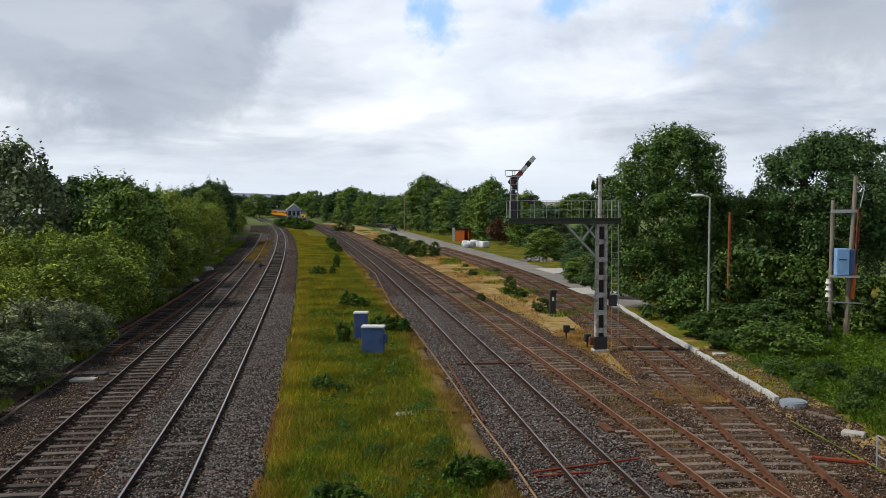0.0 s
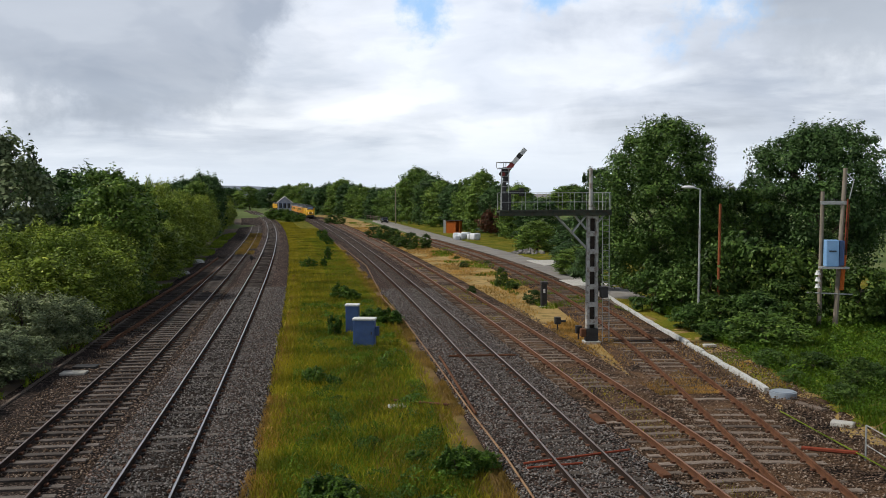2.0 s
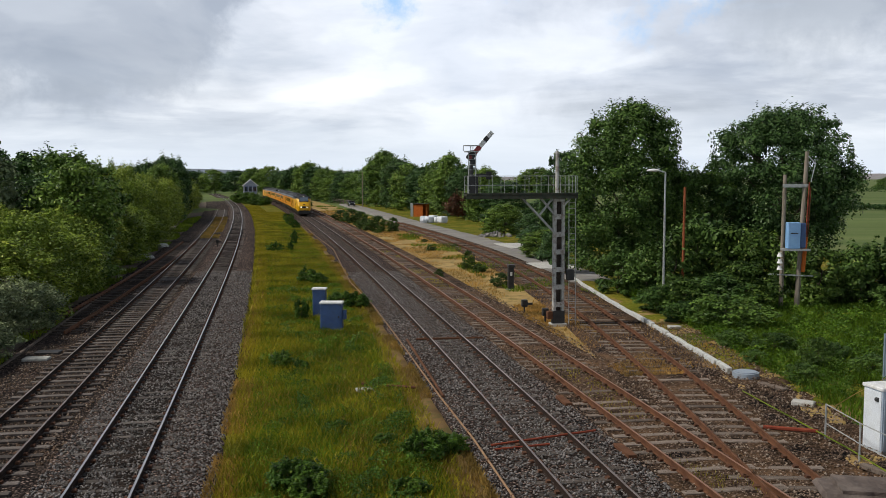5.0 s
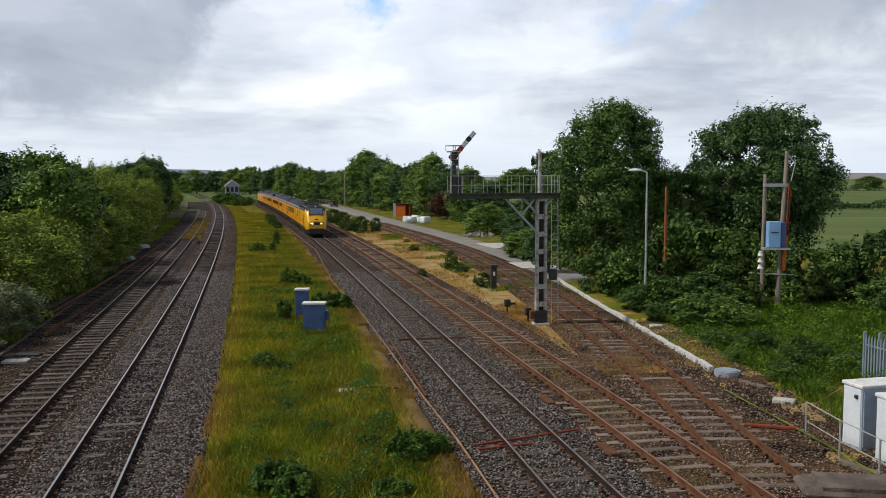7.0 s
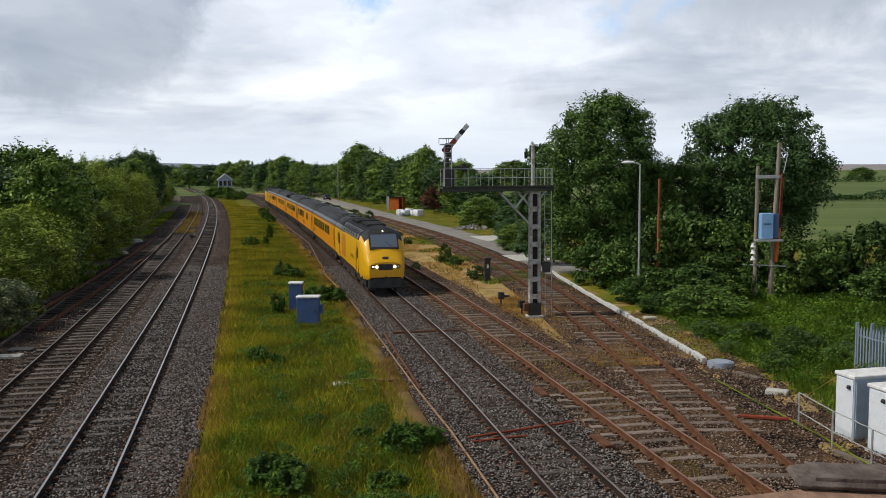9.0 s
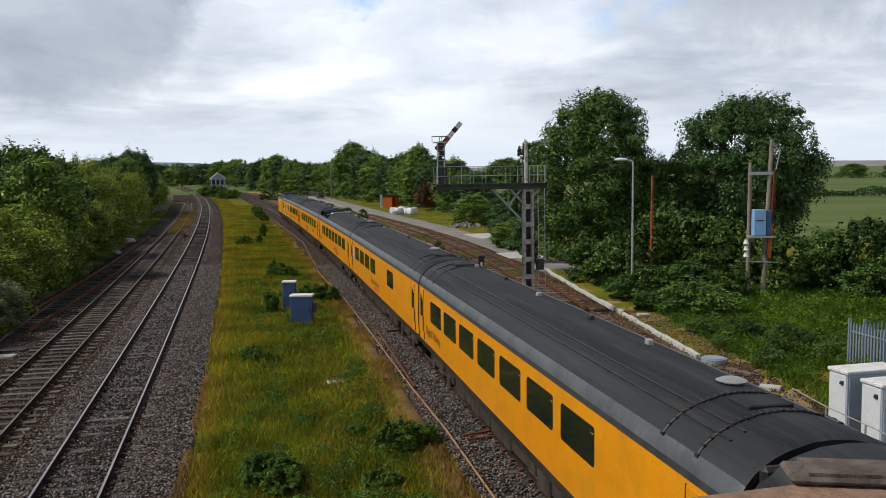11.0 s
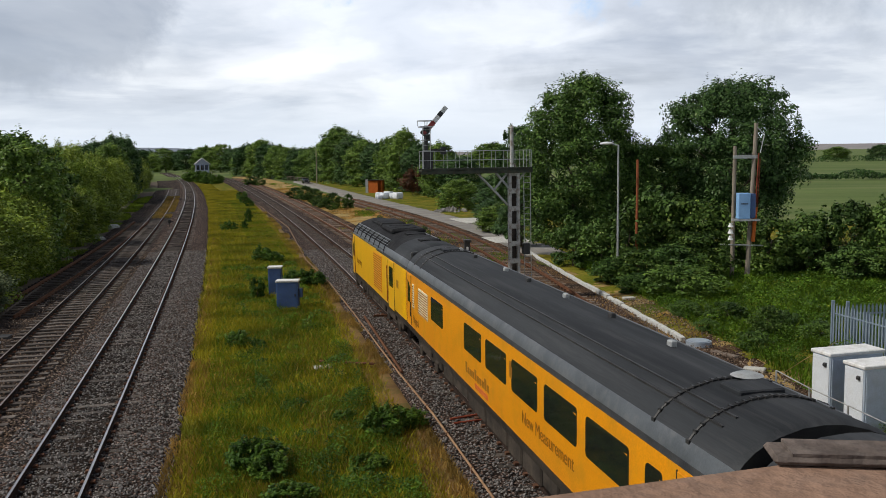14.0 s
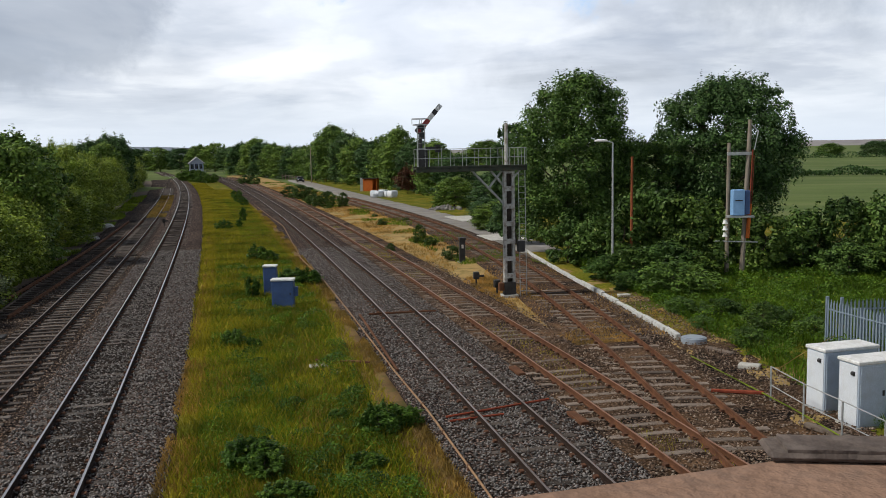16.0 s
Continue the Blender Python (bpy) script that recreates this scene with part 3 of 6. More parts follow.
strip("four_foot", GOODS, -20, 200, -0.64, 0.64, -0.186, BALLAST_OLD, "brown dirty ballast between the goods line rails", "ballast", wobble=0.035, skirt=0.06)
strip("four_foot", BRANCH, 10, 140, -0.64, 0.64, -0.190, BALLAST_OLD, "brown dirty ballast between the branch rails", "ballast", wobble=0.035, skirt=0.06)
track(GOODS, -20, 300, "rusty goods line with weathered timber sleepers", RAIL_BROWN, RAIL_RUST, WOOD_PALE, parts_to=130, buried=0.3)
track(BRANCH, 8, 150, "rusty branch track joining the goods line", RAIL_RUST, RAIL_RUST, WOOD_PALE, parts_to=100, buried=0.25)
track(SPUR, 42, 104, "rusty disused spur running under the hedge", RAIL_RUST, RAIL_RUST, WOOD_DARK, parts_to=90, sink=0.0)


# ---- foliage ----
def leaf_quads(centres, normals, size, aspect=0.55, seed=1):
    g = np.random.default_rng(seed)
    n = len(centres)
    a = g.normal(size=(n, 3))
    a -= (a * normals).sum(1, keepdims=True) * normals
    a /= np.linalg.norm(a, axis=1, keepdims=True) + 1e-9
    b = np.cross(normals, a)
    s = (size * g.uniform(0.6, 1.35, n))[:, None]
    tip = normals * s * g.uniform(-0.25, 0.25, (n, 1))
    return np.stack([centres - a * s, centres - b * s * aspect + tip, centres + a * s, centres + b * s * aspect + tip], 1)


def crown_mesh(name, mat, rx, ry, z0, z1, clumps, per, leaf, seed, lump=0.2, taper=0.0, spiky=0.0, full=0.72, plume=0.35):
    """Leaves on many small sprays that fill an uneven envelope of a few broad boughs from z0 to z1; plume: the share of sprays that stand up as shoots."""
    g = np.random.default_rng(seed)
    u = g.uniform(-1, 1, clumps)
    th = g.uniform(0, 2 * np.pi, clumps)
    ring = np.sqrt(1 - u ** 2) * (1 - taper * (u * 0.5 + 0.5))
    ring = np.where(u < 0, np.maximum(ring, full), ring)
    h = (z1 - z0) / 2
    # broad boughs swell and dent the envelope
    boughs = g.normal(size=(14, 3))
    boughs /= np.linalg.norm(boughs, axis=1, keepdims=True)
    way = np.c_[ring * np.cos(th), ring * np.sin(th), u]
    near = (way @ boughs.T / (np.linalg.norm(way, axis=1, keepdims=True) + 1e-9)).max(1)
    swell = 0.74 + 0.26 * np.clip((near - 0.72) / 0.24, 0, 1)
    rad = g.uniform(0.3, 1.0, clumps) ** 0.45 * swell
    cx, cy, cz = rx * ring * np.cos(th) * rad, ry * ring * np.sin(th) * rad, (z0 + z1) / 2 + u * h * (0.25 + 0.75 * swell) * g.uniform(0.8, 0.97, clumps)
    cr = lump * min(rx, h) * g.uniform(0.55, 1.3, clumps)
    up = (g.uniform(0, 1, clumps) < plume) & (u > -0.2)
    shape = np.where(up[:, None], np.array([0.55, 0.55, 1.5]), np.array([1.15, 1.15, 0.62]))
    C = np.c_[cx, cy, cz]
    k = np.repeat(np.arange(clumps), per)
    d = g.normal(size=(len(k), 3))
    d /= np.linalg.norm(d, axis=1, keepdims=True)
    r = cr[k][:, None] * g.uniform(0.1, 1.0, (len(k), 1)) ** 0.4
    if spiky:
        r *= 1 + spiky * (g.uniform(0, 1, (len(k), 1)) ** 6)
    pos = C[k] + d * r * shape[k]
    keep = pos[:, 2] > max(0.02, z0 * 0.4)
    pos, d = pos[keep], d[keep]
    nrm = d * 0.9 + np.array([0, 0, 0.5]) + g.normal(size=d.shape) * 0.4
    nrm /= np.linalg.norm(nrm, axis=1, keepdims=True)
    return quads_mesh(name, leaf_quads(pos, nrm, leaf, 0.55, seed + 1), mat)


def trunk_mesh(height, r, seed, limbs=7, reach=0.5, lean=0.0):
    q = random.Random(seed)
    bm = bmesh.new()
    pts = [Vector((0, 0, -0.4))]
    for i in range(1, 6):
        pts.append(Vector((q.uniform(-1, 1) * 0.04 * height + lean * i / 5, q.uniform(-1, 1) * 0.04 * height, height * i / 5)))
    for i in range(5):
        rod(bm, pts[i], pts[i + 1], r * (1 - i / 6), r * (1 - (i + 1) / 6), 8)
    for i in range(limbs):
        h = q.uniform(0.3, 0.85)
        k = min(4, int(h * 5))
        a = pts[k].lerp(pts[k + 1], h * 5 - k)
        th, ln = q.uniform(0, 6.28), reach * height * q.uniform(0.6, 1.1) * (1.1 - h * 0.6)
        b = a + Vector((math.cos(th) * ln * 0.6, math.sin(th) * ln * 0.6, ln * 0.55))
        c = b + Vector((math.cos(th + 0.4) * ln * 0.4, math.sin(th + 0.4) * ln * 0.4, ln * 0.35))
        rod(bm, a, b, r * 0.35, r * 0.22, 6)
        rod(bm, b, c, r * 0.22, r * 0.08, 5)
    me = bpy.data.meshes.new("trunk")
    bm.to_mesh(me)
    bm.free()
    me.materials.append(BARK)
    return me


def plant(name, crown, trunk, m, label, category, group="", scale=(1, 1, 1)):
    t = thing(name, label, category, group)
    t.matrix_basis = m
    for nm, me in (("trunk", trunk), ("crown", crown)):
        if me is not None:
            o = part(nm, me, None, t)
            o.scale = scale
    return t



# ---- the train ----
PROFILE = [(1.24, 0.82), (1.34, 1.12), (1.37, 1.55), (1.37, 2.62), (1.345, 3.0), (1.315, 3.10), (1.275, 3.23), (1.21, 3.34), (1.11, 3.46), (0.98, 3.57), (0.82, 3.665), (0.64, 3.74), (0.3, 3.83), (0.0, 3.85)]


def section(y, wide=1.0, top=3.85, base=0.82):
    return [(x * wide, y, base + (z - 0.82) * (top - base) / 3.03) for x, z in PROFILE]


def skin(sections, lo, hi):
    """Both sides of the shell between two points of the profile; a range that ends on the crown is one sheet."""
    rows = []
    for s in sections:
        right = s[lo:hi + 1]
        left = [(-x, y, z) for x, y, z in right]
        rows.append((left, right))
    verts, faces = [], []
    crown = hi == len(PROFILE) - 1
    if crown:
        strips = [[l + r[::-1][1:] for l, r in rows]]
    else:
        strips = [[l for l, _ in rows], [r[::-1] for _, r in rows]]
    for st in strips:
        base, k = len(verts), len(st[0])
        for row in st:
            verts += row
        for i in range(len(st) - 1):
            for j in range(k - 1):
                a = base + i * k + j
                faces.append((a, a + 1, a + k + 1, a + k))
    return verts, faces


def shell(name, sections, lo, hi, mat, parent, label="", smooth=True):
    v, f = skin(sections, lo, hi)
    if hi < len(PROFILE) - 1:
        n, m = len(v) // 2, len(f) // 2
        part(name, mesh_from(name, v[:n], f[:m], mat, smooth), mat, parent, label)
        v, f = v[n:], [tuple(k - n for k in q) for q in f[m:]]
    return part(name, mesh_from(name, v, f, mat, smooth), mat, parent, label)


def end_cap(name, sec, mat, parent):
    pts = [(-x, y, z) for x, y, z in sec] + sec[::-1][1:]
    return part(name, mesh_from(name, pts, [tuple(range(len(pts)))], mat), mat, parent)


def side_x(z):
    return float(np.interp(z, [p[1] for p in PROFILE], [p[0] for p in PROFILE]))


def side_panel(name, y0, y1, z0, z1, mat, parent, proud=0.006, corner=0.09, label="", sides=(-1, 1)):
    """A rounded pane or plate that follows the body side."""
    pts = []
    for cy, cz, a0 in ((y1 - corner, z1 - corner, 0), (y0 + corner, z1 - corner, 90), (y0 + corner, z0 + corner, 180), (y1 - corner, z0 + corner, 270)):
        for k in range(4):
            a = radians(a0 + 30 * k)
            pts.append((cy + corner * math.cos(a), cz + corner * math.sin(a)))
    for sd in sides:
        outer = [(sd * (side_x(z) + proud), y, z) for y, z in pts]
        inner = [(sd * (side_x(z) - 0.03), y, z) for y, z in pts]
        n = len(pts)
        f = [tuple(range(n))] + [(i, (i + 1) % n, n + (i + 1) % n, n + i) for i in range(n)]
        part(name, mesh_from(name, outer + inner, f, mat), mat, parent, label)


def bogie(parent, y, wheelbase=2.6):
    b = part("bogie", boxes(((-1.15, y - 1.9, 0.45), (-0.98, y + 1.9, 0.78)), ((0.98, y - 1.9, 0.45), (1.15, y + 1.9, 0.78)),
                            ((-1.0, y - 0.35, 0.4), (1.0, y + 0.35, 0.85)), ((-1.22, y - 0.6, 0.6), (-1.1, y + 0.6, 0.95)), ((1.1, y - 0.6, 0.6), (1.22, y + 0.6, 0.95)),
                            ((-1.2, y - 1.5, 0.3), (-1.02, y - 1.1, 0.62)), ((-1.2, y + 1.1, 0.3), (-1.02, y + 1.5, 0.62)),
                            ((1.02, y - 1.5, 0.3), (1.2, y - 1.1, 0.62)), ((1.02, y + 1.1, 0.3), (1.2, y + 1.5, 0.62)), bev=0.03), GRIME, parent)
    for dy in (-wheelbase / 2, wheelbase / 2):
        part("wheelset", rods(((-0.82, y + dy, 0.46), (-0.69, y + dy, 0.46), 0.46), ((0.69, y + dy, 0.46), (0.82, y + dy, 0.46), 0.46),
                              ((-1.1, y + dy, 0.46), (1.1, y + dy, 0.46), 0.08), n=20), GRIME, b)


def underframe(parent, y0, y1, seed):
    q = random.Random(seed)
    y = y0
    while y < y1 - 0.6:
        w = min(q.uniform(0.7, 2.0), y1 - y)
        part("underframe_case", boxes(((-1.2, y, q.uniform(0.32, 0.5)), (1.2, y + w - 0.12, 0.98)), bev=0.04), GRIME, parent)
        y += w
    part("skirt", boxes(((-1.24, y0 - 4, 0.84), (1.24, y1 + 4, 1.0))), GRIME, parent)


def roof_fittings(parent, y0, y1, seed, domes=6, ribs=(-0.95, -0.65, 0.72, 0.92), bands="both"):
    q = random.Random(seed)

    def top(x):
        return float(np.interp(abs(x), [p[0] for p in PROFILE][::-1], [p[1] for p in PROFILE][::-1]))

    for x in ribs:
        # alike ribs: lit look painted lighter on the -x side, black on +x
        part("roof_rib", boxes(((x - 0.018, y0 + 0.8, top(x) - 0.06), (x + 0.018, y1 - 0.8, top(x) + 0.022))), BLACK if x > 0 else ROOF_EDGE, parent)
    for i in range(domes):
        y = y0 + (y1 - y0) * (i + 0.7 + q.uniform(-0.15, 0.15)) / (domes + 0.4)
        x = q.choice((-0.2, -0.24, -0.28))
        if i == domes - 1:
            part("roof_vent", rods(((x, y, top(x) - 0.05), (x, y, top(x) + 0.05), 0.13), ((x, y, top(x) + 0.05), (x, y, top(x) + 0.09), 0.24, 0.14), n=16), GALV, parent, "round galvanised roof vent")
        else:
            part("roof_vent", boxes(((x - 0.06, y - 0.09, top(x) - 0.05), (x + 0.06, y + 0.09, top(x) + 0.10)), bev=0.02), BLACK if i % 2 else GALV, parent)
    if bands:
        for yb in (y0 + 1.15, y0 + 2.2, y1 - 2.2, y1 - 1.15)[0 if bands == "both" else 2:]:
            bm = bmesh.new()
            xs = np.linspace(-1.22, 1.22, 25)
            for a, b in zip(xs[:-1], xs[1:]):
                rod(bm, (a, yb, top(a) + 0.012), (b, yb, top(b) + 0.012), 0.022, n=5)
            for x in xs:
                box(bm, (x - 0.02, yb - 0.045, top(x) - 0.02), (x + 0.02, yb + 0.045, top(x) + 0.035))
            part("roof_bolt_band", bm, BLACK, parent)
        for yb in (y0 + 1.65, y1 - 1.65)[0 if bands == "both" else 1:]:
            part("roof_hatch", boxes(((-0.35, yb - 0.28, 3.78), (0.35, yb + 0.28, 3.89)), bev=0.02), ROOF_GREY, parent)


def lettering(parent, text, y0, z0, size, mat, side=1):
    """Words on one flank: they run towards +y on the +x flank and towards -y on the other."""
    cu = bpy.data.curves.new("lettering", "FONT")
    cu.body, cu.size, cu.extrude = text, size, 0.002
    tmp = bpy.data.objects.new("lettering", cu)
    scene.collection.objects.link(tmp)
    bpy.context.view_layer.update()
    me = bpy.data.meshes.new_from_object(tmp.evaluated_get(bpy.context.evaluated_depsgraph_get()))
    bpy.data.objects.remove(tmp)
    me.materials.clear()
    me.materials.append(mat)
    for v in me.vertices:
        along, z, lift = v.co.x, z0 + v.co.y, v.co.z
        v.co = (side * (side_x(z) + 0.008 + lift), y0 + side * along, z)
    me.update()
    return part("lettering", me, mat, parent)


TEXT_BROWN = plain("brown_lettering", (0.26, 0.10, 0.01), (0.3, 0.12, 0.012), 3, 0.4)
COACH, GAP_END = 22.35, 0.175


def coach(spec, seed, label):
    """Built with +y towards the leading end. spec: window spans as distances from the trailing end."""
    t = thing("railway_coach", label, "railway coach", "measurement train")
    h = COACH / 2
    ys = [-h, -h + 0.12, -h + 1, *np.linspace(-h + 3, h - 3, 9), h - 1, h - 0.12, h]
    secs = [section(y, 0.965 if abs(abs(y) - h) < 0.01 else 1.0, 3.80 if abs(abs(y) - h) < 0.01 else 3.85) for y in ys]
    shell("body", secs, 1, 4, YELLOW, t)
    shell("sill", secs, 0, 1, GRIME, t, "sill caked in brown brake dust")
    shell("cantrail_stripe", secs, 4, 5, BLACK, t, "black stripe along the roof edge")
    well = spec.get("well")
    # lighter strip paints the sky's reflection along the roof edge
    shell("roof_edge", secs, 5, 7, ROOF_EDGE, t, "grey cantrail strip, lightened as sky sheen")
    if well:
        a, b = -h + well[0], -h + well[1]
        shell("roof", [section(y, 0.965 if i == 0 else 1.0) for i, y in enumerate((-h, -h + 0.12, a))], 7, 13, ROOF_GREY, t)
        shell("roof", [section(y) for y in (b + 0.3, *np.linspace(b + 1, h - 1, 7), h - 0.12)] + [section(h, 0.965, 3.8)], 7, 13, ROOF_GREY, t)
        pantograph_well(t, a, b)
        roof_fittings(t, b - 0.5, h, seed, 6, bands="front")
    else:
        shell("roof", secs, 7, 13, ROOF_GREY, t)
        roof_fittings(t, -h, h, seed, spec.get("domes", 5))
    for sec in (secs[0], secs[-1]):
        end_cap("end_wall", sec, BLACK, t)
    for sgn in (-1, 1):
        part("gangway", boxes(((-0.55, min(sgn * h, sgn * (h + 0.16)), 1.1), (0.55, max(sgn * h, sgn * (h + 0.16)), 3.2)), bev=0.03), BLACK, t)
    for a, b in spec["windows"]:
        side_panel("window", -h + a, -h + b, 2.03, 2.74, WINDOW, t)
    for a, b in spec.get("pale", ()):
        side_panel("window", -h + a, -h + b, 1.85, 2.74, LIGHT_BLUE, t, label="pale blue blanked window")
    for a, b, z0, z1 in spec.get("louvres", ()):
        lv = part("louvre_panel", boxes(((1.33, -h + a, z0), (1.385, -h + b, z1)), bev=0.004), WHITE_GRILLE, t, "cream ventilation louvre")
        n = int((z1 - z0) / 0.085)
        for k in range(n):
            z = z0 + 0.03 + k * (z1 - z0 - 0.04) / n
            part("slat", boxes(((1.384, -h + a + 0.03, z), (1.40, -h + b - 0.03, z + 0.028))), TEXT_BROWN, lv)
    for c in (0.75, COACH - 0.75):
        d = None
        for sd in (-1, 1):
            y = -h + c
            xs = sd * 1.374
            d = part("door", boxes(((min(xs, xs - sd * 0.02), y - 0.41, 1.2), (max(xs, xs - sd * 0.02), y + 0.41, 2.93)), bev=0.003), YELLOW, t)
            xe = xs + sd * 0.004
            for yb in (y - 0.43, y + 0.412):
                part("door_seam", boxes(((min(xe, xe - sd * 0.02), yb, 1.2), (max(xe, xe - sd * 0.02), yb + 0.010, 2.95))), BLACK, d)
            hx = sd * 1.39
            part("door_handle", rods(((hx, y + 0.33, 1.5), (hx, y + 0.33, 2.0), 0.018), n=6), BLACK, d)
        side_panel("door_window", -h + c - 0.24, -h + c + 0.24, 1.98, 2.8, WINDOW, t, corner=0.07, proud=0.012)
    for y in (-8.0, 8.0):
        bogie(t, y)
    underframe(t, -5.6, 5.6, seed)
    for text, a, z, size in spec.get("words", ()):
        lettering(t, text, -h + a, z, size, TEXT_BROWN)
    for a, b, z0, z1 in spec.get("bars", ()):
        n = int((b - a) / 0.24)
        for k in range(n):
            y = -h + a + k * (b - a) / n
            side_panel("marking", y, y + 0.17, z0, z1 + (0.1 if k % 4 == 0 else 0.0), TEXT_BROWN, t, corner=0.02, sides=(1,))
        side_panel("swoosh", -h + a + 0.9, -h + b - 0.2, z0 - 0.22, z0 - 0.08, ORANGE, t, corner=0.06, sides=(1,), label="orange swoosh below the marking")
    for a, b in spec.get("plates", ()):
        side_panel("data_plate", -h + a, -h + b, 2.3, 2.66, TEXT_BROWN, t, corner=0.02, sides=(1,))
    return t


def pantograph_well(t, a, b):
    w = part("roof_well", boxes(((-1.15, a, 3.28), (1.15, b + 0.3, 3.36)), ((-1.2, a - 0.02, 3.3), (1.2, a + 0.04, 3.7)), ((-1.2, b + 0.24, 3.3), (1.2, b + 0.3, 3.52))), SOOT, t, "black sunken pantograph well")
    q = random.Random(11)
    for i in range(46):
        x, y = q.uniform(-0.9, 0.9), a + 0.35 + (b - a - 0.9) * i / 45
        sx, sy, sz = q.uniform(0.03, 0.13), q.uniform(0.03, 0.13), q.uniform(0.08, 0.34)
        part("equipment_box", boxes(((x - sx, y - sy, 3.36), (x + sx, y + sy, 3.36 + sz)), bev=0.012), SOOT if i % 6 else BLACK, w)
    for i in range(16):
        x, y, z = q.uniform(-0.8, 0.8), a + 0.5 + q.uniform(0, b - a - 1.2), q.uniform(3.45, 3.75)
        part("conduit", rods(((x, y, z), (x + q.uniform(-0.5, 0.5), y + q.uniform(-0.7, 0.7), z + q.uniform(-0.15, 0.1)), q.uniform(0.015, 0.035)), n=6), BLACK if i % 3 else GALV, w)
    for sd in (-1, 1):
        part("well_edge", boxes(((min(sd * 1.06, sd * 1.2), a, 3.3), (max(sd * 1.06, sd * 1.2), b, 3.40)), bev=0.02), SOOT, w)
    for x, y in ((-0.72, a + 0.35), (0.72, a + 0.35)):
        part("end_housing", boxes(((x - 0.15, y - 0.2, 3.36), (x + 0.15, y + 0.2, 3.74)), bev=0.04), BLACK, w)
    for x, y in ((-0.5, a + 1.2), (0.5, a + 1.2), (-0.5, a + 2.7), (0.5, a + 2.7), (0.1, a + 3.6)):
        bm = bmesh.new()
        rod(bm, (x, y, 3.36), (x, y, 3.78), 0.045, n=10)
        for k in range(4):
            rod(bm, (x, y, 3.42 + k * 0.09), (x, y, 3.45 + k * 0.09), 0.1, 0.06, 10)
        part("insulator", bm, BLACK, w)
    part("pantograph_arm", rods(((-0.5, a + 0.7, 3.62), (-0.25, a + 3.2, 3.72), 0.035), ((0.5, a + 0.7, 3.62), (0.25, a + 3.2, 3.72), 0.035),
                                ((-0.25, a + 3.2, 3.72), (-0.1, a + 1.1, 3.80), 0.028), ((0.25, a + 3.2, 3.72), (0.1, a + 1.1, 3.80), 0.028),
                                ((-0.75, a + 1.0, 3.82), (0.75, a + 1.0, 3.82), 0.03), ((-0.75, a + 1.25, 3.82), (0.75, a + 1.25, 3.82), 0.03), n=6), BLACK, w)
    part("solar_panel", boxes(((-0.1, a + 0.12, 3.70), (0.35, a + 0.5, 3.74)), bev=0.01), DEEP_BLUE, w, "small blue panel")
    bar = part("lamp_bar", boxes(((-0.95, b - 0.05, 3.42), (0.95, b + 0.14, 3.74)), bev=0.02), FAIRING, w, "grey bar with a row of lit lamps")
    for i in range(9):
        x = -0.76 + i * 0.19
        part("lamp", rods(((x, b + 0.045, 3.735), (x, b + 0.045, 3.76), 0.034), n=10), LAMP_WHITE, bar, "lit white lamp")
    part("fairing", boxes(((-0.72, b + 0.3, 3.45), (0.72, b + 0.75, 3.82)), ((-0.72, b + 0.77, 3.45), (0.72, b + 1.35, 3.87)), bev=0.04), FAIRING, w, "grey-brown equipment housing")


DEEP_BLUE = plain("deep_blue_panel", (0.02, 0.05, 0.30), (0.03, 0.08, 0.40), 3, 0.4)
LAMP_WHITE = glow("lit_white_lamp", (0.85, 0.92, 1.0), 2.6)
PC = 17.4


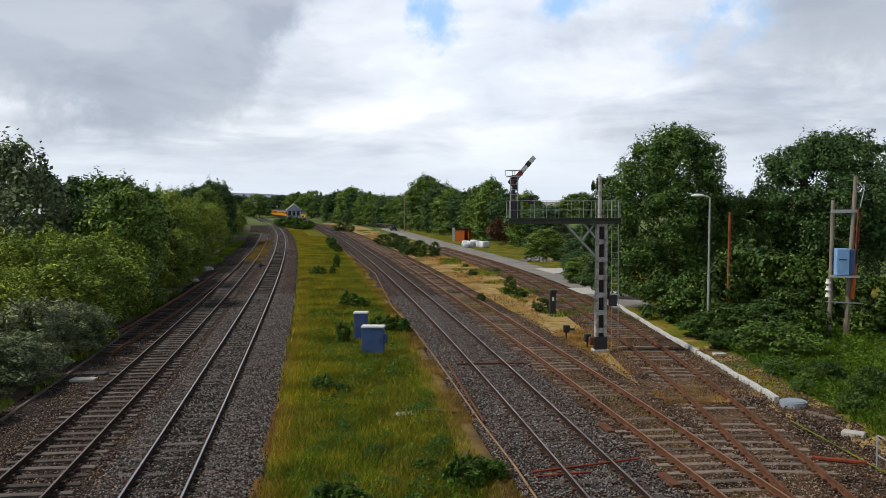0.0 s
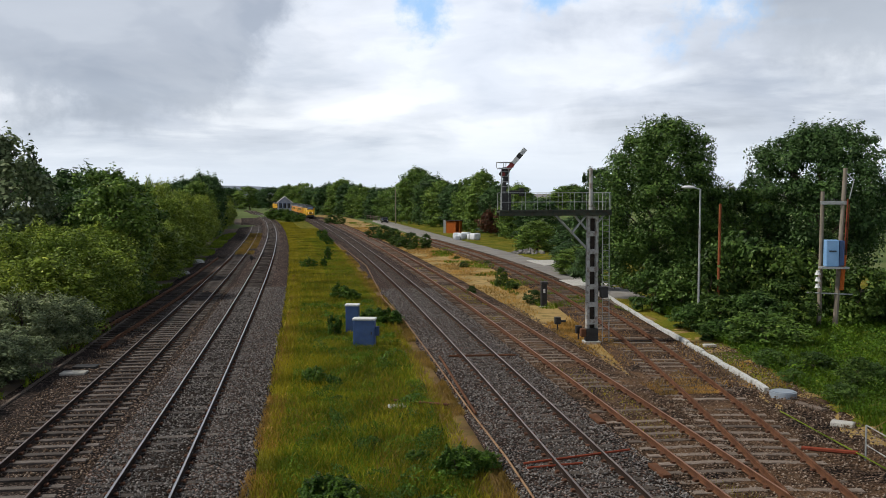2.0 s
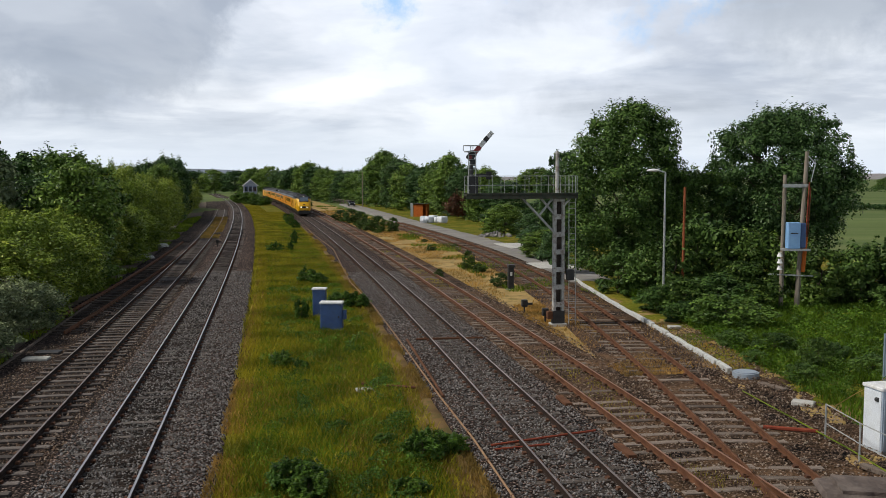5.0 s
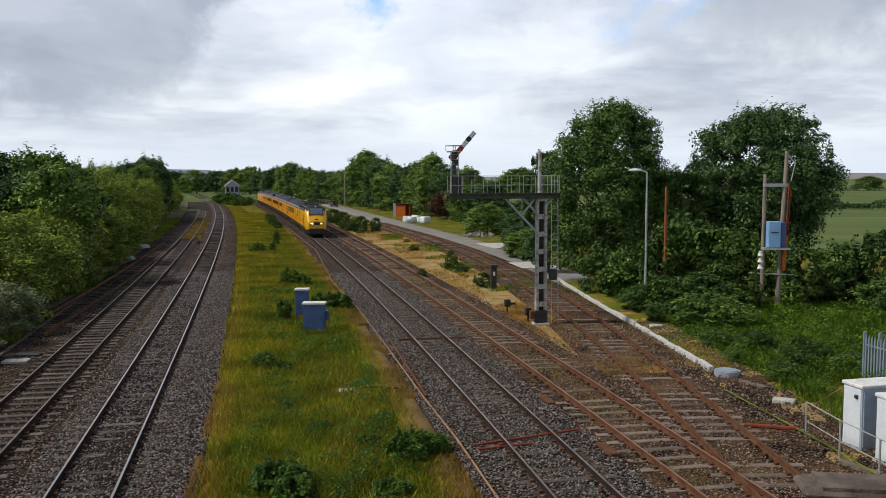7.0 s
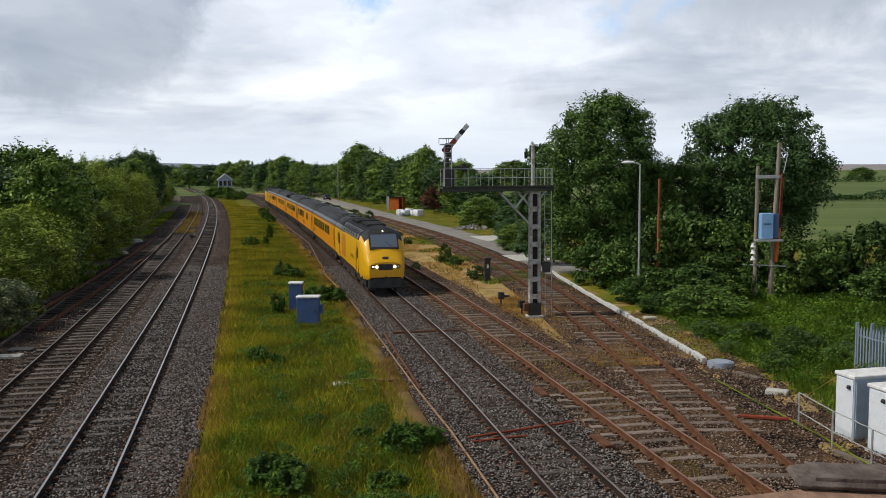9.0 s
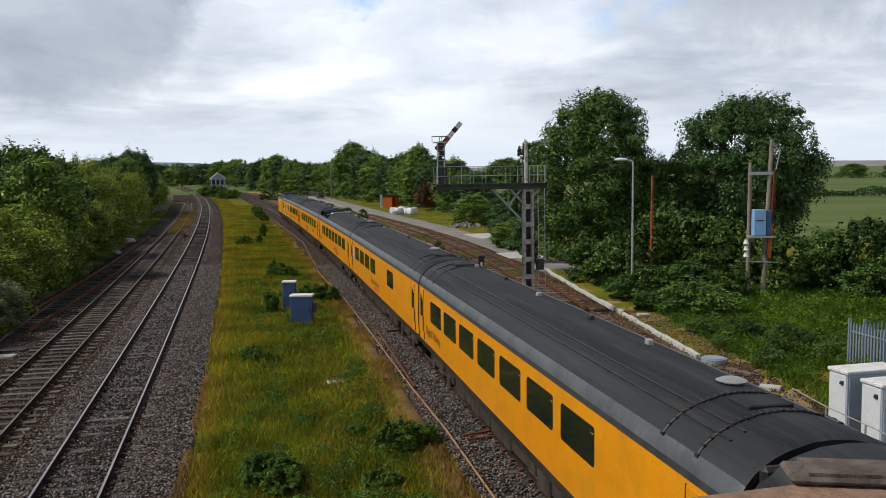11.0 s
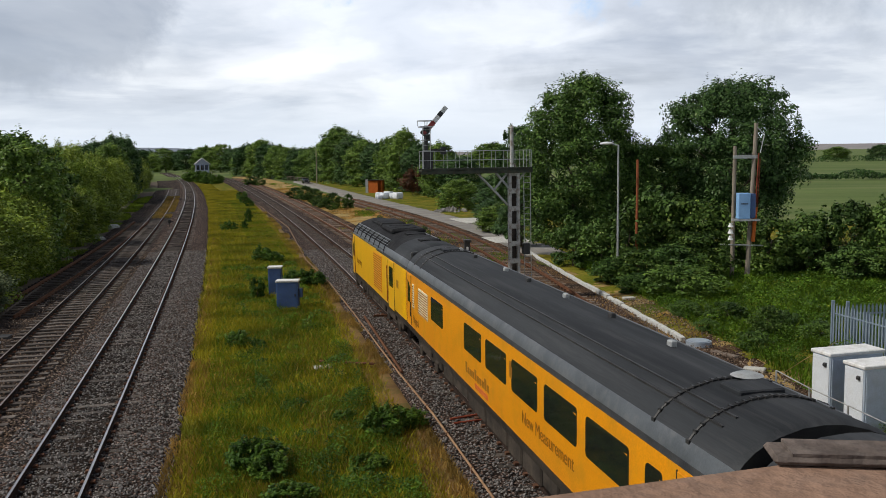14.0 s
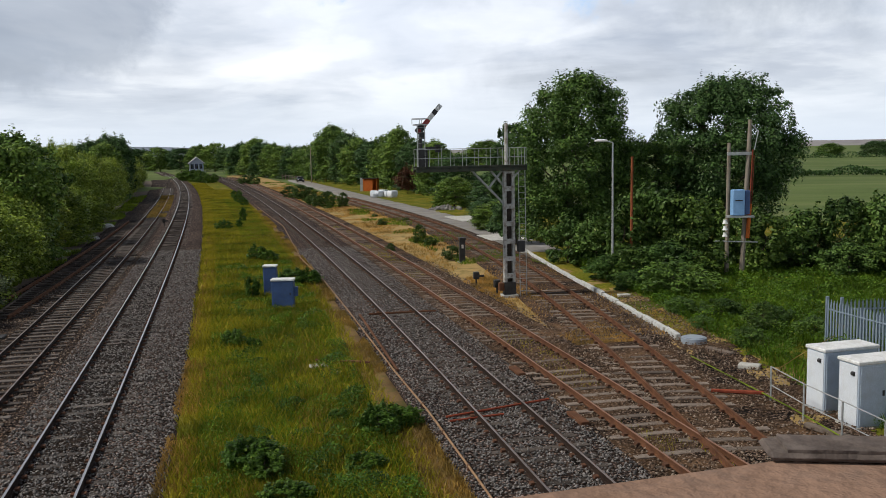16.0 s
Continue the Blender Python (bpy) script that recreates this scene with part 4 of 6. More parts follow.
def power_car(label):
    """+y is the cab end."""
    t = thing("power_car", label, "locomotive", "measurement train")
    h = PC / 2
    i0 = -h

    def N(y):
        return i0 + 14.6 + (y - 14.6) * 0.78

    straight = [section(i0, 0.965, 3.8), section(i0 + 0.12)] + [section(y) for y in np.linspace(i0 + 1, N(14.9), 8)]
    nose = [section(N(14.9)), section(N(15.35), 0.985, 3.81), section(N(15.75), 0.96, 3.66), section(N(16.1), 0.925, 3.42), section(N(16.5), 0.885, 3.02),
            section(N(16.8), 0.85, 2.62, 0.84), section(N(17.08), 0.81, 2.3, 0.87), section(N(17.3), 0.76, 2.05, 0.92), section(N(17.4), 0.70, 1.9, 1.0)]
    shell("body", straight, 1, 4, YELLOW_NOSE, t)
    shell("sill", straight, 0, 1, GRIME, t, "sill caked in brown brake dust")
    shell("cantrail_stripe", straight[:6], 4, 5, BLACK, t)
    shell("cantrail_stripe", straight[5:], 4, 5, YELLOW_NOSE, t)
    # sky reflection on the cantrail, painted as a lighter strip
    shell("roof_edge", straight, 5, 7, ROOF_EDGE, t, "grey cantrail strip, lightened as sky sheen")
    shell("roof", straight[:4], 7, 13, ROOF_GREY, t, "dark grey roof")
    shell("roof", straight[3:], 7, 13, SOOT, t, "soot-blackened engine room roof")
    shell("nose", nose, 0, 7, YELLOW_NOSE, t, "bright yellow streamlined nose")
    shell("cab_roof", nose[:4], 7, 13, ROOF_GREY, t, "dark grey cab roof")
    shell("nose_top", nose[3:], 7, 13, YELLOW_NOSE, t)
    end_cap("nose_tip", nose[-1], YELLOW_NOSE, t)
    end_cap("end_wall", straight[0], BLACK, t)
    # windscreen lies on the rake of the nose
    y0, z0, y1, z1 = N(16.02), 3.50, N(16.80), 2.63
    up = Vector((0, y0 - y1, z0 - z1)).normalized()
    nrm = Vector((0, -up.z, up.y)) * -1
    nrm = Vector((0, abs(nrm.y), abs(nrm.z)))
    for name, w0, w1, lift, inset, mat, lab in (("windscreen_surround", 0.86, 0.86, 0.02, 0.0, BLACK, "black windscreen surround"), ("windscreen", 0.77, 0.77, 0.035, 0.1, SCREEN, "")):
        a = Vector((0, y1, z1)) + up * inset + nrm * lift
        b = Vector((0, y0, z0)) - up * inset + nrm * lift
        top, bot = (w0, b), (w1, a)
        v = [(-bot[0], *bot[1][1:]), (bot[0], *bot[1][1:]), (top[0], *top[1][1:]), (-top[0], *top[1][1:])]
        v += [tuple(Vector(p) - nrm * 0.12) for p in v]
        me = mesh_from(name, v, [(0, 1, 2, 3), (0, 4, 5, 1), (1, 5, 6, 2), (2, 6, 7, 3), (3, 7, 4, 0)], mat)
        part(name, me, mat, t, lab)
    part("wiper", rods(((-0.45, y1 + 0.06, z1 + 0.12), (-0.1, y1 - 0.18, z1 + 0.42), 0.014), n=5), BLACK, t)
    # coupler recess, badge and lamp clusters on the nose
    part("coupler_cover", boxes(((-0.42, N(17.2), 1.42), (0.42, N(17.43), 1.78)), bev=0.03), BLACK, t, "black coupler hatch")
    part("nose_badge", boxes(((-0.2, N(16.98), 1.86), (0.2, N(17.3), 2.2)), bev=0.06), BLACK, t)
    for x, lit in ((-0.74, False), (-0.53, True), (0.74, True), (0.53, True)):
        hl = part("headlamp", rods(((x, N(17.22), 1.62), (x, N(17.40), 1.62), 0.13), n=16), BLACK, t)
        part("lens", rods(((x, N(17.405), 1.62), (x, N(17.42), 1.62), 0.095 if abs(x) < 0.7 else 0.06), n=16), LAMP_ON if lit else WHITE_GRILLE, hl, "lit lamp lens" if lit else "")
    part("marker_lamp", rods(((0, N(15.82), 3.62), (0, N(15.98), 3.62), 0.045), n=12), LAMP_ON, t, "lit marker lamp")
    part("buffer_beam", boxes(((-0.98, N(16.5), 0.32), (0.98, N(17.25), 0.98)), ((-1.15, N(15.7), 0.4), (1.15, N(16.6), 0.9)), bev=0.06), BLACK, t, "black under-nose fairing")
    part("draw_hook", boxes(((-0.08, N(17.28), 0.9), (0.08, N(17.5), 1.05)), bev=0.02), BLACK, t)
    # flank details
    for sd in (-1, 1):
        lo, hi = sorted((sd * 1.36, sd * 1.385))
        g = part("side_grille", boxes(((lo, i0 + 5.3, 1.35), (hi, i0 + 7.5, 2.9)), bev=0.004), YELLOW, t, "yellow louvred radiator grille")
        for k in range(15):
            z = 1.4 + k * 0.1
            lo, hi = sorted((sd * 1.384, sd * 1.396))
            part("slat", boxes(((lo, i0 + 5.35, z), (hi, i0 + 7.45, z + 0.035))), TEXT_BROWN, g)
        dr = part("cab_door", boxes(((min(sd * 1.35, sd * 1.374), i0 + 14.02, 1.06), (max(sd * 1.35, sd * 1.374), i0 + 14.78, 2.96)), bev=0.004), YELLOW_NOSE, t)
        for ya in (14.0, 14.785):
            part("door_seam", boxes(((min(sd * 1.36, sd * 1.38), i0 + ya, 1.05), (max(sd * 1.36, sd * 1.38), i0 + ya + 0.022, 2.98))), BLACK, dr)
        hx = sd * 1.4
        part("grab_rail", rods(((hx, i0 + 13.9, 1.2), (hx, i0 + 13.9, 2.3), 0.02), n=6), RED_PAINT, dr)
        gd = part("guard_door", boxes(((min(sd * 1.35, sd * 1.374), i0 + 2.24, 1.06), (max(sd * 1.35, sd * 1.374), i0 + 3.6, 2.96)), bev=0.004), YELLOW_NOSE, t)
        for ya in (2.2, 3.605):
            part("door_seam", boxes(((min(sd * 1.36, sd * 1.38), i0 + ya, 1.05), (max(sd * 1.36, sd * 1.38), i0 + ya + 0.025, 2.98))), BLACK, gd)
        part("grab_rail", rods(((hx, i0 + 3.75, 1.25), (hx, i0 + 3.75, 2.7), 0.022), n=6), RED_PAINT, gd)
        # ribbed cantrail louvres
        lv = part("roof_louvre", boxes(((min(sd * 0.9, sd * 1.34), i0 + 5.0, 3.05), (max(sd * 0.9, sd * 1.34), i0 + 14.6, 3.1))), SOOT, t, "sooty silver-ribbed roof louvre")
        for k in range(6):
            f = k / 5
            x, z = 1.335 - 0.33 * f, 3.10 + 0.46 * f
            part("rib", boxes((((sd * x) - 0.035, i0 + 4.9, z - 0.03), ((sd * x) + 0.035, i0 + 14.8, z + 0.045)), bev=0.01), ROOF_EDGE, lv)
        for k in range(8):
            y = i0 + 5 + k * 1.39
            bm = bmesh.new()
            for (xa, za), (xb, zb) in (((1.35, 3.1), (1.24, 3.40)), ((1.24, 3.40), (0.98, 3.62))):
                rod(bm, (sd * xa, y, za), (sd * xb, y, zb), 0.022, n=5)
            part("louvre_divider", bm, SOOT, lv)
    side_panel("door_window", i0 + 2.5, i0 + 3.35, 1.95, 2.75, WINDOW, t, corner=0.07, proud=0.012)
    side_panel("cab_window", i0 + 14.15, i0 + 14.65, 1.95, 2.8, WINDOW, t, corner=0.07, proud=0.012)
    side_panel("wall_vent", i0 + 1.3, i0 + 1.7, 2.1, 2.4, TEXT_BROWN, t, corner=0.02)
    # engine room roof: raised exhaust and fan housings
    part("fan_housing", boxes(((-0.75, i0 + 6.2, 3.70), (0.75, i0 + 9.2, 3.93)), bev=0.08), SOOT, t, "sooty radiator fan housing")
    part("exhaust_housing", boxes(((-0.6, i0 + 10.0, 3.72), (0.6, i0 + 13.2, 3.92)), bev=0.08), SOOT, t, "sooty exhaust housing")
    for y in (i0 + 7.0, i0 + 8.4):
        part("fan_ring", rods(((0, y, 3.92), (0, y, 3.95), 0.5), n=20), SOOT, t)
    for y in (i0 + 2.0, i0 + 4.8, i0 + 9.6):
        part("roof_hatch", boxes(((-0.4, y - 0.3, 3.8), (0.4, y + 0.3, 3.875)), bev=0.02), SOOT, t)
    bm = bmesh.new()
    box(bm, (-1.1, i0 - 0.02, 3.3), (1.1, i0 + 0.14, 3.62), 0.05)
    part("end_fairing", bm, BLACK, t)
    lettering(t, "Improving", i0 + 13.2, 1.75, 0.42, TEXT_BROWN, -1)
    lettering(t, "Improving", i0 + 10.6, 1.75, 0.42, TEXT_BROWN, 1)
    for y in (-5.15, 5.15):
        bogie(t, y)
    underframe(t, -2.9, 2.9, 5)
    return t


def windows(start, n, pitch=2.26, width=1.78):
    return [(start + k * pitch, start + k * pitch + width) for k in range(n)]


def build_train():
    lab = "yellow measurement coach with grey roof and dark windows"
    specs = [
        dict(windows=windows(2.45, 7), words=[("Digital Railway", 1.6, 1.5, 0.42)], domes=6),
        dict(windows=windows(2.6, 4, 2.25) + [(15.0, 16.75)], pale=[(1.5, 2.1)], bars=[(9.6, 12.4, 1.5, 1.68)], domes=3),
        dict(windows=[(3.65, 4.15)] + windows(4.5, 7, 2.25), well=(0.9, 5.75), bars=[(12.6, 15.4, 1.5, 1.66)], words=[("Digital R", 1.7, 1.55, 0.42)]),
        dict(windows=[(3.66, 4.15)] + windows(4.7, 7, 2.25), bars=[(8.8, 11.4, 1.5, 1.68)], words=[("Improving", 16.6, 1.55, 0.42)], plates=[(13.4, 13.62)], domes=9),
        dict(windows=[(4.65, 6.4)] + windows(9.05, 5, 2.2) + [(20.2, 20.75)], louvres=[(1.45, 1.75, 1.85, 2.7), (2.55, 4.15, 1.85, 2.7)], bars=[(9.2, 11.6, 1.45, 1.63)], plates=[(13.3, 13.5)],
             words=[("Digital", 1.5, 1.35, 0.4), ("New Measurement", 14.2, 1.55, 0.4)], domes=8),
    ]
    labels = ["yellow test coach lettered along its flank", "yellow test coach with one lone window", "yellow test coach with a sunken pantograph well",
              "yellow test coach with a long window row", "yellow generator coach with cream louvres"]
    cars = [(power_car("yellow and grey diesel power car leading the train"), PC, 1, 5.15)]
    cars += [(coach(s, 30 + i, labels[i]), 22.7, 1, 8.0) for i, s in enumerate(specs)]
    rear = copy_thing(cars[0][0], Matrix.Identity(4))
    tagged(rear, "yellow and grey diesel power car at the tail")
    cars.append((rear, PC, -1, 5.15))
    return cars


TRAIN = build_train()


def nose_at(t):
    late = np.interp(t, (7.0, 8.0, 9.0, 10.0, 11.5, 12.0, 13.0, 14.0, 15.0), (0.0, 0.3, 0.9, 1.45, 1.8, 1.65, 0.95, 0.7, 0.4))
    return 52.0 - 30.0 * (t - 9.0) + 0.62 * max(0.0, 6.5 - t) ** 2 + float(late)


def motions():
    for k, (car, length, way, pivot) in enumerate(TRAIN):
        ahead = sum(c[1] for c in TRAIN[:k]) + length / 2
        rows = []
        for i in range(33):
            t = i * 0.5
            s = nose_at(t) + ahead
            a, b = DOWN_MAIN.at(s - pivot), DOWN_MAIN.at(s + pivot)
            mid, f = (a + b) / 2, (a - b) * way
            rows.append((t, pose(mid[0], mid[1], 0, 0, 0, math.degrees(math.atan2(f[1], f[0])) - 90)))
        walk(car, rows)


# ---- planting ----
def scatter_grass(name, mat, label, area, n, height, width, seed, pick, lean=0.35, z=-0.24):
    """Loose blades over a patch given by area(rng, n) -> x, y; pick thins it in patches."""
    g = np.random.default_rng(seed)
    x, y = area(g, n)
    v = np.array([noise.noise((a * 0.35, b * 0.22, seed)) for a, b in zip(x, y)])
    keep = v > pick
    x, y = x[keep], y[keep]
    m = len(x)
    th, ph = g.uniform(0, 2 * np.pi, m), g.uniform(0, 2 * np.pi, m)
    far = np.clip(y / 40, 0.8, 3.0)
    h = height * g.uniform(0.45, 1.25, m) * (1 + 0.25 * v[keep])
    w = width * g.uniform(0.6, 1.4, m) * far
    base = np.c_[x, y, np.full(m, z)]
    side = np.c_[np.cos(th), np.sin(th), np.zeros(m)] * w[:, None]
    tilt = np.c_[np.cos(ph), np.sin(ph), np.zeros(m)] * (h * g.uniform(0, lean * 2, m))[:, None]
    up = np.c_[np.zeros(m), np.zeros(m), h]
    q = np.stack([base - side, base + side, base + side * 0.5 + tilt * 0.6 + up * 0.75, base + tilt + up], 1)
    return tagged(new(name, quads_mesh(name, q, mat)), label, "grass", kind="stuff")


def verge_area(line, o0, o1, y0, y1, bias=1.6, skew=1.0):
    def f(g, n):
        y = y0 + (y1 - y0) * g.uniform(0, 1, n) ** bias
        o = o0 + (o1 - o0) * g.uniform(0, 1, n) ** skew
        s = np.interp(y, line.p[:, 1], line.s)
        px, py = np.interp(s, line.s, line.p[:, 0]), np.interp(s, line.s, line.p[:, 1])
        nx, ny = np.interp(s, line.s, line.n[:, 0]), np.interp(s, line.s, line.n[:, 1])
        return px + nx * o, py + ny * o
    return f


scatter_grass("grass", GRASS_GREEN, "lush green grass in the verge between the lines", verge_area(DOWN_MAIN, -8.3, -3.3, 14, 150), 150000, 0.22, 0.011, 1, -0.6)
scatter_grass("grass", GRASS_OLIVE, "olive seeding grass in the verge between the lines", verge_area(DOWN_MAIN, -8.8, -2.8, 14, 190), 130000, 0.24, 0.010, 2, -1.0)
scatter_grass("grass", GRASS_OLIVE, "olive grass beside the curved main line", verge_area(UP_MAIN, 2.6, 6.0, 32, 230, 1.2), 40000, 0.3, 0.012, 17, -0.7)
scatter_grass("grass", GRASS_DRY, "dry orange straw along the verge edge", verge_area(DOWN_MAIN, -2.3, -5.6, 14, 120, skew=2.0), 60000, 0.18, 0.012, 3, -0.25)
scatter_grass("grass", GRASS_DRY, "dry straw along the ballast edge", verge_area(DOWN_MAIN, -9.0, -5.6, 14, 90, skew=1.9), 40000, 0.17, 0.012, 4, -0.15)
scatter_grass("grass", GRASS_DRY, "dead straw tufts beside the goods line", verge_area(GOODS, 1.9, 8.5, 34, 200), 32000, 0.14, 0.016, 5, -0.15, z=-0.29)
scatter_grass("grass", GRASS_GREEN, "green weeds beside the goods line", verge_area(GOODS, 4.0, 9.0, 55, 240), 24000, 0.22, 0.016, 6, 0.1, z=-0.29)
scatter_grass("grass", GRASS_DRY, "dead straw by the signal post", verge_area(GOODS, 1.9, 4.3, 33, 52), 16000, 0.15, 0.013, 15, -0.1, z=-0.29)
scatter_grass("grass", GRASS_BANK, "tall green grass on the bank beyond the kerb", verge_area(BRANCH, 4.2, 22, 20, 62, 1.0), 90000, 0.38, 0.017, 7, -0.35, z=-0.27)
scatter_grass("grass", GRASS_GREEN, "green weeds along the hedge foot", verge_area(UP_SIDING, -5.5, -3.3, 28, 170), 24000, 0.3, 0.016, 8, 0.0, z=-0.3)
scatter_grass("grass", GRASS_DRY, "dry weeds on the siding at the curve", verge_area(UP_SIDING, -0.6, 1.6, 108, 165, 1.0), 9000, 0.25, 0.02, 9, -0.2)
scatter_grass("grass", GRASS_OLIVE, "thin weeds in the goods line", verge_area(GOODS, -0.7, 0.7, 18, 90), 5000, 0.12, 0.011, 16, 0.05, z=-0.22)


def low_weeds(name, mat, label, area, n, size, seed, pick, tall):
    """Small upturned leaves in low mounded patches."""
    g = np.random.default_rng(seed)
    x, y = area(g, n)
    v = np.array([noise.noise((a * 0.9, b * 0.6, seed)) for a, b in zip(x, y)])
    k = v > pick
    x, y, v = x[k], y[k], v[k]
    h = tall * np.clip((v - pick) * 2.2, 0.08, 1) * g.uniform(0.25, 1, len(x))
    nr = g.normal(size=(len(x), 3)) * 0.5 + (0, 0, 0.8)
    nr /= np.linalg.norm(nr, axis=1, keepdims=True)
    q = leaf_quads(np.c_[x, y, -0.25 + h], nr, size * np.clip(y / 35, 0.8, 2.5), 0.6, seed)
    return tagged(new(name, quads_mesh(name, q, mat)), label, "weeds", kind="stuff")


low_weeds("weeds", LEAF_CLOVER, "low bright green weeds matted in the verge", verge_area(DOWN_MAIN, -8.2, -3.2, 14, 62), 130000, 0.030, 31, -0.12, 0.34)
low_weeds("weeds", LEAF_WEED, "dark broad-leaved weeds in the verge", verge_area(DOWN_MAIN, -7.8, -3.2, 14, 60), 50000, 0.045, 32, 0.26, 0.5)
low_weeds("weeds", LEAF_WEED, "dark weeds crowding the near verge", verge_area(DOWN_MAIN, -6.8, -3.4, 14, 33, 1.0), 60000, 0.038, 35, 0.0, 0.45)
low_weeds("weeds", LEAF_CLOVER, "green weeds matted over the bank", verge_area(BRANCH, 4.0, 18, 22, 60, 1.0), 110000, 0.045, 33, -0.15, 0.6)
low_weeds("weeds", LEAF_WEED, "dark weeds over the bank", verge_area(BRANCH, 4.0, 18, 22, 60, 1.0), 70000, 0.055, 34, 0.12, 0.9)


HEDGE = [crown_mesh("crown", LEAF_HEDGE, 2.7, 2.7, 0.1, 6.2, 120, 135, 0.092, 20 + i, lump=0.24, spiky=0.2) for i in range(4)]
HEDGE += [crown_mesh("crown", LEAF_GREY, 2.4, 2.4, 0.1, 4.2, 110, 125, 0.08, 28, lump=0.26, spiky=0.3)]
HEDGE_TRUNK = trunk_mesh(4.2, 0.10, 3)
FAR = [crown_mesh("crown", m, 4.4, 4.4, -0.4, 12.2, 230, 80, 0.19, 40 + i, lump=0.23, full=0.85, spiky=0.2, taper=tp) for i, (m, tp) in enumerate(((LEAF_TREE, 0.1), (LEAF_DARK, 0.3), (LEAF_TREE, 0.45)))]
FAR_TRUNK = trunk_mesh(9, 0.22, 5)
SHRUB = [crown_mesh("crown", m, 1.0, 1.0, 0.0, 1.7, 80, 70, 0.055, 60 + i, lump=0.27, spiky=0.3) for i, m in enumerate((LEAF_BANK, LEAF_BIG, LEAF_TREE))]
WEED = [crown_mesh("crown", LEAF_WEED, 1.0, 1.0, 0.0, 1.5, 70, 55, 0.075, 66 + i, lump=0.3, spiky=0.3, plume=0.6) for i in range(2)]
SHRUB_TRUNK = trunk_mesh(1.1, 0.035, 8)


def hedge_row():
    q = random.Random(4)
    y = 29.0
    while y < 235:
        near = y < 44
        h = 0.52 if y < 36 else (0.68 if near else (0.80 if y < 95 else 1.2))
        x = UP_SIDING.x(y) - (3.0 if near else (4.6 if y < 105 else 6.0)) - 2.1
        for k in range(4 if y < 84 else 2):
            sc = h * q.uniform(0.85, 1.12) * (1, 1.12, 1.15, 1.2)[k]
            if 50 < y < 66 and k > 1:
                sc *= 0.8
            w = q.uniform(0.85, 1.15) * (0.85 if near else 1.1)
            kind = 4 if (near and k == 0) else q.randrange(4)
            plant("hedge_bush", HEDGE[kind], HEDGE_TRUNK, pose(x - k * 3.6 + q.uniform(-0.7, 0.7), y + q.uniform(-1.2, 1.2), -0.35, 0, 0, q.uniform(0, 360)),
                  "silvery grey-green bush at the hedge foot" if kind == 4 else "dense green hedge bush beside the cinder path", "bush", "lineside hedge", (w, w, sc))
        y += 3.4 if y < 60 else (4.6 if y < 130 else 7.5)


hedge_row()
for i in range(13):
    y = 236 + i * 8
    plant("hedge_bush", HEDGE[i % 4], HEDGE_TRUNK, pose(UP_SIDING.x(y) - 9 - (i % 3) * 2, y, -0.4, 0, 0, i * 77), "low scrub bush beyond the siding", "bush", "scrub about the curve", (1.5, 1.5, 0.55))


def tree_at(x, y, top, wide, kind, label, group, turn=None, name="tree"):
    plant(name, FAR[kind], FAR_TRUNK, pose(x, y, -0.4, 0, 0, x * 37 + y * 11 if turn is None else turn), label, "tree", group, (wide / 4.1, wide / 4.1, top / 12.3))


def big_tree(x, y, rx, top, low, mat, seed, label, clumps=430, per=190, leaf=0.10, spiky=0.2, lump=0.17):
    crown = crown_mesh("crown", mat, rx, rx, low, top, clumps, per, leaf, seed, lump=lump, spiky=spiky, taper=0.15)
    plant("tree", crown, trunk_mesh(top * 0.75, 0.3, seed), pose(x, y, -0.35, 0, 0, 0), label, "tree", "trees beyond the kerb")


big_tree(9.4, 64, 5.1, 13.1, 0.6, LEAF_BIG, 71, "tall dense broadleaf tree behind the kerb")
big_tree(20.6, 66, 5.7, 13.2, 2.0, LEAF_DARK, 72, "tall dark loose-crowned tree behind the transformer poles", 380, 180, 0.11, 0.3, 0.17)
big_tree(15.0, 66, 3.6, 8.2, 0.3, LEAF_BIG, 73, "shorter leafy tree between two taller ones", 240, 170)
big_tree(5.6, 71, 2.6, 9.6, 0.4, LEAF_DARK, 74, "slim dark tree at the end of the row", 170, 150)

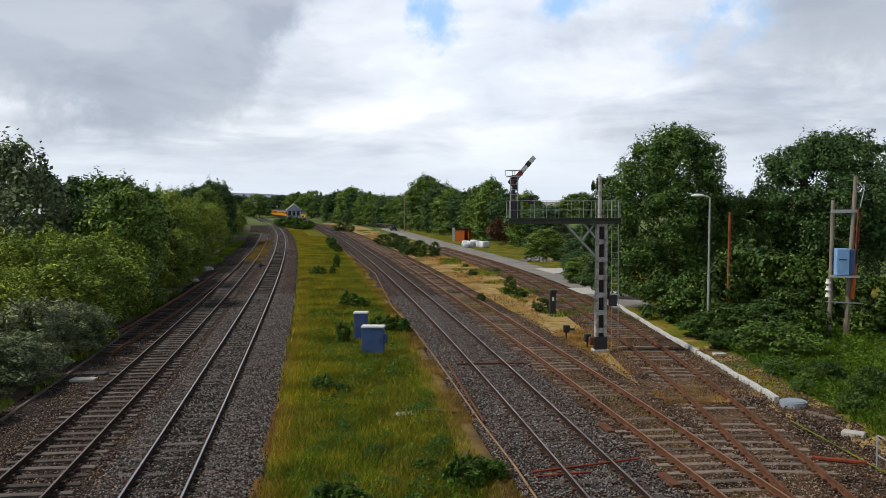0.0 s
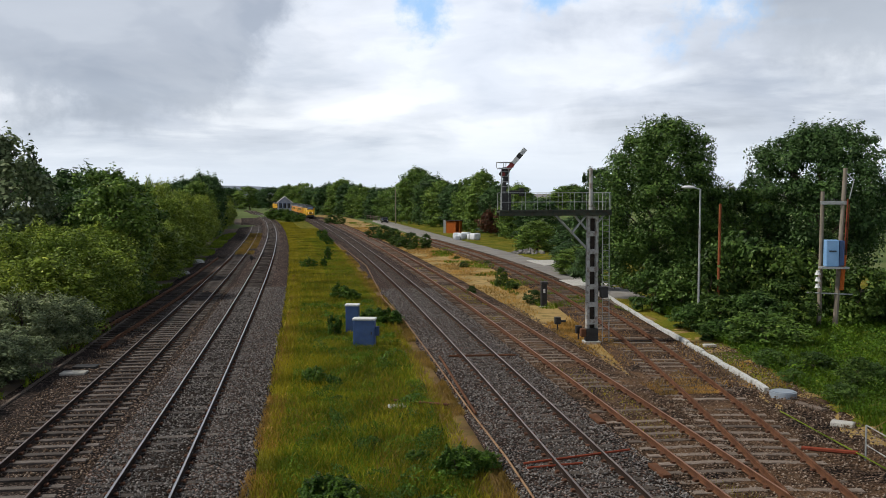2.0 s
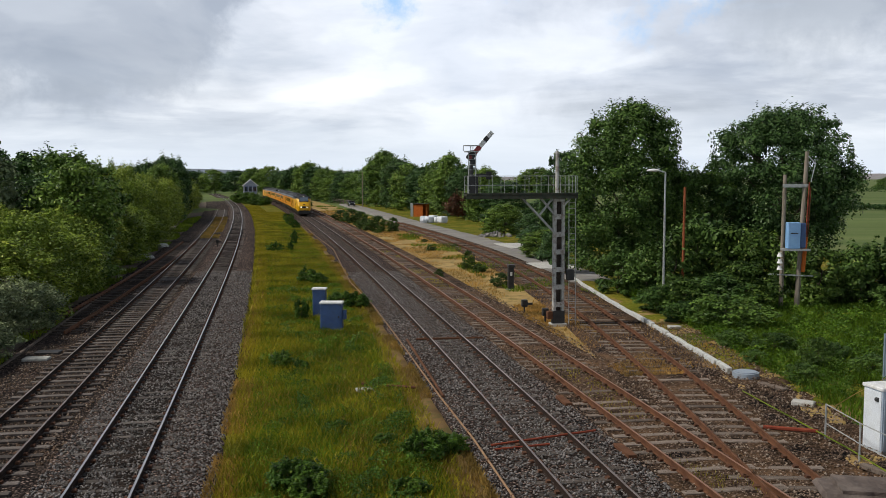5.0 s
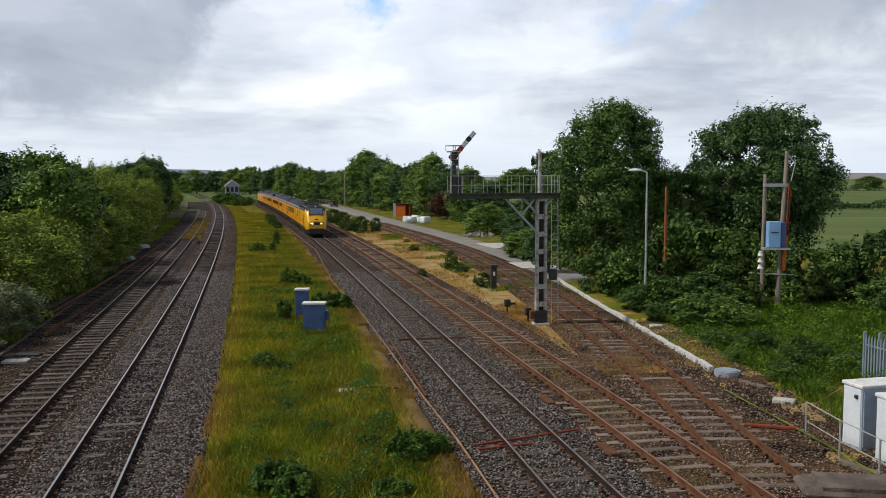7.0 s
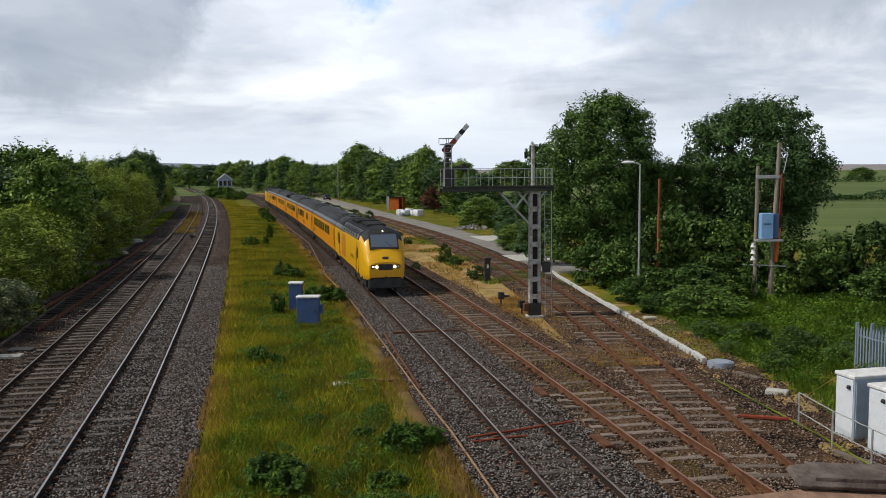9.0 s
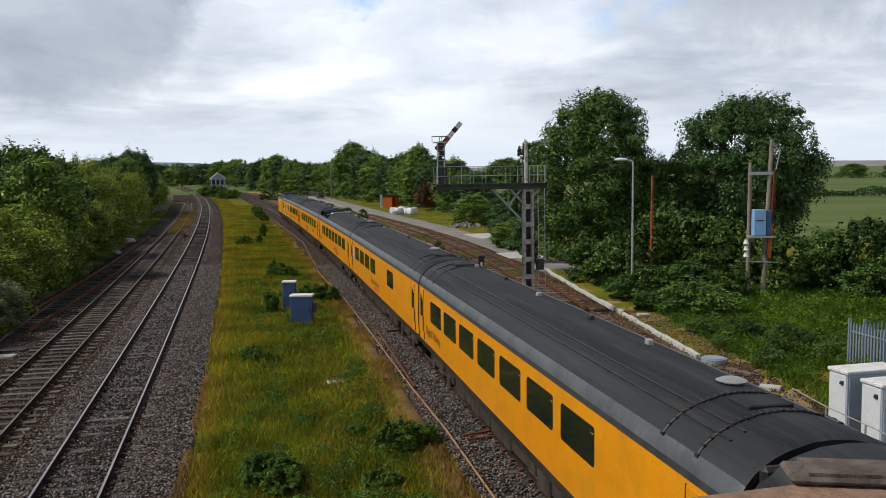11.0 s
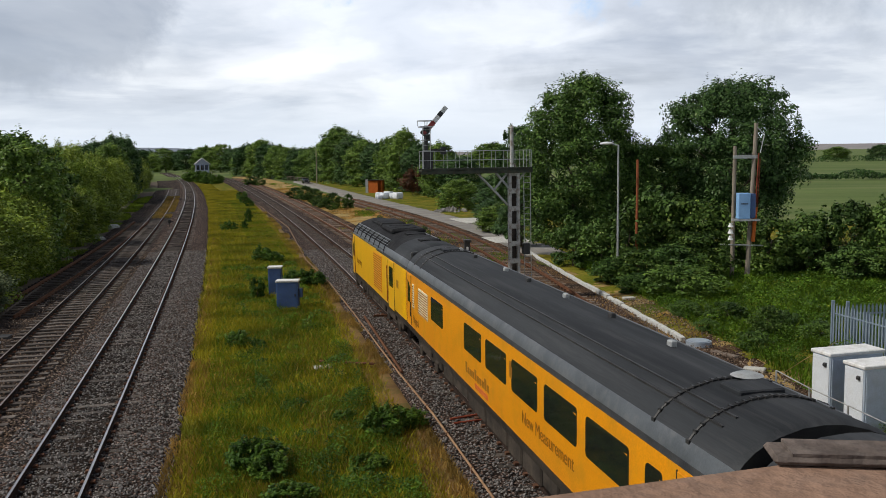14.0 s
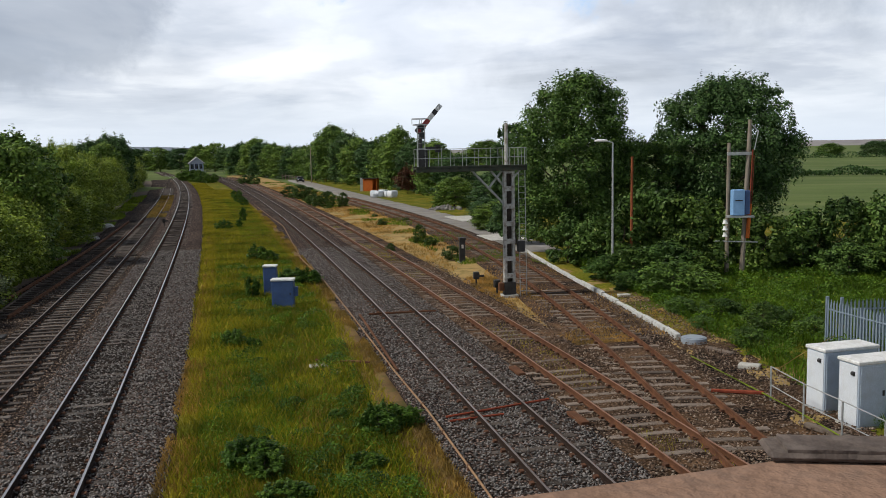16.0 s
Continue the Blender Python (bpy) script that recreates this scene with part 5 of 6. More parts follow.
# undergrowth below the tall trees, and the hedge behind the poles
for x, y, w, h, k in ((8.2, 58.5, 1.7, 3.0, 1), (9.6, 56.5, 1.7, 3.4, 1), (11.2, 55.5, 2.0, 4.2, 0), (12.8, 57, 2.2, 5.4, 1), (14.6, 56, 2.2, 4.6, 0), (16.2, 57, 2.2, 4.6, 2),
                      (9.2, 50.5, 1.2, 1.5, 1), (10.6, 50, 1.5, 2.0, 0), (12.2, 49.5, 1.7, 2.4, 1), (13.9, 50.5, 1.7, 2.8, 0), (11.7, 44.6, 1.7, 1.9, 2), (10.0, 47.0, 1.1, 1.1, 1), (10.9, 46.6, 1.2, 1.2, 1),
                      (19.0, 53, 1.9, 3.4, 0), (21.2, 53, 2.0, 3.8, 1), (23.4, 52.5, 2.1, 4.3, 0), (25.6, 52, 2.1, 4.7, 1), (27.6, 51.5, 2.0, 4.6, 0), (29.6, 51.5, 2.0, 4.6, 1), (22.4, 49.5, 1.5, 2.2, 1), (25.0, 49.0, 1.6, 2.6, 0), (18.0, 54.5, 1.5, 4.2, 1),
                      (12.6, 35.2, 0.7, 1.3, 0), (11.3, 33.0, 0.6, 0.8, 1), (13.5, 36.5, 0.8, 0.9, 1), (10.6, 40.0, 0.7, 0.8, 1), (12.0, 38.5, 0.9, 0.9, 0), (14.3, 34.3, 0.7, 0.9, 1), (10.6, 36.5, 0.5, 0.6, 1)):
    plant("shrub", SHRUB[k], SHRUB_TRUNK, pose(x, y, -0.3, 0, 0, x * 91), "pale green rounded bush on the bank" if k == 2 else "leafy green undergrowth bush on the bank", "bush", "bank undergrowth", (w * 1.15, w * 1.15, h / 1.75))

# weeds and saplings standing in the verges
for x, y, w, h in ((-13.0, 63, 0.9, 1.1), (-12.0, 62, 0.7, 0.8), (-8.5, 50.4, 0.9, 1.0), (-7.6, 51, 0.8, 0.9), (-9.9, 46.3, 0.45, 1.1), (-21.7, 89.2, 0.9, 1.0), (-21.8, 98.7, 0.5, 1.6), (-20.4, 90.5, 0.4, 0.9),
                   (-8.2, 34.4, 0.6, 0.7), (-7.3, 33.9, 0.4, 0.5), (-1.5, 23.7, 0.6, 0.75), (-1.0, 23.9, 0.45, 0.6), (-5.0, 21.4, 0.6, 0.55), (-4.2, 20.2, 0.6, 0.6), (-1.9, 20.4, 0.5, 0.5), (-1.8, 23.2, 0.6, 0.8), (-4.6, 20.8, 0.7, 0.75), (-3.4, 18.6, 0.6, 0.5), (-6.6, 31.5, 0.35, 0.3), (-3.0, 24.6, 0.35, 0.35),
                   (-28.5, 130, 0.8, 1.2), (-31, 138, 0.8, 1.4), (-34.5, 152, 1.2, 1.4), (-60.5, 238, 2.5, 2.4), (-64, 243, 2.5, 2.2), (-68, 252, 3, 3.2), (-72, 258, 3, 3.0), (-75, 266, 3, 2.6)):
    plant("weed_bush", WEED[int(y) % 2], SHRUB_TRUNK, pose(x, y, -0.28, 0, 0, x * 131), "dark green broad-leaved weed clump in the verge", "bush", "verge weeds", (w, w, h / 1.5))
for x, y, w, h in ((-3.9, 67, 0.4, 0.7), (-1.9, 73, 0.55, 1.6), (-1.0, 71, 0.7, 0.7), (0.6, 61.5, 0.7, 1.0), (-15.4, 122, 1.3, 2.3), (-13.6, 124, 1.0, 2.0), (-17, 126, 1.3, 1.6), (-18.6, 130, 1.2, 1.6), (-20.5, 140, 1.6, 2.2), (-23, 147, 1.6, 2.4),
                   (-25.5, 152, 1.5, 2.0), (-6.2, 92, 0.6, 0.6), (-3.9, 97, 0.4, 0.4), (-7.8, 104, 0.4, 0.4), (-49, 226, 2.0, 2.2), (-46, 222, 2, 2)):
    plant("weed_bush", SHRUB[0], SHRUB_TRUNK, pose(x, y, -0.3, 0, 0, x * 71), "green sapling bush on the straw verge", "bush", "straw verge bushes", (w, w, h / 1.75))

# far row of trees behind the lane, trees about the curve and beyond the hedge
FAR_ROW = [(1.5, 118, 4.5, 3, 0), (5.5, 92, 3.2, 3.0, 1), (5.0, 84, 3.0, 2.2, 0), (6.5, 104, 5.5, 3.5, 1), (2.0, 140, 7.5, 4.2, 1), (-1.0, 152, 9.5, 4.2, 2), (-4.5, 163, 10.2, 4.0, 1), (-8.0, 174, 12.4, 4.6, 2),
           (-10.5, 186, 11.8, 4.6, 0), (-14.5, 196, 11.0, 4.6, 1), (-18, 205, 11.6, 5.0, 0), (-22.5, 218, 13.0, 5, 1), (-27.0, 232, 15.6, 6.4, 0), (-30.5, 244, 14, 5, 1), (-34, 252, 11.0, 5, 2), (-38.5, 262, 10.6, 5.4, 0), (-43.5, 272, 10.4, 5.4, 1),
           (-48.5, 282, 10.6, 5.6, 0), (-54, 292, 11, 5.6, 2), (-58.5, 300, 12.2, 5.8, 1), (-63.5, 308, 13.8, 6.2, 0), (-69, 318, 12.6, 6, 1), (-74, 330, 9.6, 5.6, 2)]
for i, (x, y, top, w, k) in enumerate(FAR_ROW):
    tree_at(x, y, top, w, k, "leafy green tree in the row beyond the lane", "trees beyond the lane")
for x, y, top, w, k in ((-98, 420, 12, 7, 1), (-106, 425, 14, 7, 0), (-115, 432, 12.5, 8, 2), (-126, 440, 12, 8, 1), (-138, 446, 12.5, 8, 0), (-150, 450, 12, 8, 1), (-163, 455, 13, 9, 2), (-90, 410, 11, 7, 0), (-84, 395, 9, 6, 2), (-178, 460, 13, 9, 0)):
    tree_at(x, y, top, w, k, "hazy green tree beyond the curve", "trees beyond the curve")
for x, y, top, w, k in ((-55, 152, 12.2, 4.2, 1), (-58.5, 158, 11.6, 4.4, 0), (-58, 150, 11.2, 4, 1), (-53.5, 143, 10.6, 3.8, 0), (-60, 162, 10.4, 3.8, 2), (-64, 174, 10.4, 4, 0), (-29.5, 62, 9.3, 3.4, 0), (-33, 66, 8.6, 3.4, 1), (-36, 76, 10.6, 4.2, 0), (-41, 80, 10.8, 4.4, 1), (-63, 109, 13, 5, 1),
                        (-69, 182, 11, 5, 1), (-74, 202, 11, 5, 0), (-82, 224, 11, 5.5, 2), (-92, 247, 11.5, 6, 1), (-103, 272, 12, 6, 0), (-118, 302, 12, 7, 1), (-136, 337, 13, 8, 0)):
    tree_at(x, y, top, w, k, "leafy tree standing behind the lineside hedge", "trees behind the hedge")
WILLOW = crown_mesh("crown", LEAF_GREY, 4.0, 4.0, 1.0, 12, 130, 70, 0.2, 90, lump=0.25, spiky=0.6, taper=0.3)
plant("tree", WILLOW, FAR_TRUNK, pose(-36.5, 61, -0.4, 0, 0, 20), "wind-blown silvery willow behind the hedge", "tree", "trees behind the hedge")
COPPER = crown_mesh("crown", LEAF_RED, 2.6, 2.6, 0.2, 4.6, 60, 60, 0.16, 91, lump=0.3, spiky=0.3)
plant("shrub", COPPER, SHRUB_TRUNK, pose(-6.0, 158, -0.3, 0, 0, 0), "copper-leaved shrub beside the white bags", "bush")
for i, (x, y, top, w) in enumerate(((62, 470, 7, 6), (150, 480, 8, 8), (175, 480, 9, 7), (205, 480, 8, 8), (235, 490, 9, 9), (20, 400, 11.8, 12), (34, 410, 9, 9), (-2, 420, 9, 9), (270, 500, 8, 9))):
    tree_at(x, y, top, w, i % 3, "distant round tree in a field hedge", "field trees")


def field_hedge(name, x0, x1, y, h, seed):
    g = np.random.default_rng(seed)
    n = 9000
    x = g.uniform(x0, x1, n)
    pos = np.c_[x, y + g.normal(0, 0.8, n) + (x - x0) * 0.04, -0.5 + h * g.uniform(0, 1, n) * (0.8 + 0.3 * np.sin(x * 0.4))]
    nr = g.normal(size=(n, 3)) + (0, -0.5, 0.5)
    nr /= np.linalg.norm(nr, axis=1, keepdims=True)
    tagged(new(name, quads_mesh(name, leaf_quads(pos, nr, 0.3, 0.6, seed), LEAF_DARK)), "dark trimmed hedgerow between green fields", "hedge", kind="stuff")


field_hedge("field_hedge", 40, 170, 215, 2.0, 5)
field_hedge("field_hedge", 20, 320, 455, 3.0, 6)


# ---- lineside things ----
def semaphore_gantry():
    t = thing("signal_gantry", "white steel cantilever gantry with one raised semaphore arm", "railway signal")
    t.matrix_basis = pose(3.35, 45.4, -0.25, 0, 0, 11.5)
    # column of two channels with batten plates
    for x in (-0.22, 0.2):
        part("column_channel", boxes(((x - 0.07, -0.16, 0), (x + 0.07, 0.16, 6.45)), bev=0.015), POST_PAINT, t)
    for k in range(7):
        part("batten_plate", boxes(((-0.3, -0.185, 0.95 + k * 0.88), (0.27, -0.165, 1.2 + k * 0.88)), bev=0.005), POST_PAINT, t)
    # dark plate added as the shade in the open gap of the column
    part("column_gap_shade", boxes(((-0.16, 0.02, 0), (0.12, 0.06, 6.4))), GRIME, t, "dark plate as shade in the gap between the channels")
    part("column_foot", boxes(((-0.42, -0.32, -0.1), (0.4, 0.32, 0.12)), bev=0.03), CONCRETE, t)
    part("black_base", boxes(((-0.325, -0.19, 0.02), (0.29, 0.19, 0.75)), bev=0.01), BLACK, t, "black painted column base")
    part("deck", boxes(((-4.75, -0.45, 6.52), (0.85, 0.45, 6.60)), ((-4.75, -0.45, 6.38), (0.85, -0.37, 6.66)), ((-4.75, 0.37, 6.38), (0.85, 0.45, 6.66)), bev=0.01), DECK_STEEL, t, "dark rusty walkway deck")
    for a, b in (((-1.9, 0, 6.42), (-0.15, 0, 4.6)), ((-0.15, 0, 5.5), (-0.95, 0, 6.42)), ((-1.05, 0, 5.5), (-0.3, 0, 6.42)), ((0.15, 0, 5.9), (0.6, 0, 6.42))):
        part("brace", rods((a, b, 0.06), n=6), GALV, t)
    for y in (-0.42, 0.42):
        for x in np.linspace(-4.7, 0.8, 10):
            part("railing_post", rods(((x, y, 6.6), (x, y, 7.5), 0.014), n=6), GALV, t)
        for z in (7.05, 7.5):
            part("handrail", rods(((-4.7, y, z), (0.8, y, z), 0.014), n=6), GALV, t)
    part("stub_post", rods(((-0.1, 0, 6.6), (-0.1, 0, 8.6), 0.1, 0.09), ((-0.1, 0, 8.6), (-0.1, 0, 8.72), 0.13, 0.05), n=10), POST_PAINT, t, "pale stub post above the column")
    d = part("signal_doll", rods(((-4.44, 0, 6.6), (-4.44, 0, 8.75), 0.11, 0.09), n=10), BLACK, t)
    for x in (-4.64, -4.28):
        part("doll_ladder_side", rods(((x, -0.3, 6.6), (x, -0.3, 8.7), 0.025), n=6), GALV, t)
    for k in range(8):
        part("ladder_rung", rods(((-4.64, -0.3, 6.8 + k * 0.25), (-4.28, -0.3, 6.8 + k * 0.25), 0.014), n=5), GALV, d)
    bm = bmesh.new()
    ring = [(-4.44 + 0.42 * math.cos(a), -0.1 + 0.3 * math.sin(a), 8.98) for a in np.linspace(0, 6.283, 17)]
    for p, q in zip(ring[:-1], ring[1:]):
        rod(bm, p, q, 0.022, n=6)
    for p in ring[::4]:
        rod(bm, p, (p[0], p[1], 8.72), 0.018, n=6)
    part("safety_loop", bm, GALV, t, "galvanised safety loop at the top")
    part("loop_platform", boxes(((-4.78, -0.35, 8.66), (-4.12, 0.2, 8.72))), GALV, t)
    arm = part("semaphore_arm", boxes(((0, -0.012, -0.115), (1.36, 0.012, 0.115)), bev=0.005), WHITE_PAINT, t, "white raised arm with a black band")
    arm.matrix_basis = pose(-4.33, -0.2, 8.62, 0, -49, 0)
    part("arm_band", boxes(((0.78, -0.018, -0.117), (1.02, 0.018, 0.117))), BLACK, arm, "black band")
    part("arm_root", boxes(((-0.05, -0.016, -0.118), (0.42, 0.016, 0.118))), RED_DARK, arm, "dark red arm root")
    sp = part("spectacle", boxes(((-0.45, -0.03, -0.16), (0.05, 0.03, 0.2)), bev=0.05), BLACK, arm)
    part("spectacle_lens", rods(((-0.3, -0.04, 0.02), (-0.3, 0.04, 0.02), 0.1), n=14), RED_DARK, sp)
    part("signal_lamp", boxes(((-4.5, -0.3, 8.0), (-4.28, -0.08, 8.35)), bev=0.02), BLACK, t)
    part("balance_weight", boxes(((-4.3, -0.3, 7.45), (-3.5, -0.12, 7.62)), ((-3.75, -0.3, 7.35), (-3.5, -0.12, 7.72)), bev=0.02), BLACK, t, "black balance weight lever")
    part("junction_box", boxes(((-4.6, -0.32, 6.65), (-4.15, -0.1, 7.5)), bev=0.02), BLACK, t)
    # access ladder
    for x in (0.48, 0.82):
        part("ladder_side", rods(((x, -0.25, 0), (x - 0.05, -0.25, 7.5), 0.022), n=6), GALV, t)
    for k in range(20):
        part("ladder_rung", rods(((0.48 - 0.05 * k / 20, -0.25, 0.3 + k * 0.31), (0.82 - 0.05 * k / 20, -0.25, 0.3 + k * 0.31), 0.012), n=5), GALV, t)
    part("telephone_box", boxes(((0.35, -0.4, 2.3), (0.72, -0.1, 2.85)), bev=0.03), BLACK, t)
    part("pulley_bracket", boxes(((-0.62, -0.3, 0.35), (-0.35, 0, 0.75)), bev=0.03), RAIL_RUST, t, "rusty wire pulley bracket")


RED_DARK = plain("dark_signal_red", (0.2, 0.02, 0.02), (0.28, 0.03, 0.025), 3, 0.5)
semaphore_gantry()


def lineside_cabinet(x, y, w, d, h, turn, mat, label, pocket=False, z=-0.3, doors=1):
    t = thing("equipment_cabinet", label, "cabinet", "lineside cabinets")
    t.matrix_basis = pose(x, y, z, 0, 0, turn)
    part("body", boxes(((-w / 2, -d / 2, 0.08), (w / 2, d / 2, h - 0.1)), bev=0.015), mat, t)
    part("plinth", boxes(((-w / 2 - 0.04, -d / 2 - 0.04, -0.1), (w / 2 + 0.04, d / 2 + 0.04, 0.085))), CONCRETE, t)
    part("lid", boxes(((-w / 2 - 0.04, -d / 2 - 0.04, h - 0.1), (w / 2 + 0.04, d / 2 + 0.04, h)), bev=0.02), WHITE_PAINT, t, "white overhanging lid")
    for k in range(doors):
        x0, x1 = -w / 2 + 0.05 + k * (w - 0.1) / doors, -w / 2 + 0.05 + (k + 1) * (w - 0.1) / doors - 0.02
        dr = part("door", boxes(((x0, -d / 2 - 0.018, 0.14), (x1, -d / 2, h - 0.16)), bev=0.006), mat, t)
        part("handle", boxes(((x1 - 0.12, -d / 2 - 0.045, h * 0.48), (x1 - 0.06, -d / 2 - 0.016, h * 0.56)), bev=0.008), BLACK, dr)
        for z1 in (0.3, h - 0.4):
            part("hinge", boxes(((x0 - 0.005, -d / 2 - 0.03, z1), (x0 + 0.03, -d / 2 - 0.015, z1 + 0.1))), mat, dr)
    if pocket:
        part("side_box", boxes(((w / 2, -0.1, h * 0.42), (w / 2 + 0.18, 0.12, h * 0.72)), bev=0.01), mat, t)
    return t


lineside_cabinet(-7.75, 43.2, 1.05, 0.55, 1.5, 2, BLUE_STEEL, "weathered blue steel cabinet with white lid in grass", True)
lineside_cabinet(-9.15, 47.4, 0.68, 0.5, 1.65, 2, BLUE_STEEL, "narrow blue steel cabinet with white lid in grass")
# one white steel in two colours: lit end face, bluish shade on the rest
CABINET_LIT = plain("white_steel_lit_face", (0.62, 0.66, 0.71), (0.70, 0.74, 0.78), 1.5, 0.5, 0, 0.05, 30, dirt=(0.5, 0.5, 0.48), amount=0.3)
CABINET_SHADED = plain("white_steel_shaded_blue", (0.40, 0.47, 0.56), (0.48, 0.55, 0.64), 1.2, 0.5, 0, 0.05, 30, dirt=(0.34, 0.37, 0.40), amount=0.4)
for x, y in ((11.2, 25.0), (11.45, 23.5)):
    c = lineside_cabinet(x, y, 1.75, 0.75, 1.85, 16, CABINET_SHADED, "tall pale steel cabinet with white lid behind the handrail", doors=2)
    part("lifting_eye", rods(((-0.9, -0.25, 1.5), (-0.9, -0.15, 1.5), 0.06), n=10), BLACK, c)
    # plate added to paint the sunlit end whiter than the body
    part("lit_end_face", boxes(((-0.895, -0.34, 0.12), (-0.876, 0.34, 1.72)), bev=0.008), CABINET_LIT, c, "end face in lit white")


def palisade(x0, y0, x1, y1, n, h=1.8):
    t = thing("palisade_fence", "blue-grey galvanised steel palisade fence", "fence", "palisade fencing")
    a, b = Vector((x0, y0, -0.3)), Vector((x1, y1, -0.3))
    u = (b - a).normalized()
    ang = math.degrees(math.atan2(u.y, u.x))
    me = None
    for k in range(n):
        p = a.lerp(b, k / (n - 1))
        if me is None:
            bm = boxes(((-0.035, -0.012, 0.05), (0.035, 0.012, h - 0.08)))
            pale_tip = [(-0.035, 0, h - 0.08), (0.035, 0, h - 0.08), (0, 0, h + 0.05)]
            bm.faces.new([bm.verts.new(q) for q in pale_tip])
            me = bpy.data.meshes.new("pale")
            bm.to_mesh(me)
            bm.free()
            me.materials.append(FENCE_BLUE)
        o = new("pale", me)
        o.parent, o.matrix_basis = t, pose(p.x, p.y, p.z, 0, 0, ang)
    for z in (0.35, h - 0.35):
        part("rail", rods((a + Vector((0, 0.04, z)), b + Vector((0, 0.04, z)), 0.03), n=6), FENCE_BLUE, t)
    for k in range(max(2, n // 9)):
        p = a.lerp(b, k / max(1, n // 9 - 1) * 0.98)
        part("post", boxes(((p.x - 0.05, p.y + 0.05, -0.4), (p.x + 0.05, p.y + 0.15, h - 0.2))), FENCE_BLUE, t)


FENCE_BLUE = plain("blue_grey_fence_steel", (0.19, 0.24, 0.31), (0.26, 0.32, 0.39), 3, 0.5, 0.2, 0.1, 40)
palisade(14.05, 32.6, 14.9, 28.6, 26)
palisade(14.5, 32.4, 19.5, 33.0, 34)


def handrail_fence():
    t = thing("handrail", "pale galvanised handrail with two rails by cabinets", "handrail")
    posts = [(9.5, 25.8), (9.66, 23.8), (9.95, 22.1), (10.2, 20.4)]
    for x, y in posts:
        part("post", rods(((x, y, -0.4), (x, y, 0.75), 0.028), n=8), GALV, t)
    for (x0, y0), (x1, y1) in zip(posts[:-1], posts[1:]):
        for z in (0.2, 0.75):
            part("rail", rods(((x0, y0, z), (x1, y1, z), 0.016), n=8), GALV, t)


handrail_fence()
k = thing("wire_rope", "thin pale wire rope along the bank edge", "wire")
part("rope", rods(((9.6, 25.9, 0.55), (11.0, 27.6, 0.62), 0.014), ((11.0, 27.6, 0.62), (13.6, 31.0, 0.5), 0.014), n=5), GRASS_DRY, k)


def kerb():
    pts = np.array([(5.75, 69), (6.2, 63.3), (6.72, 57.5), (7.15, 52.6), (7.84, 47.0), (8.32, 41.9), (8.74, 37.9), (9.05, 34.3)])
    t = thing("white_kerb", "long whitewashed stone kerb beside the branch track", "kerb", kind="structure")
    q = random.Random(2)
    y = 34.4
    while y < 68.5:
        ln = min(q.uniform(1.1, 1.5), 69 - y)
        x0, x1 = (float(np.interp(v, pts[::-1, 1], pts[::-1, 0])) for v in (y, y + ln - 0.03))
        ang = math.degrees(math.atan2(ln, x1 - x0)) - 90
        bm = boxes(((-0.095, 0, -0.45), (0.095, math.hypot(ln, x1 - x0) - 0.02, 0.0)), bev=0.03)
        o = part("kerb_stone", bm, KERB_WHITE, t)
        o.matrix_basis = pose(x0, y, -0.06 + q.uniform(-0.03, 0.03), 0, q.uniform(-5, 5), ang + q.uniform(-1.6, 1.6))
        y += ln


kerb()


def single(name, bm, mat, m, label, category, group=""):
    o = part(name, bm, mat, None, smooth=False)
    o.matrix_basis = m
    return tagged(o, label, category, group)


single("manhole_cover", rods(((0, 0, 0), (0, 0, 0.22), 0.48), ((0, 0, 0.22), (0, 0, 0.25), 0.40), n=28), GREY_STEEL, pose(9.5, 33.9, -0.3), "round grey-blue manhole cover at the kerb end", "manhole cover")
single("concrete_block", boxes(((-0.35, -0.2, 0), (0.35, 0.2, 0.16)), bev=0.03), CONCRETE, pose(10.2, 29.7, -0.28, 0, 0, -28), "broken pale concrete block on brown earth", "concrete block")
single("concrete_slab", boxes(((-0.6, -0.14, 0), (0.6, 0.14, 0.1)), bev=0.02), WOOD_PALE, pose(10.0, 32.3, -0.3, 0, 0, -60), "dirty concrete slab in the earth", "concrete slab")
single("concrete_slab", boxes(((-0.3, -0.2, 0), (0.3, 0.2, 0.12)), bev=0.02), CONCRETE, pose(9.0, 44.7, -0.25, 0, 0, 10), "small pale concrete slab beyond the kerb", "concrete slab")
single("timber_baulk", boxes(((-0.9, -0.09, 0), (0.9, 0.09, 0.14)), bev=0.02), WOOD_PALE, pose(9.9, 22.4, -0.25, 0, 0, -62), "weathered timber baulk on the ground", "timber")
single("concrete_pad", boxes(((-1.6, -2.5, 0), (1.6, 2.5, 0.12)), bev=0.03), CONCRETE, pose(5.0, 76, -0.3, 0, 0, 12), "pale concrete pad beside the lane", "concrete pad")
single("concrete_pad", boxes(((-2.2, -3.5, 0), (2.2, 3.5, 0.14)), bev=0.03), CONCRETE, pose(3.3, 98, -0.3, 0, 0, 16), "pale concrete pad beside the lane", "concrete pad")


def rubble(x, y, sx, sy, n, mat, label, seed, size=0.35):
    g = random.Random(seed)
    bm = bmesh.new()
    for _ in range(n):
        a, r = g.uniform(0, 6.28), math.sqrt(g.random())
        px, py = math.cos(a) * r * sx, math.sin(a) * r * sy
        h = (1 - r) * size * 2
        res = bmesh.ops.create_icosphere(bm, subdivisions=1, radius=size * g.uniform(0.4, 1))
        for v in res["verts"]:
            v.co = v.co * g.uniform(0.75, 1.2) + Vector((px, py, h * g.uniform(0.2, 1)))
    o = single("rubble_heap", bm, mat, pose(x, y, -0.25), label, "rubble heap")
    return o


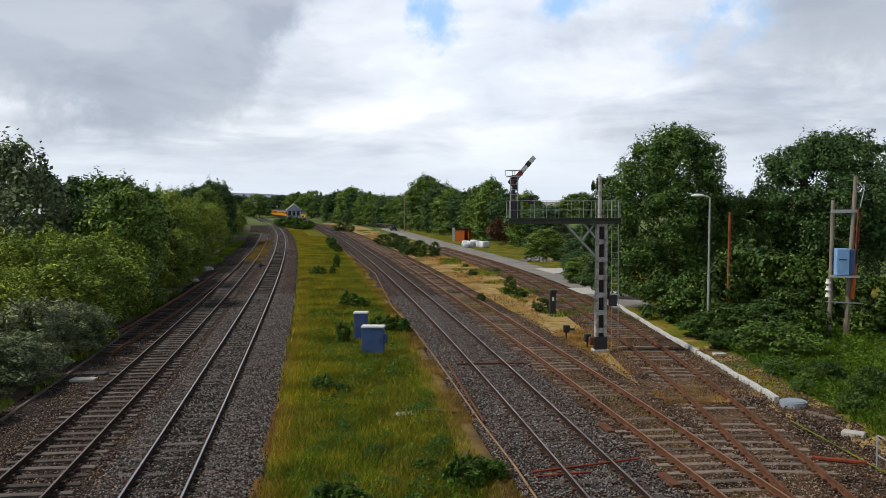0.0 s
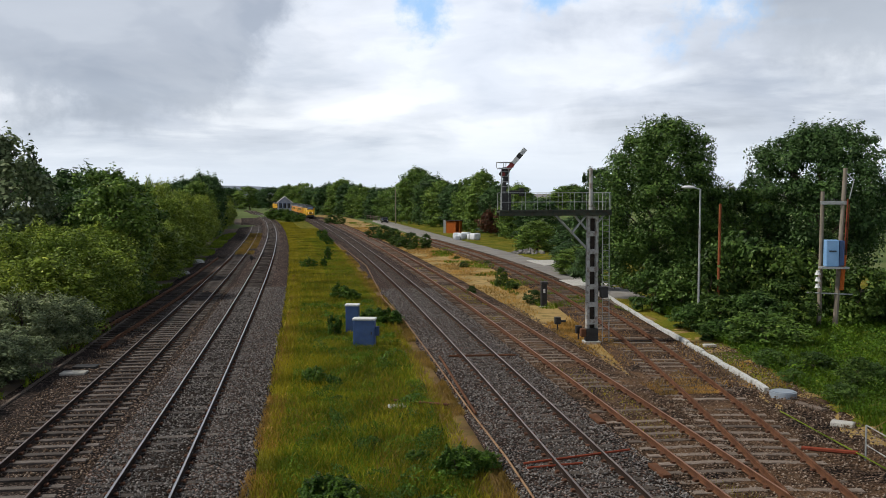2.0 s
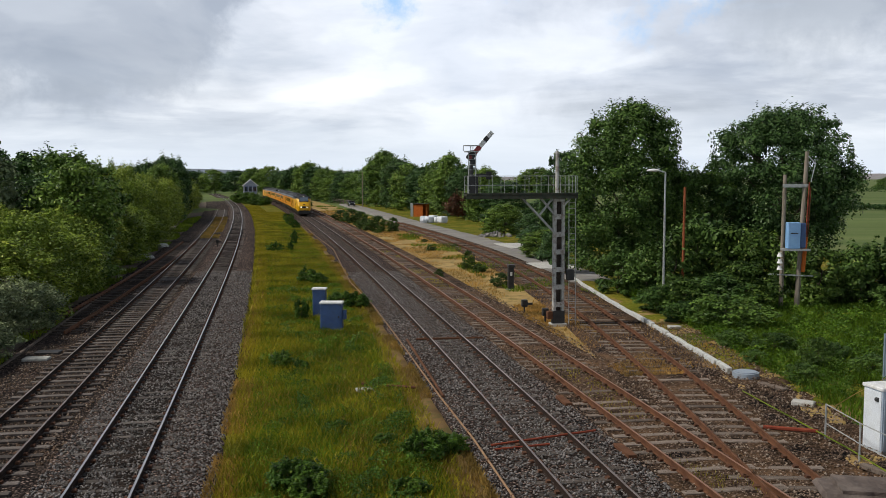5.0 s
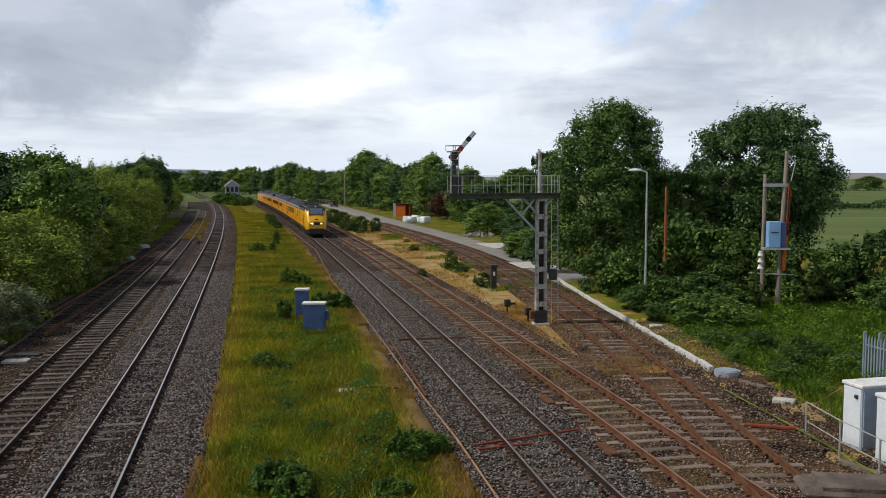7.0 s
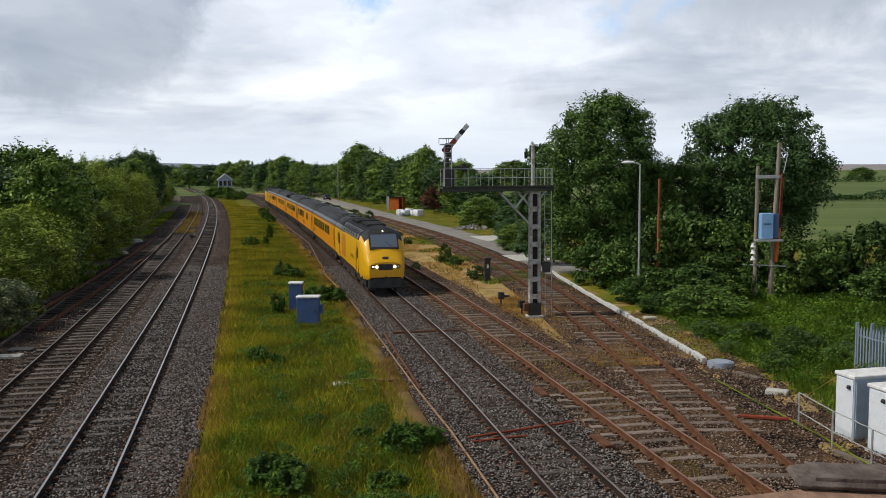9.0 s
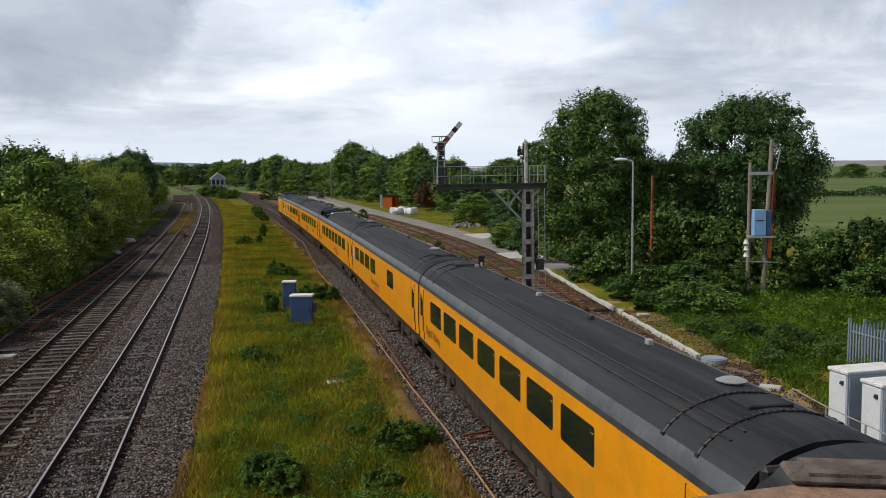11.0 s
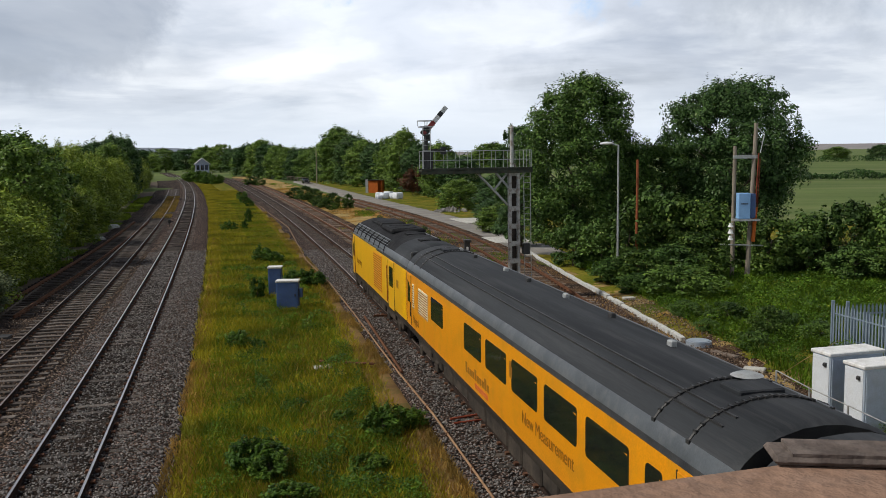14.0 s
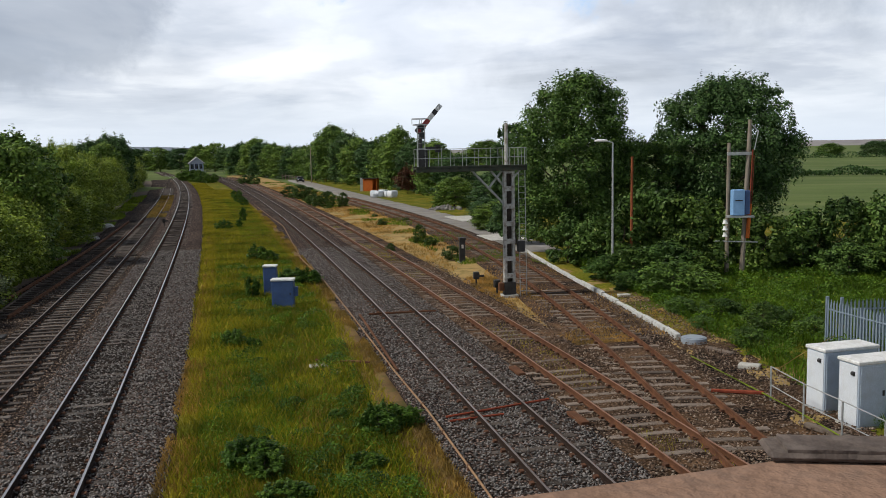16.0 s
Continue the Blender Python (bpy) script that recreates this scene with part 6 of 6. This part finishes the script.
rubble(0.6, 114, 2.2, 2.0, 40, TARMAC, "low heap of grey stone rubble beside the lane", 1)


def bulk_bag(m, sc):
    bm = bmesh.new()
    bmesh.ops.create_cube(bm, size=1)
    bmesh.ops.subdivide_edges(bm, edges=bm.edges[:], cuts=3, use_grid_fill=True)
    for v in bm.verts:
        c = v.co.copy()
        v.co = c * (1.0 + 0.18 * (1 - abs(c.z) * 2)) + Vector((noise.noise(c * 3 + m.translation), noise.noise(c * 3 + m.translation + Vector((5, 0, 0))), noise.noise(c * 4 + m.translation))) * 0.09
        v.co.z = (v.co.z + 0.5) * sc
        v.co.x *= sc
        v.co.y *= sc
    t = part("bulk_bag", bm, BAG_WHITE, None, smooth=True)
    t.matrix_basis = m
    tagged(t, "bulging white woven bulk bag on the lane edge", "bulk bag", "white bulk bags")


for x, y, s in ((-11.2, 149, 1.05), (-10.3, 148.4, 1.0), (-9.7, 150.2, 1.1), (-8.8, 147.4, 0.95), (-8.0, 146.6, 1.1), (-11.0, 147.4, 0.7)):
    bulk_bag(pose(x, y, -0.25, 0, 0, x * 40), s)


def container():
    t = thing("storage_shed", "open orange timber storage shed under trees", "shed")
    t.matrix_basis = pose(-13.4, 172, -0.3, 0, 0, -8)
    part("back_wall", boxes(((-1.3, 0.9, 0), (1.3, 1.0, 2.4))), ORANGE, t)
    for x in (-1.3, 1.2):
        part("side_wall", boxes(((x, -1.0, 0), (x + 0.1, 0.9, 2.3))), ORANGE, t)
    part("front_panel", boxes(((-1.3, -1.06, 0), (0.5, -1.0, 2.2))), ORANGE, t)
    part("roof", boxes(((-1.45, -1.2, 2.4), (1.45, 1.1, 2.5)), bev=0.02), GRIME, t)
    part("lean_board", boxes(((-1.9, -1.0, 0), (-1.4, -0.9, 2.6))), GALV, t, "grey-green leaning board")


container()


def parked_car():
    t = thing("parked_car", "dark blue-black parked car on the lane", "car")
    t.matrix_basis = pose(-36.2, 232, -0.24, 0, 0, 14)
    bm = bmesh.new()
    prof = [(-0.85, 0.3), (0.85, 0.3), (0.88, 0.75), (0.8, 0.95), (0.62, 1.42), (-0.62, 1.42), (-0.8, 0.95), (-0.88, 0.75)]
    rows = [[bm.verts.new((x * w, y, z if z < 0.9 else 0.95 + (z - 0.95) * h)) for x, z in prof] for y, w, h in ((-2.1, 0.9, 0.05), (-1.9, 1, 0.1), (-0.9, 1, 0.2), (-0.3, 1, 1.0), (1.2, 1, 1.0), (1.9, 0.98, 0.5), (2.1, 0.92, 0.1))]
    for a, b in zip(rows[:-1], rows[1:]):
        for i in range(8):
            bm.faces.new((a[i], a[(i + 1) % 8], b[(i + 1) % 8], b[i]))
    bm.faces.new(rows[0][::-1])
    bm.faces.new(rows[-1])
    part("body", bm, CAR_PAINT, t)
    part("windscreen", boxes(((-0.62, -0.62, 1.0), (0.62, -0.58, 1.34))), WINDOW, t)
    for x in (-0.8, 0.62):
        for y in (-1.35, 1.3):
            wh = part("wheel", rods(((x, y, 0.32), (x + 0.18, y, 0.32), 0.32), n=16), BLACK, t)
    for x in (-0.6, 0.6):
        part("headlight", boxes(((x - 0.14, -2.13, 0.62), (x + 0.14, -2.08, 0.76)), bev=0.02), WHITE_PAINT, t)


CAR_PAINT = glass("dark_car_paint", (0.015, 0.018, 0.025), 0.2)
parked_car()


def lane_fence():
    t = thing("timber_fence", "low weathered post and rail fence by the lane", "fence")
    for k in range(7):
        x, y = -46 + k * 1.6, 262 - k * 4
        part("post", boxes(((x - 0.08, y - 0.08, -0.4), (x + 0.08, y + 0.08, 1.1))), WOOD_PALE, t)
    for z in (0.5, 0.95):
        part("rail", rods(((-46, 262, z), (-36.4, 238, z), 0.06), n=5), WOOD_PALE, t)


lane_fence()


def ground_signal(x, y, z, label, kind):
    t = thing("ground_signal", label, "railway signal", "ground signals")
    t.matrix_basis = pose(x, y, z, 0, 0, 12)
    if kind == "tall":
        part("case", boxes(((-0.19, -0.16, 0), (0.19, 0.16, 1.62)), bev=0.02), BLACK, t)
        part("hood", boxes(((-0.22, -0.3, 1.5), (0.22, 0.18, 1.68)), bev=0.02), BLACK, t)
        part("plate", boxes(((-0.07, -0.172, 0.95), (0.07, -0.16, 1.2))), WHITE_PAINT, t, "small white plate")
        part("foot", boxes(((-0.28, -0.25, -0.05), (0.28, 0.25, 0.06))), CONCRETE, t)
    else:
        part("stem", rods(((0, 0, 0), (0, 0, 0.5), 0.05), n=8), BLACK, t)
        part("head", boxes(((-0.16, -0.14, 0.38), (0.16, 0.14, 0.78)), bev=0.03), BLACK, t)
        part("disc", rods(((0.02, -0.17, 0.6), (0.02, -0.142, 0.6), 0.15), n=18), BLACK if kind == "dark" else WHITE_PAINT, t)
        part("bracket", boxes(((0.1, -0.2, 0.5), (0.42, -0.12, 0.62)), bev=0.01), BLACK, t)


ground_signal(1.27, 60.0, -0.28, "black upright ground signal case on straw", "tall")
ground_signal(1.8, 49.4, -0.28, "small black disc signal on straw verge", "dark")
ground_signal(-29.3, 95.0, -0.2, "small black ground signal between curved tracks", "dark")
ground_signal(2.75, 46.2, -0.28, "small black signal wire wheel by post", "dark")


def h_pole():
    t = thing("transformer_poles", "two timber poles carrying a blue transformer box", "utility pole")
    t.matrix_basis = pose(0, 0, 0)
    part("pole", rods(((16.75, 50.4, -0.6), (17.12, 50.4, 8.55), 0.145, 0.11), n=12), POLE_WOOD, t)
    part("pole", rods(((15.98, 50.6, -0.6), (16.03, 50.6, 7.3), 0.125, 0.10), n=12), POLE_WOOD, t)
    part("crossbar", boxes(((15.85, 50.28, 6.6), (17.25, 50.4, 6.78)), bev=0.01), GALV, t)
    for i in range(5):
        part("crossbar_insulator", rods(((16.2 + i * 0.17, 50.34, 6.78), (16.2 + i * 0.17, 50.34, 6.9), 0.04, 0.025), n=8), BLACK, t)
    b = part("transformer_box", boxes(((16.02, 49.75, 3.3), (16.68, 50.25, 4.72)), bev=0.03), LIGHT_BLUE, t, "sky-blue transformer box")
    part("transformer_fin_box", boxes(((16.70, 49.8, 3.35), (16.98, 50.25, 4.68)), bev=0.02), BLUE_STEEL, b)
    part("warning_plate", boxes(((16.15, 49.735, 4.1), (16.55, 49.748, 4.16))), BLACK, b)
    part("shelf", boxes(((15.8, 49.65, 3.18), (17.2, 50.35, 3.28))), GALV, t)
    for k in range(3):
        part("insulator", rods(((15.78, 50.3, 2.1 + k * 0.36), (15.78, 50.3, 2.22 + k * 0.36), 0.16, 0.12), ((15.78, 50.3, 2.22 + k * 0.36), (15.78, 50.3, 2.32 + k * 0.36), 0.10), n=12), WHITE_PAINT, t, "white porcelain insulator")
    part("cable_guard", rods(((17.0, 50.2, 2.0), (17.12, 50.2, 3.9), 0.11), n=8), ORANGE, t, "orange cable guard")
    part("cable", rods(((17.1, 50.2, 3.9), (17.22, 50.2, 6.9), 0.04), ((17.2, 50.2, 3.9), (17.3, 50.2, 6.6), 0.025), n=6), RED_PAINT, t, "rust-red cable")
    part("step_bar", rods(((15.2, 50.3, 1.85), (17.6, 50.3, 1.75), 0.04), n=6), GALV, t)
    part("top_wire", rods(((17.15, 50.3, 8.3), (17.5, 50.2, 7.9), 0.03), ((17.5, 50.2, 7.9), (17.3, 50.2, 6.9), 0.025), n=5), GALV, t)


h_pole()


def street_lamp():
    t = thing("street_lamp", "slim grey street lamp with curved head", "street lamp")
    part("column", rods(((10.1, 53.5, -0.5), (10.1, 53.5, 7.45), 0.08, 0.05), n=10), GALV, t)
    part("arm", rods(((10.1, 53.5, 7.45), (9.75, 53.5, 7.53), 0.035), n=8), GALV, t)
    bm = bmesh.new()
    bmesh.ops.create_uvsphere(bm, u_segments=14, v_segments=8, radius=1)
    for v in bm.verts:
        v.co = Vector((v.co.x * 0.42, v.co.y * 0.14, v.co.z * (0.12 if v.co.z > 0 else 0.06)))
    o = part("lamp_head", bm, WHITE_PAINT, t, "pale lamp head", True)
    o.location = (9.42, 53.5, 7.55)


street_lamp()
ORANGE_POST = plain("rust_orange_post", (0.22, 0.07, 0.03), (0.3, 0.1, 0.045), 3, 0.8)
single("marker_post", rods(((0, 0, 0), (0.05, 0, 7.0), 0.085, 0.075), n=10), ORANGE_POST, pose(11.3, 54, -0.4), "tall rust-orange post among the bushes", "post")
single("telegraph_pole", rods(((0, 0, 0), (0, 0, 9.0), 0.13, 0.1), n=8), POLE_WOOD, pose(-32.3, 225, -0.4), "thin grey telegraph pole before the far trees", "pole")


def white_stone(x, y, w, seed):
    bm = bmesh.new()
    bmesh.ops.create_icosphere(bm, subdivisions=2, radius=1)
    for v in bm.verts:
        v.co = Vector((v.co.x * w, v.co.y * w * 0.7, max(-0.1, v.co.z * w * 0.5))) * (1 + 0.25 * noise.noise(v.co * 2 + Vector((seed, 0, 0))))
    single("white_boulder", bm, KERB_WHITE, pose(x, y, -0.25, 0, 0, seed * 40), "pale boulder at the hedge foot", "boulder", "pale boulders")


white_stone(-32.0, 81.5, 0.9, 1)
white_stone(-35.4, 95.6, 0.8, 2)


def signal_box():
    t = thing("signal_box", "white and blue two-storey railway signal box", "building")
    t.matrix_basis = pose(-77.2, 286, -0.4, 0, 0, 17)
    w, d = 2.05, 3.4
    part("lower_wall", boxes(((-w, -d, 0), (w, d, 2.6))), BOX_WHITE, t)
    part("upper_wall", boxes(((-w - 0.05, -d - 0.05, 2.6), (w + 0.05, d + 0.05, 5.2))), BOX_WHITE, t)
    for y in (-d, d):
        bm = bmesh.new()
        bm.faces.new([bm.verts.new(p) for p in ((-w, y, 5.2), (w, y, 5.2), (0, y, 6.9))])
        part("gable", bm, BOX_WHITE, t)
    for sd in (-1, 1):
        bm = bmesh.new()
        a = [(0, -d - 0.4, 7.0), (0, d + 0.4, 7.0), (sd * (w + 0.4), d + 0.4, 5.05), (sd * (w + 0.4), -d - 0.4, 5.05)]
        vs = [bm.verts.new(p) for p in a] + [bm.verts.new((p[0], p[1], p[2] - 0.12)) for p in a]
        bm.faces.new(vs[:4])
        bm.faces.new(vs[7:3:-1])
        for i in range(4):
            bm.faces.new((vs[i], vs[4 + i], vs[4 + (i + 1) % 4], vs[(i + 1) % 4]))
        part("roof", bm, SLATE, t)
        part("bargeboard", rods(((0, -d - 0.42, 6.95), (sd * (w + 0.4), -d - 0.42, 5.0), 0.1), n=4), WHITE_PAINT, t)
    for i in range(3):
        x = -1.3 + i * 1.3
        wn = part("window", boxes(((x - 0.45, -d - 0.1, 3.2), (x + 0.45, -d - 0.04, 4.8))), BLUE_STEEL, t, "blue framed window")
        for k in range(2):
            part("pane", boxes(((x - 0.4 + k * 0.42, -d - 0.12, 3.3), (x - 0.04 + k * 0.42, -d - 0.1, 4.7))), WINDOW, wn)
    for i in range(3):
        y = -d + 1 + i * 2
        wn = part("window", boxes(((-w - 0.1, y - 0.8, 3.2), (-w - 0.04, y + 0.8, 4.8))), WHITE_PAINT, t)
        part("pane", boxes(((-w - 0.12, y - 0.7, 3.3), (-w - 0.1, y + 0.7, 4.7))), WINDOW, wn)
    part("door", boxes(((0.7, -d - 0.08, 0.1), (1.6, -d, 2.2))), BLUE_STEEL, t)
    part("stair", boxes(*[((w, -d + 0.3 * i, 0.24 * i), (w + 0.9, -d + 0.3 * i + 0.3, 0.24 * i + 0.06)) for i in range(11)]), WHITE_PAINT, t)


BOX_WHITE = plain("pale_blue_white_boards", (0.26, 0.31, 0.42), (0.36, 0.41, 0.5), 2, 0.6)
signal_box()


def greenhouse_roof():
    t = thing("low_building", "low building with a pale corrugated roof behind hedge", "building")
    t.matrix_basis = pose(-47.5, 86, -0.4, 0, 0, 12)
    part("wall", boxes(((-5, -3, 0), (5, 3, 5.2))), CONCRETE, t)
    for i in range(24):
        x = -5.3 + i * 0.44
        bm = bmesh.new()
        for sd in (-1, 1):
            lo, hi = sorted((0, sd * 3.4))
            box(bm, (x, lo, -0.03), (x + 0.40, hi, 0.03), 0, Matrix.Translation((0, 0, 6.9)) @ Matrix.Rotation(-sd * 0.42, 4, "X"))
        part("roof_sheet", bm, BAG_WHITE, t)


greenhouse_roof()


def ridge(name, x0, x1, y, height, mat, seed, label):
    n = 80
    verts, faces = [], []
    for i in range(n + 1):
        x = x0 + (x1 - x0) * i / n
        e = math.sin(math.pi * i / n) ** 0.5
        h = height * e * (0.8 + 0.25 * noise.noise((i * 0.09, seed, 0)) + 0.03 * noise.noise((i * 0.9, seed, 4)))
        for k, (dy, f) in enumerate(((-300, 0), (-150, 0.55), (0, 1), (250, 0.9), (600, 0))):
            verts.append((x, y + dy, -4 + h * f))
    for i in range(n):
        for k in range(4):
            a = i * 5 + k
            faces.append((a, a + 1, a + 6, a + 5))
    tagged(new(name, mesh_from(name, verts, faces, mat, True)), label, "hill", kind="structure")


# distance haze is mixed into the base colours of both hills
HILL_BLUE = plain("moor_haze_tint", (0.17, 0.20, 0.25), (0.22, 0.25, 0.29), 0.004, 1.0, 0, 0.0, 0.05)
HILL_BROWN = plain("heath_haze_tint", (0.22, 0.20, 0.21), (0.27, 0.26, 0.25), 0.004, 1.0, 0, 0.0, 0.05)
ridge("backdrop_hill", -2600, -500, 3000, 62, HILL_BLUE, 1, "hill on the far skyline coloured with blue haze")
ridge("backdrop_hill", -300, 2600, 2600, 24, HILL_BROWN, 2, "long low brown ridge on the skyline, haze in its colour")


WIRE_TAN = plain("tan_weathered_rod", (0.22, 0.13, 0.075), (0.34, 0.22, 0.13), 3, 0.75, 0, 0.1, 30)


# ---- rods, wires and cover boards by the tracks ----
def point_rod(pts, r, mat, label, name="point_rod"):
    t = thing(name, label, "point rod", "rods and wires")
    bm = bmesh.new()
    for a, b in zip(pts[:-1], pts[1:]):
        rod(bm, a, b, r, n=6)
    part("rod", bm, mat, t)
    return t


WIRE = [(-27.0, 130), (-21.5, 110), (-16, 90.5), (-9.8, 62), (-6.7, 50.6), (-4.3, 40.6), (-1.68, 29.4), (-0.5, 24.7), (0.8, 18.8), (2.4, 11)]
tw = point_rod([(x, y, -0.06) for x, y in WIRE], 0.03, WIRE_TAN, "long pale signal wire run along the verge edge", "signal_wire")
for i in range(22):
    y = 15 + i * 2.6
    x = float(np.interp(y, [p[1] for p in WIRE[::-1]], [p[0] for p in WIRE[::-1]]))
    part("wire_stake", boxes(((x - 0.03, y - 0.03, -0.4), (x + 0.03, y + 0.03, -0.03))), RAIL_RUST, tw)
point_rod([(-3.8, 40.2, -0.1), (-1.6, 29.7, -0.1)], 0.05, RAIL_RUST, "rust-red rod lying beside the signal wire")
point_rod([(-3.4, 40.3, -0.1), (-0.4, 41.0, -0.13)], 0.05, RAIL_RUST, "rusty cross rod reaching under the rails")
point_rod([(0.0, 24.3, -0.12), (3.0, 25.75, -0.08)], 0.035, RED_PAINT, "red point rod crossing under the main line")
point_rod([(0.1, 24.0, -0.15), (1.6, 24.5, -0.13)], 0.035, RED_PAINT, "short red stretcher rod beneath the rails")
point_rod([(-4.6, 31.4, -0.1), (-2.6, 30.7, -0.05)], 0.045, RAIL_RUST, "fallen rusty bar in the straw", "fallen_bar")
point_rod([(8.0, 26.6, -0.15), (9.4, 26.1, -0.12)], 0.06, RED_PAINT, "rust-red bar on brown earth", "fallen_bar")
point_rod([(8.6, 31.0, -0.12), (9.6, 24.4, -0.1), (10.0, 20.5, -0.1)], 0.02, GRASS_GREEN, "thin green cable beside the branch", "ground_cable")
single("flat_stone", boxes(((-0.3, -0.2, 0), (0.3, 0.2, 0.1)), bev=0.03), CONCRETE, pose(-4.4, 30.7, -0.2, 0, 0, 20), "pale flat stone in the verge grass", "stone")
for y in (24.0, 29.4):
    x = float(GOODS.x(y)) - 1.55
    single("cover_board", boxes(((-0.12, -0.55, 0), (0.12, 0.55, 0.1)), bev=0.01), RAIL_RUST, pose(x, y, -0.18, 0, 0, 13), "rusty steel cover board beside the goods line", "cover board", "rusty cover boards")
for x, y in ((-18.6, 35.6), (-18.8, 37.0)):
    single("drain_cover", boxes(((-0.5, -0.3, 0), (0.5, 0.3, 0.12)), bev=0.02), BLACK if y > 36 else CONCRETE, pose(x, y, -0.25, 0, 0, 8), "dark drain cover at the path edge" if y > 36 else "pale concrete drain edge by the path", "drain cover")
pe = thing("path_edging", "worn timber edging along the cinder path", "edging", kind="structure")
v, f = sweep(UP_SIDING.offset(-3.15), 12, 62, [(-0.06, -0.4), (-0.06, -0.16), (0.06, -0.16), (0.06, -0.4)], 1.5, closed=True)
part("edging_board", mesh_from("edging_board", v, f, WOOD_PALE), WOOD_PALE, pe)

# loose stones over the nearest ballast
def loose_stones(line, o0, o1, y0, y1, n, mat, z, seed, label):
    g = np.random.default_rng(seed)
    x, y = verge_area(line, o0, o1, y0, y1, 1.4)(g, n)
    r = g.uniform(0.022, 0.05, n)
    base = np.array([(1, 0, 0), (-0.3, 1, 0), (-0.8, -0.6, 0), (0.1, 0.1, 0.8), (0, 0, -0.6)])
    faces = np.array([(0, 1, 3), (1, 2, 3), (2, 0, 3), (1, 0, 4), (2, 1, 4), (0, 2, 4)])
    th = g.uniform(0, 6.283, n)
    c, s = np.cos(th), np.sin(th)
    P = base[None] * (r[:, None] * g.uniform(0.7, 1.4, (n, 3)))[:, None, :].reshape(n, 1, 3)
    X = P[..., 0] * c[:, None] - P[..., 1] * s[:, None] + x[:, None]
    Y = P[..., 0] * s[:, None] + P[..., 1] * c[:, None] + y[:, None]
    Z = P[..., 2] + z + g.uniform(-0.01, 0.03, n)[:, None]
    V = np.stack([X, Y, Z], -1).reshape(-1, 3)
    F = (faces[None] + 5 * np.arange(n)[:, None, None]).reshape(-1, 3)
    me = bpy.data.meshes.new("loose_stones")
    me.vertices.add(len(V))
    me.vertices.foreach_set("co", V.astype(np.float32).ravel())
    me.loops.add(F.size)
    me.loops.foreach_set("vertex_index", F.astype(np.int32).ravel())
    me.polygons.add(len(F))
    me.polygons.foreach_set("loop_start", np.arange(0, F.size, 3, dtype=np.int32))
    me.materials.append(mat)
    me.update(calc_edges=True)
    tagged(new("loose_stones", me), label, "ballast", kind="stuff")


def stone_material(name, stops):
    m, nt, b = nodes_of(name)
    geo = nt.nodes.new("ShaderNodeNewGeometry")
    nt.links.new(link_ramp(nt, geo.outputs["Random Per Island"], stops), b.inputs["Base Color"])
    b.inputs["Roughness"].default_value, b.inputs["Specular IOR Level"].default_value = 0.9, 0.1
    return m


STONE_GREY = stone_material("ballast_stone", [(0, (0.05, 0.047, 0.045)), (0.6, (0.16, 0.15, 0.145)), (1, (0.30, 0.275, 0.26))])
STONE_BROWN = stone_material("brown_stone", [(0, (0.05, 0.035, 0.025)), (0.6, (0.15, 0.10, 0.07)), (1, (0.32, 0.26, 0.21))])
loose_stones(UP_MAIN, -1.7, 2.6, 16, 70, 26000, STONE_GREY, -0.186, 1, "loose grey ballast stones along the main line")
loose_stones(DOWN_MAIN, -2.3, 1.9, 15, 70, 26000, STONE_GREY, -0.18, 2, "loose grey ballast stones along the train's line")
loose_stones(GOODS, -1.6, 2.4, 15, 60, 14000, STONE_BROWN, -0.198, 3, "brown loose stones in the goods line")
loose_stones(BRANCH, -1.5, 4.0, 14, 45, 14000, STONE_BROWN, -0.207, 4, "brown loose stones round the branch track")
loose_stones(UP_SIDING, -2.5, 1.9, 22, 70, 10000, STONE_BROWN, -0.222, 5, "dirty loose stones in the siding")


# ---- the footbridge on which the camera is held ----
def footbridge():
    t = thing("footbridge", "stone-coped footbridge parapet above the tracks", "bridge")
    t.matrix_basis = pose(0, 0.86, 0, 0, 0, 17)
    part("coping", boxes(((-12, -0.34, 6.72), (14, 0.02, 6.85)), bev=0.02), SANDSTONE, t, "pinkish sandstone coping")
    part("parapet", boxes(((-12, -0.28, 5.1), (14, -0.04, 6.72))), SANDSTONE, t)
    part("deck", boxes(((-12, -3.2, 5.1), (14, -0.28, 5.5))), CONCRETE, t)
    part("rear_parapet", boxes(((-12, -3.4, 5.1), (14, -3.2, 6.85))), SANDSTONE, t)
    for x in (-13.6, 14):
        part("abutment", boxes(((x, -3.6, -0.6), (x + 1.6, 0.1, 5.1))), SANDSTONE, t)
    o = part("coping_block", boxes(((0, 0.0, 6.852), (1.4, 0.06, 6.861)), bev=0.004), MORTAR, t, "dark lichened edge of a raised coping stone")
    o.matrix_basis = pose(0.37, -0.005, 0, 0, 0, -24)
    o = part("coping_top", boxes(((0.02, 0.004, 6.8613), (1.39, 0.058, 6.865))), MORTAR, t)
    o.matrix_basis = pose(0.37, -0.005, 0, 0, 0, -24)


footbridge()


motions()
